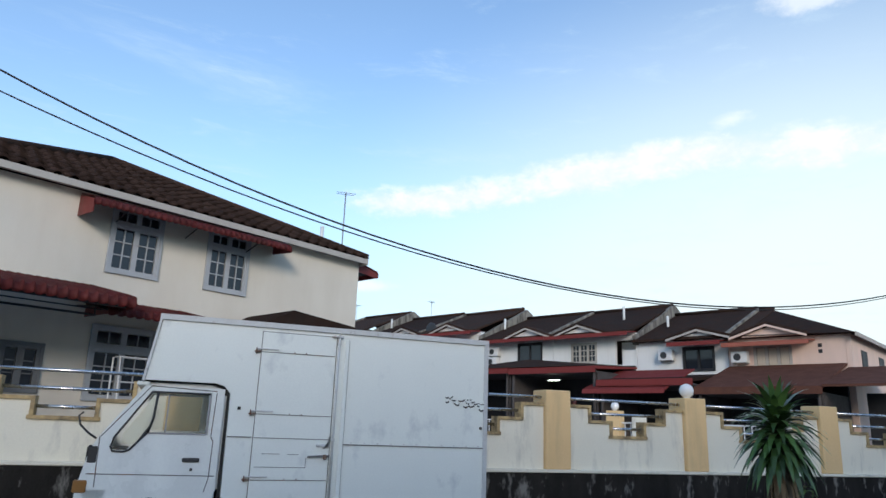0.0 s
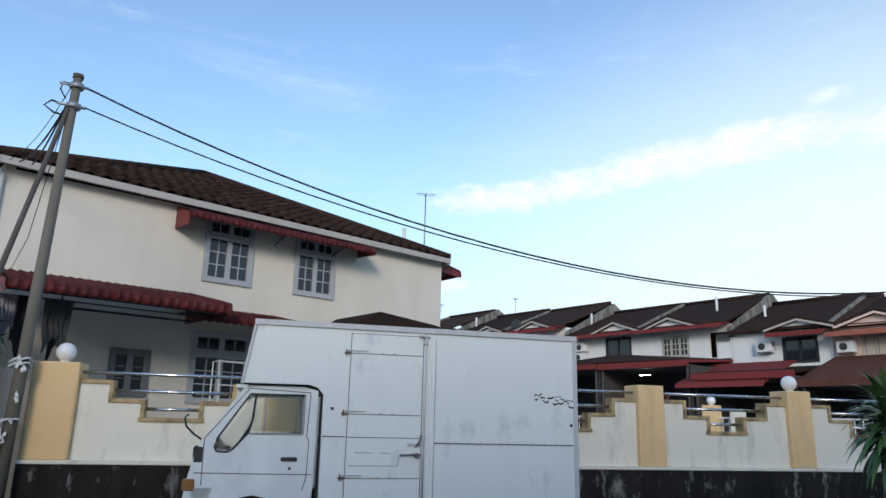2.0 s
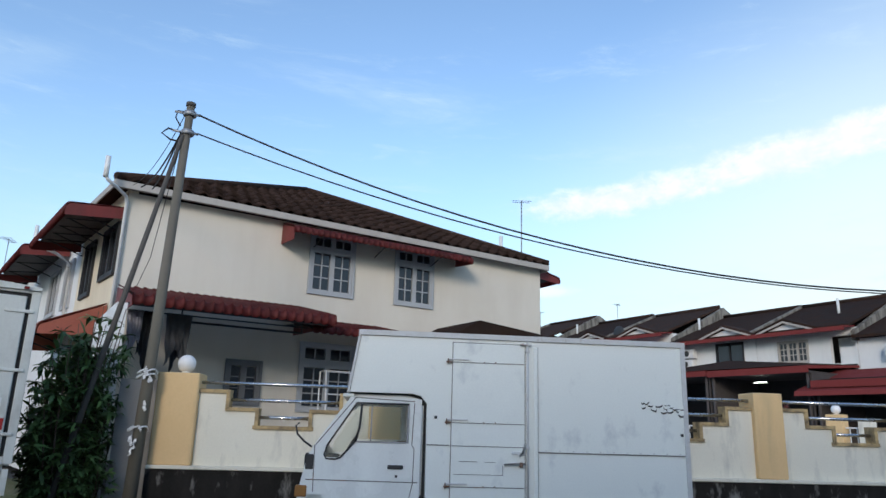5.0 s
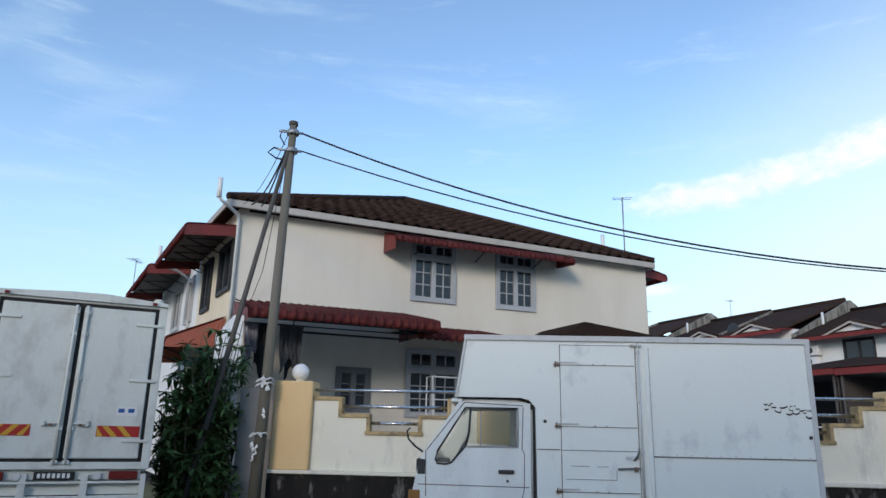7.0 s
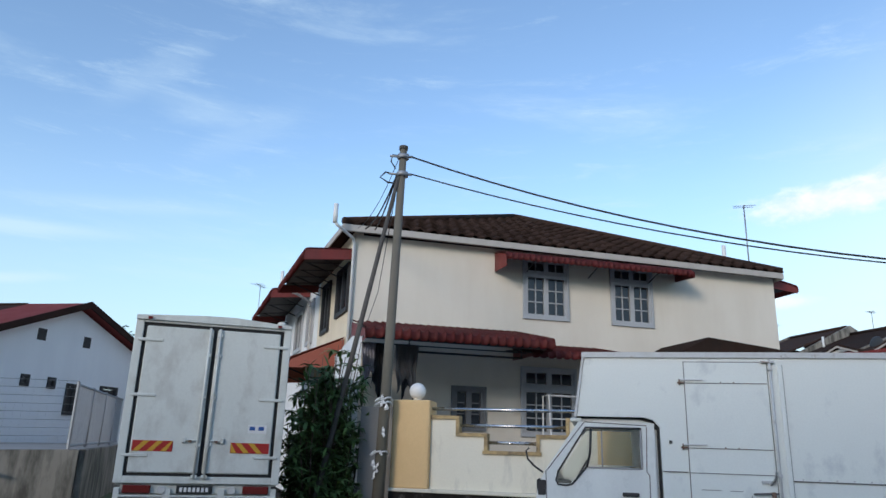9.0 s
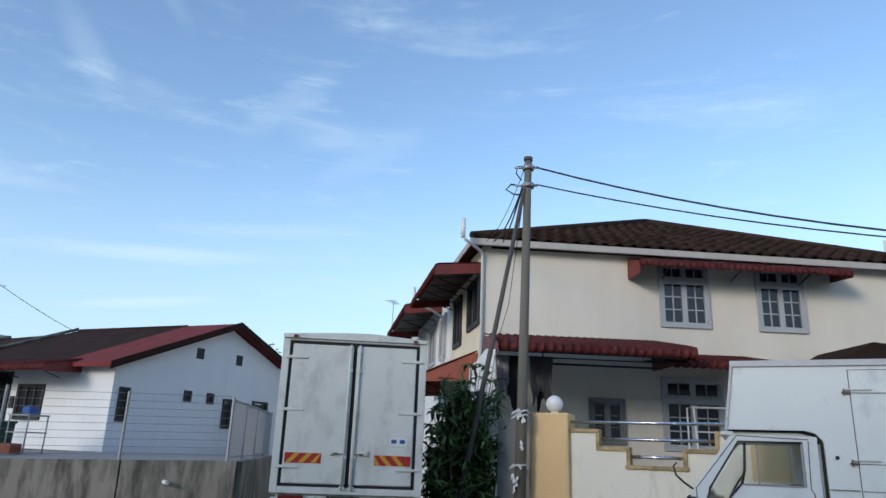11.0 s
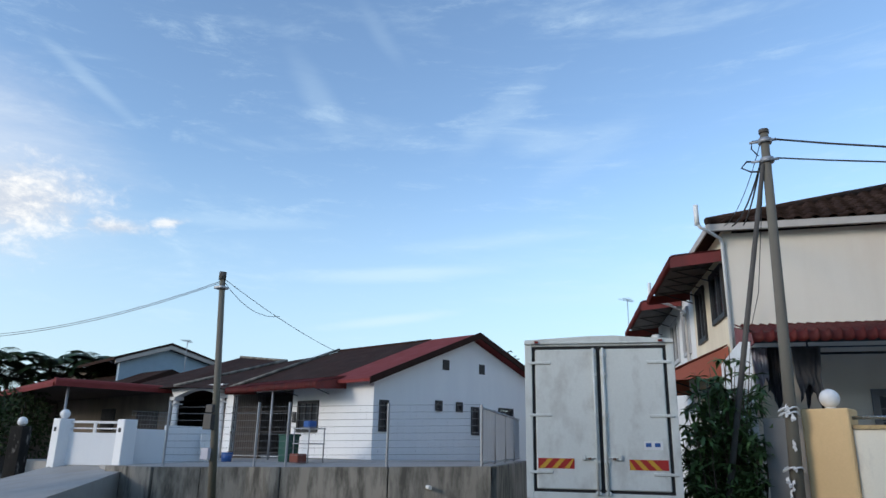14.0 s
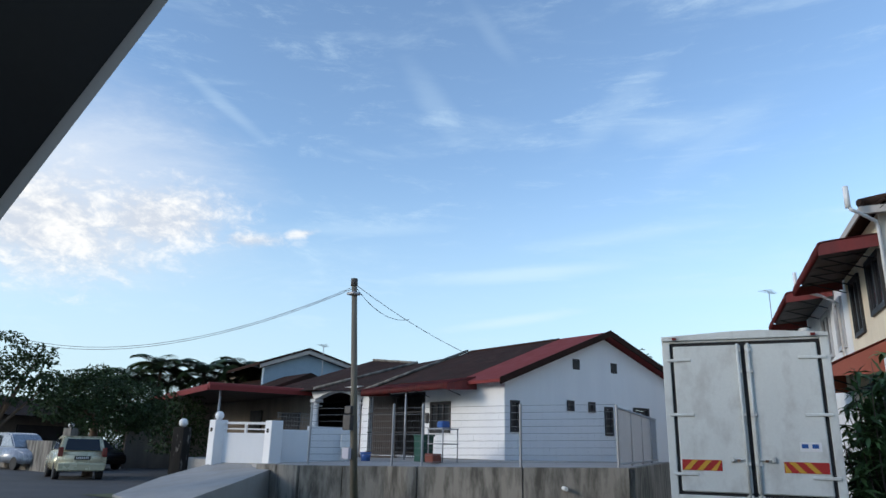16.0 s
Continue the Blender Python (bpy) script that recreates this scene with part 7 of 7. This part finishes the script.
for k, (x, y, hgt) in enumerate(((-18.6, -31.0, 5.0), (-20.3, -30.0, 4.9), (-21.7, -29.0, 5.2), (-22.6, -28.6, 4.6), (-17.6, -31.6, 4.4), (-19.4, -31.5, 4.3), (-21.0, -30.4, 4.4), (-16.6, -31.9, 4.2))):
    palm(pose(x * 1.27, y * 1.27, 0.2), "feathery palm behind the carport roof", 1.1 + (hgt - 1.32) * 1.27, 20, 2.0, 40 + k)

crown_tree(COTTAGE @ pose(-6.6, 24.5, 0.27), "dark bushy tree below the palms", 1.6, 0.16, [((0, 0, 2.6), 1.5, 0.8), ((2.0, 0.2, 2.4), 1.3, 0.8), ((-2.0, 0, 2.4), 1.3, 0.8), ((0.9, 0.5, 1.5), 1.2, 0.8), ((-1.0, 0.5, 1.5), 1.2, 0.8)], 240, 0.18, 36)

crown_tree(pose(-19.7, -30.6, 0.27), "dark bushy tree beside the carport", 1.3, 0.15, [((0, 0, 2.4), 1.3, 0.85), ((0.9, 0.5, 1.7), 1.0, 0.85), ((-0.9, -0.3, 1.7), 1.0, 0.85), ((0.2, 0.2, 3.2), 0.9, 0.8)], 260, 0.17, 37)

for k, (x, y, r) in enumerate(((-24.5, -50.0, 2.4), (-29.0, -48.0, 2.0), (-20.5, -58.0, 2.6))):
    crown_tree(pose(x, y, 0.2), "dark tree at the far end of the street", 1.6, 0.2, [((0, 0, 2.6), r, 0.7), ((1.6, 0.4, 1.9), r * 0.8, 0.7), ((-1.6, 0.2, 1.9), r * 0.8, 0.7)], 90, 0.24, 50 + k)


def hanging_cloth(m, w, h, mat, label, seed, folds=5):
    rnd = random.Random(seed)
    bm = bmesh.new()
    nx, nz = 18, 14
    grid = []
    for i in range(nx + 1):
        col = []
        for j in range(nz + 1):
            u, v = i / nx, j / nz
            pinch = 1 - 0.25 * v
            y = 0.03 * math.sin(u * folds * math.tau + seed) * (0.4 + v) + 0.05 * noise.noise((u * 4, v * 3, seed))
            col.append(bm.verts.new(((u - 0.5) * w * pinch + 0.04 * noise.noise((seed, v * 3, 7)), y, -v * h * (0.84 + 0.16 * math.sin(u * 6 + 2 * seed)))))
        grid.append(col)
    for i in range(nx):
        for j in range(nz):
            bm.faces.new((grid[i][j], grid[i + 1][j], grid[i + 1][j + 1], grid[i][j + 1])).smooth = True
    bmesh.ops.solidify(bm, geom=bm.faces[:], thickness=0.006)
    ob = part("laundry", bm, mat)
    ob.matrix_basis = m
    tagged(ob, label, "laundry", "washing under the porch awning")


hanging_cloth(HOUSE @ pose(0.93, -1.52, 3.41), 0.44, 0.92, GREY_CLOTH, "mid-grey garment hung under the porch awning", 1)
hanging_cloth(HOUSE @ pose(0.98, -1.44, 3.40), 0.32, 1.06, DARK_CLOTH, "black cloth hung behind the grey garment", 4)
hanging_cloth(HOUSE @ pose(0.42, -1.44, 3.40), 0.30, 1.02, DARK_CLOTH, "black cloth hung beside the pole", 2)
hanging_cloth(HOUSE @ pose(0.22, -1.52, 3.40), 0.26, 0.74, PALE_CLOTH, "pale lilac cloth hung at the porch corner", 3)
ln = thing("washing_line", HOUSE, "thin line under the porch awning that carries the washing", "line")
for y in (-1.52, -1.44):
    pipe("line", CABLE, ln, [(-0.1, y, 3.40), (3.3, y, 3.40)], 0.006, 5)
pf = thing("awning_support", HOUSE, "dark steel frame that carries the porch awning", "frame")
pipe("beam", DARK_FRAME_AND_SHADE, pf, [(0, -2.2, 3.40), (3.4, -2.2, 3.40)], 0.025, 8)
pipe("beam", DARK_FRAME_AND_SHADE, pf, [(1.0, -1.2, 3.33), (3.3, -1.2, 3.33)], 0.02, 8)
for x in (0.02, 3.38):
    pipe("rafter", DARK_FRAME_AND_SHADE, pf, [(x, -0.02, 3.62), (x, -2.2, 3.40)], 0.022, 6)
for x in (1.02, 3.28):
    pipe("hanger", DARK_FRAME_AND_SHADE, pf, [(x, -1.2, 3.33), (x, -1.2, 3.72)], 0.014, 6)
pw = thing("porch_wall", HOUSE, "pale low side wall of the porch", "wall", kind="structure")
boxes("panel", WHITE_WALL, pw, (-0.25, -0.1, -2.9, -0.05, 0.5, 3.3))
dr = thing("drying_rack", HOUSE @ pose(4.3, -1.2, 0.9), "white folding drying rack on the porch", "rack")
for x in (-0.45, 0.45):
    pipe("frame", WHITE_FRAME, dr, [(x, -0.2, 0), (x, 0.0, 1.75)], 0.016, 6)
    pipe("frame", WHITE_FRAME, dr, [(x, 0.3, 0), (x, 0.3, 1.75)], 0.016, 6)
for k in range(6):
    pipe("rod", WHITE_FRAME, dr, [(-0.45, 0.05 * k, 1.75), (0.45, 0.05 * k, 1.75)], 0.009, 5)
pipe("rod", WHITE_FRAME, dr, [(-0.45, 0.0, 1.3), (0.45, 0.0, 1.3)], 0.012, 5)


# ---- closes the place behind the camera: plain unseen row across the road, added to block low light ----
opp = thing("opposite_row", pose(0, 0, 0), "plain unseen cream row added across the road to block low sun and sky", "house row", kind="structure")
boxes("wall", PLASTER, opp, (7.5, 14.0, -16.0, 30.0, -0.1, 6.0))
bm = bmesh.new()
prism(bm, [(6.9, 6.0), (14.6, 6.0), (10.7, 7.7)], "y", -16.5, 30.5)
part("roof", bm, ROOF_TILE, opp)


# ---- pieces of the large surfaces ----
roof_pieces(house_roof, ROOF_APEX, ROOF_A, ROOF_B)
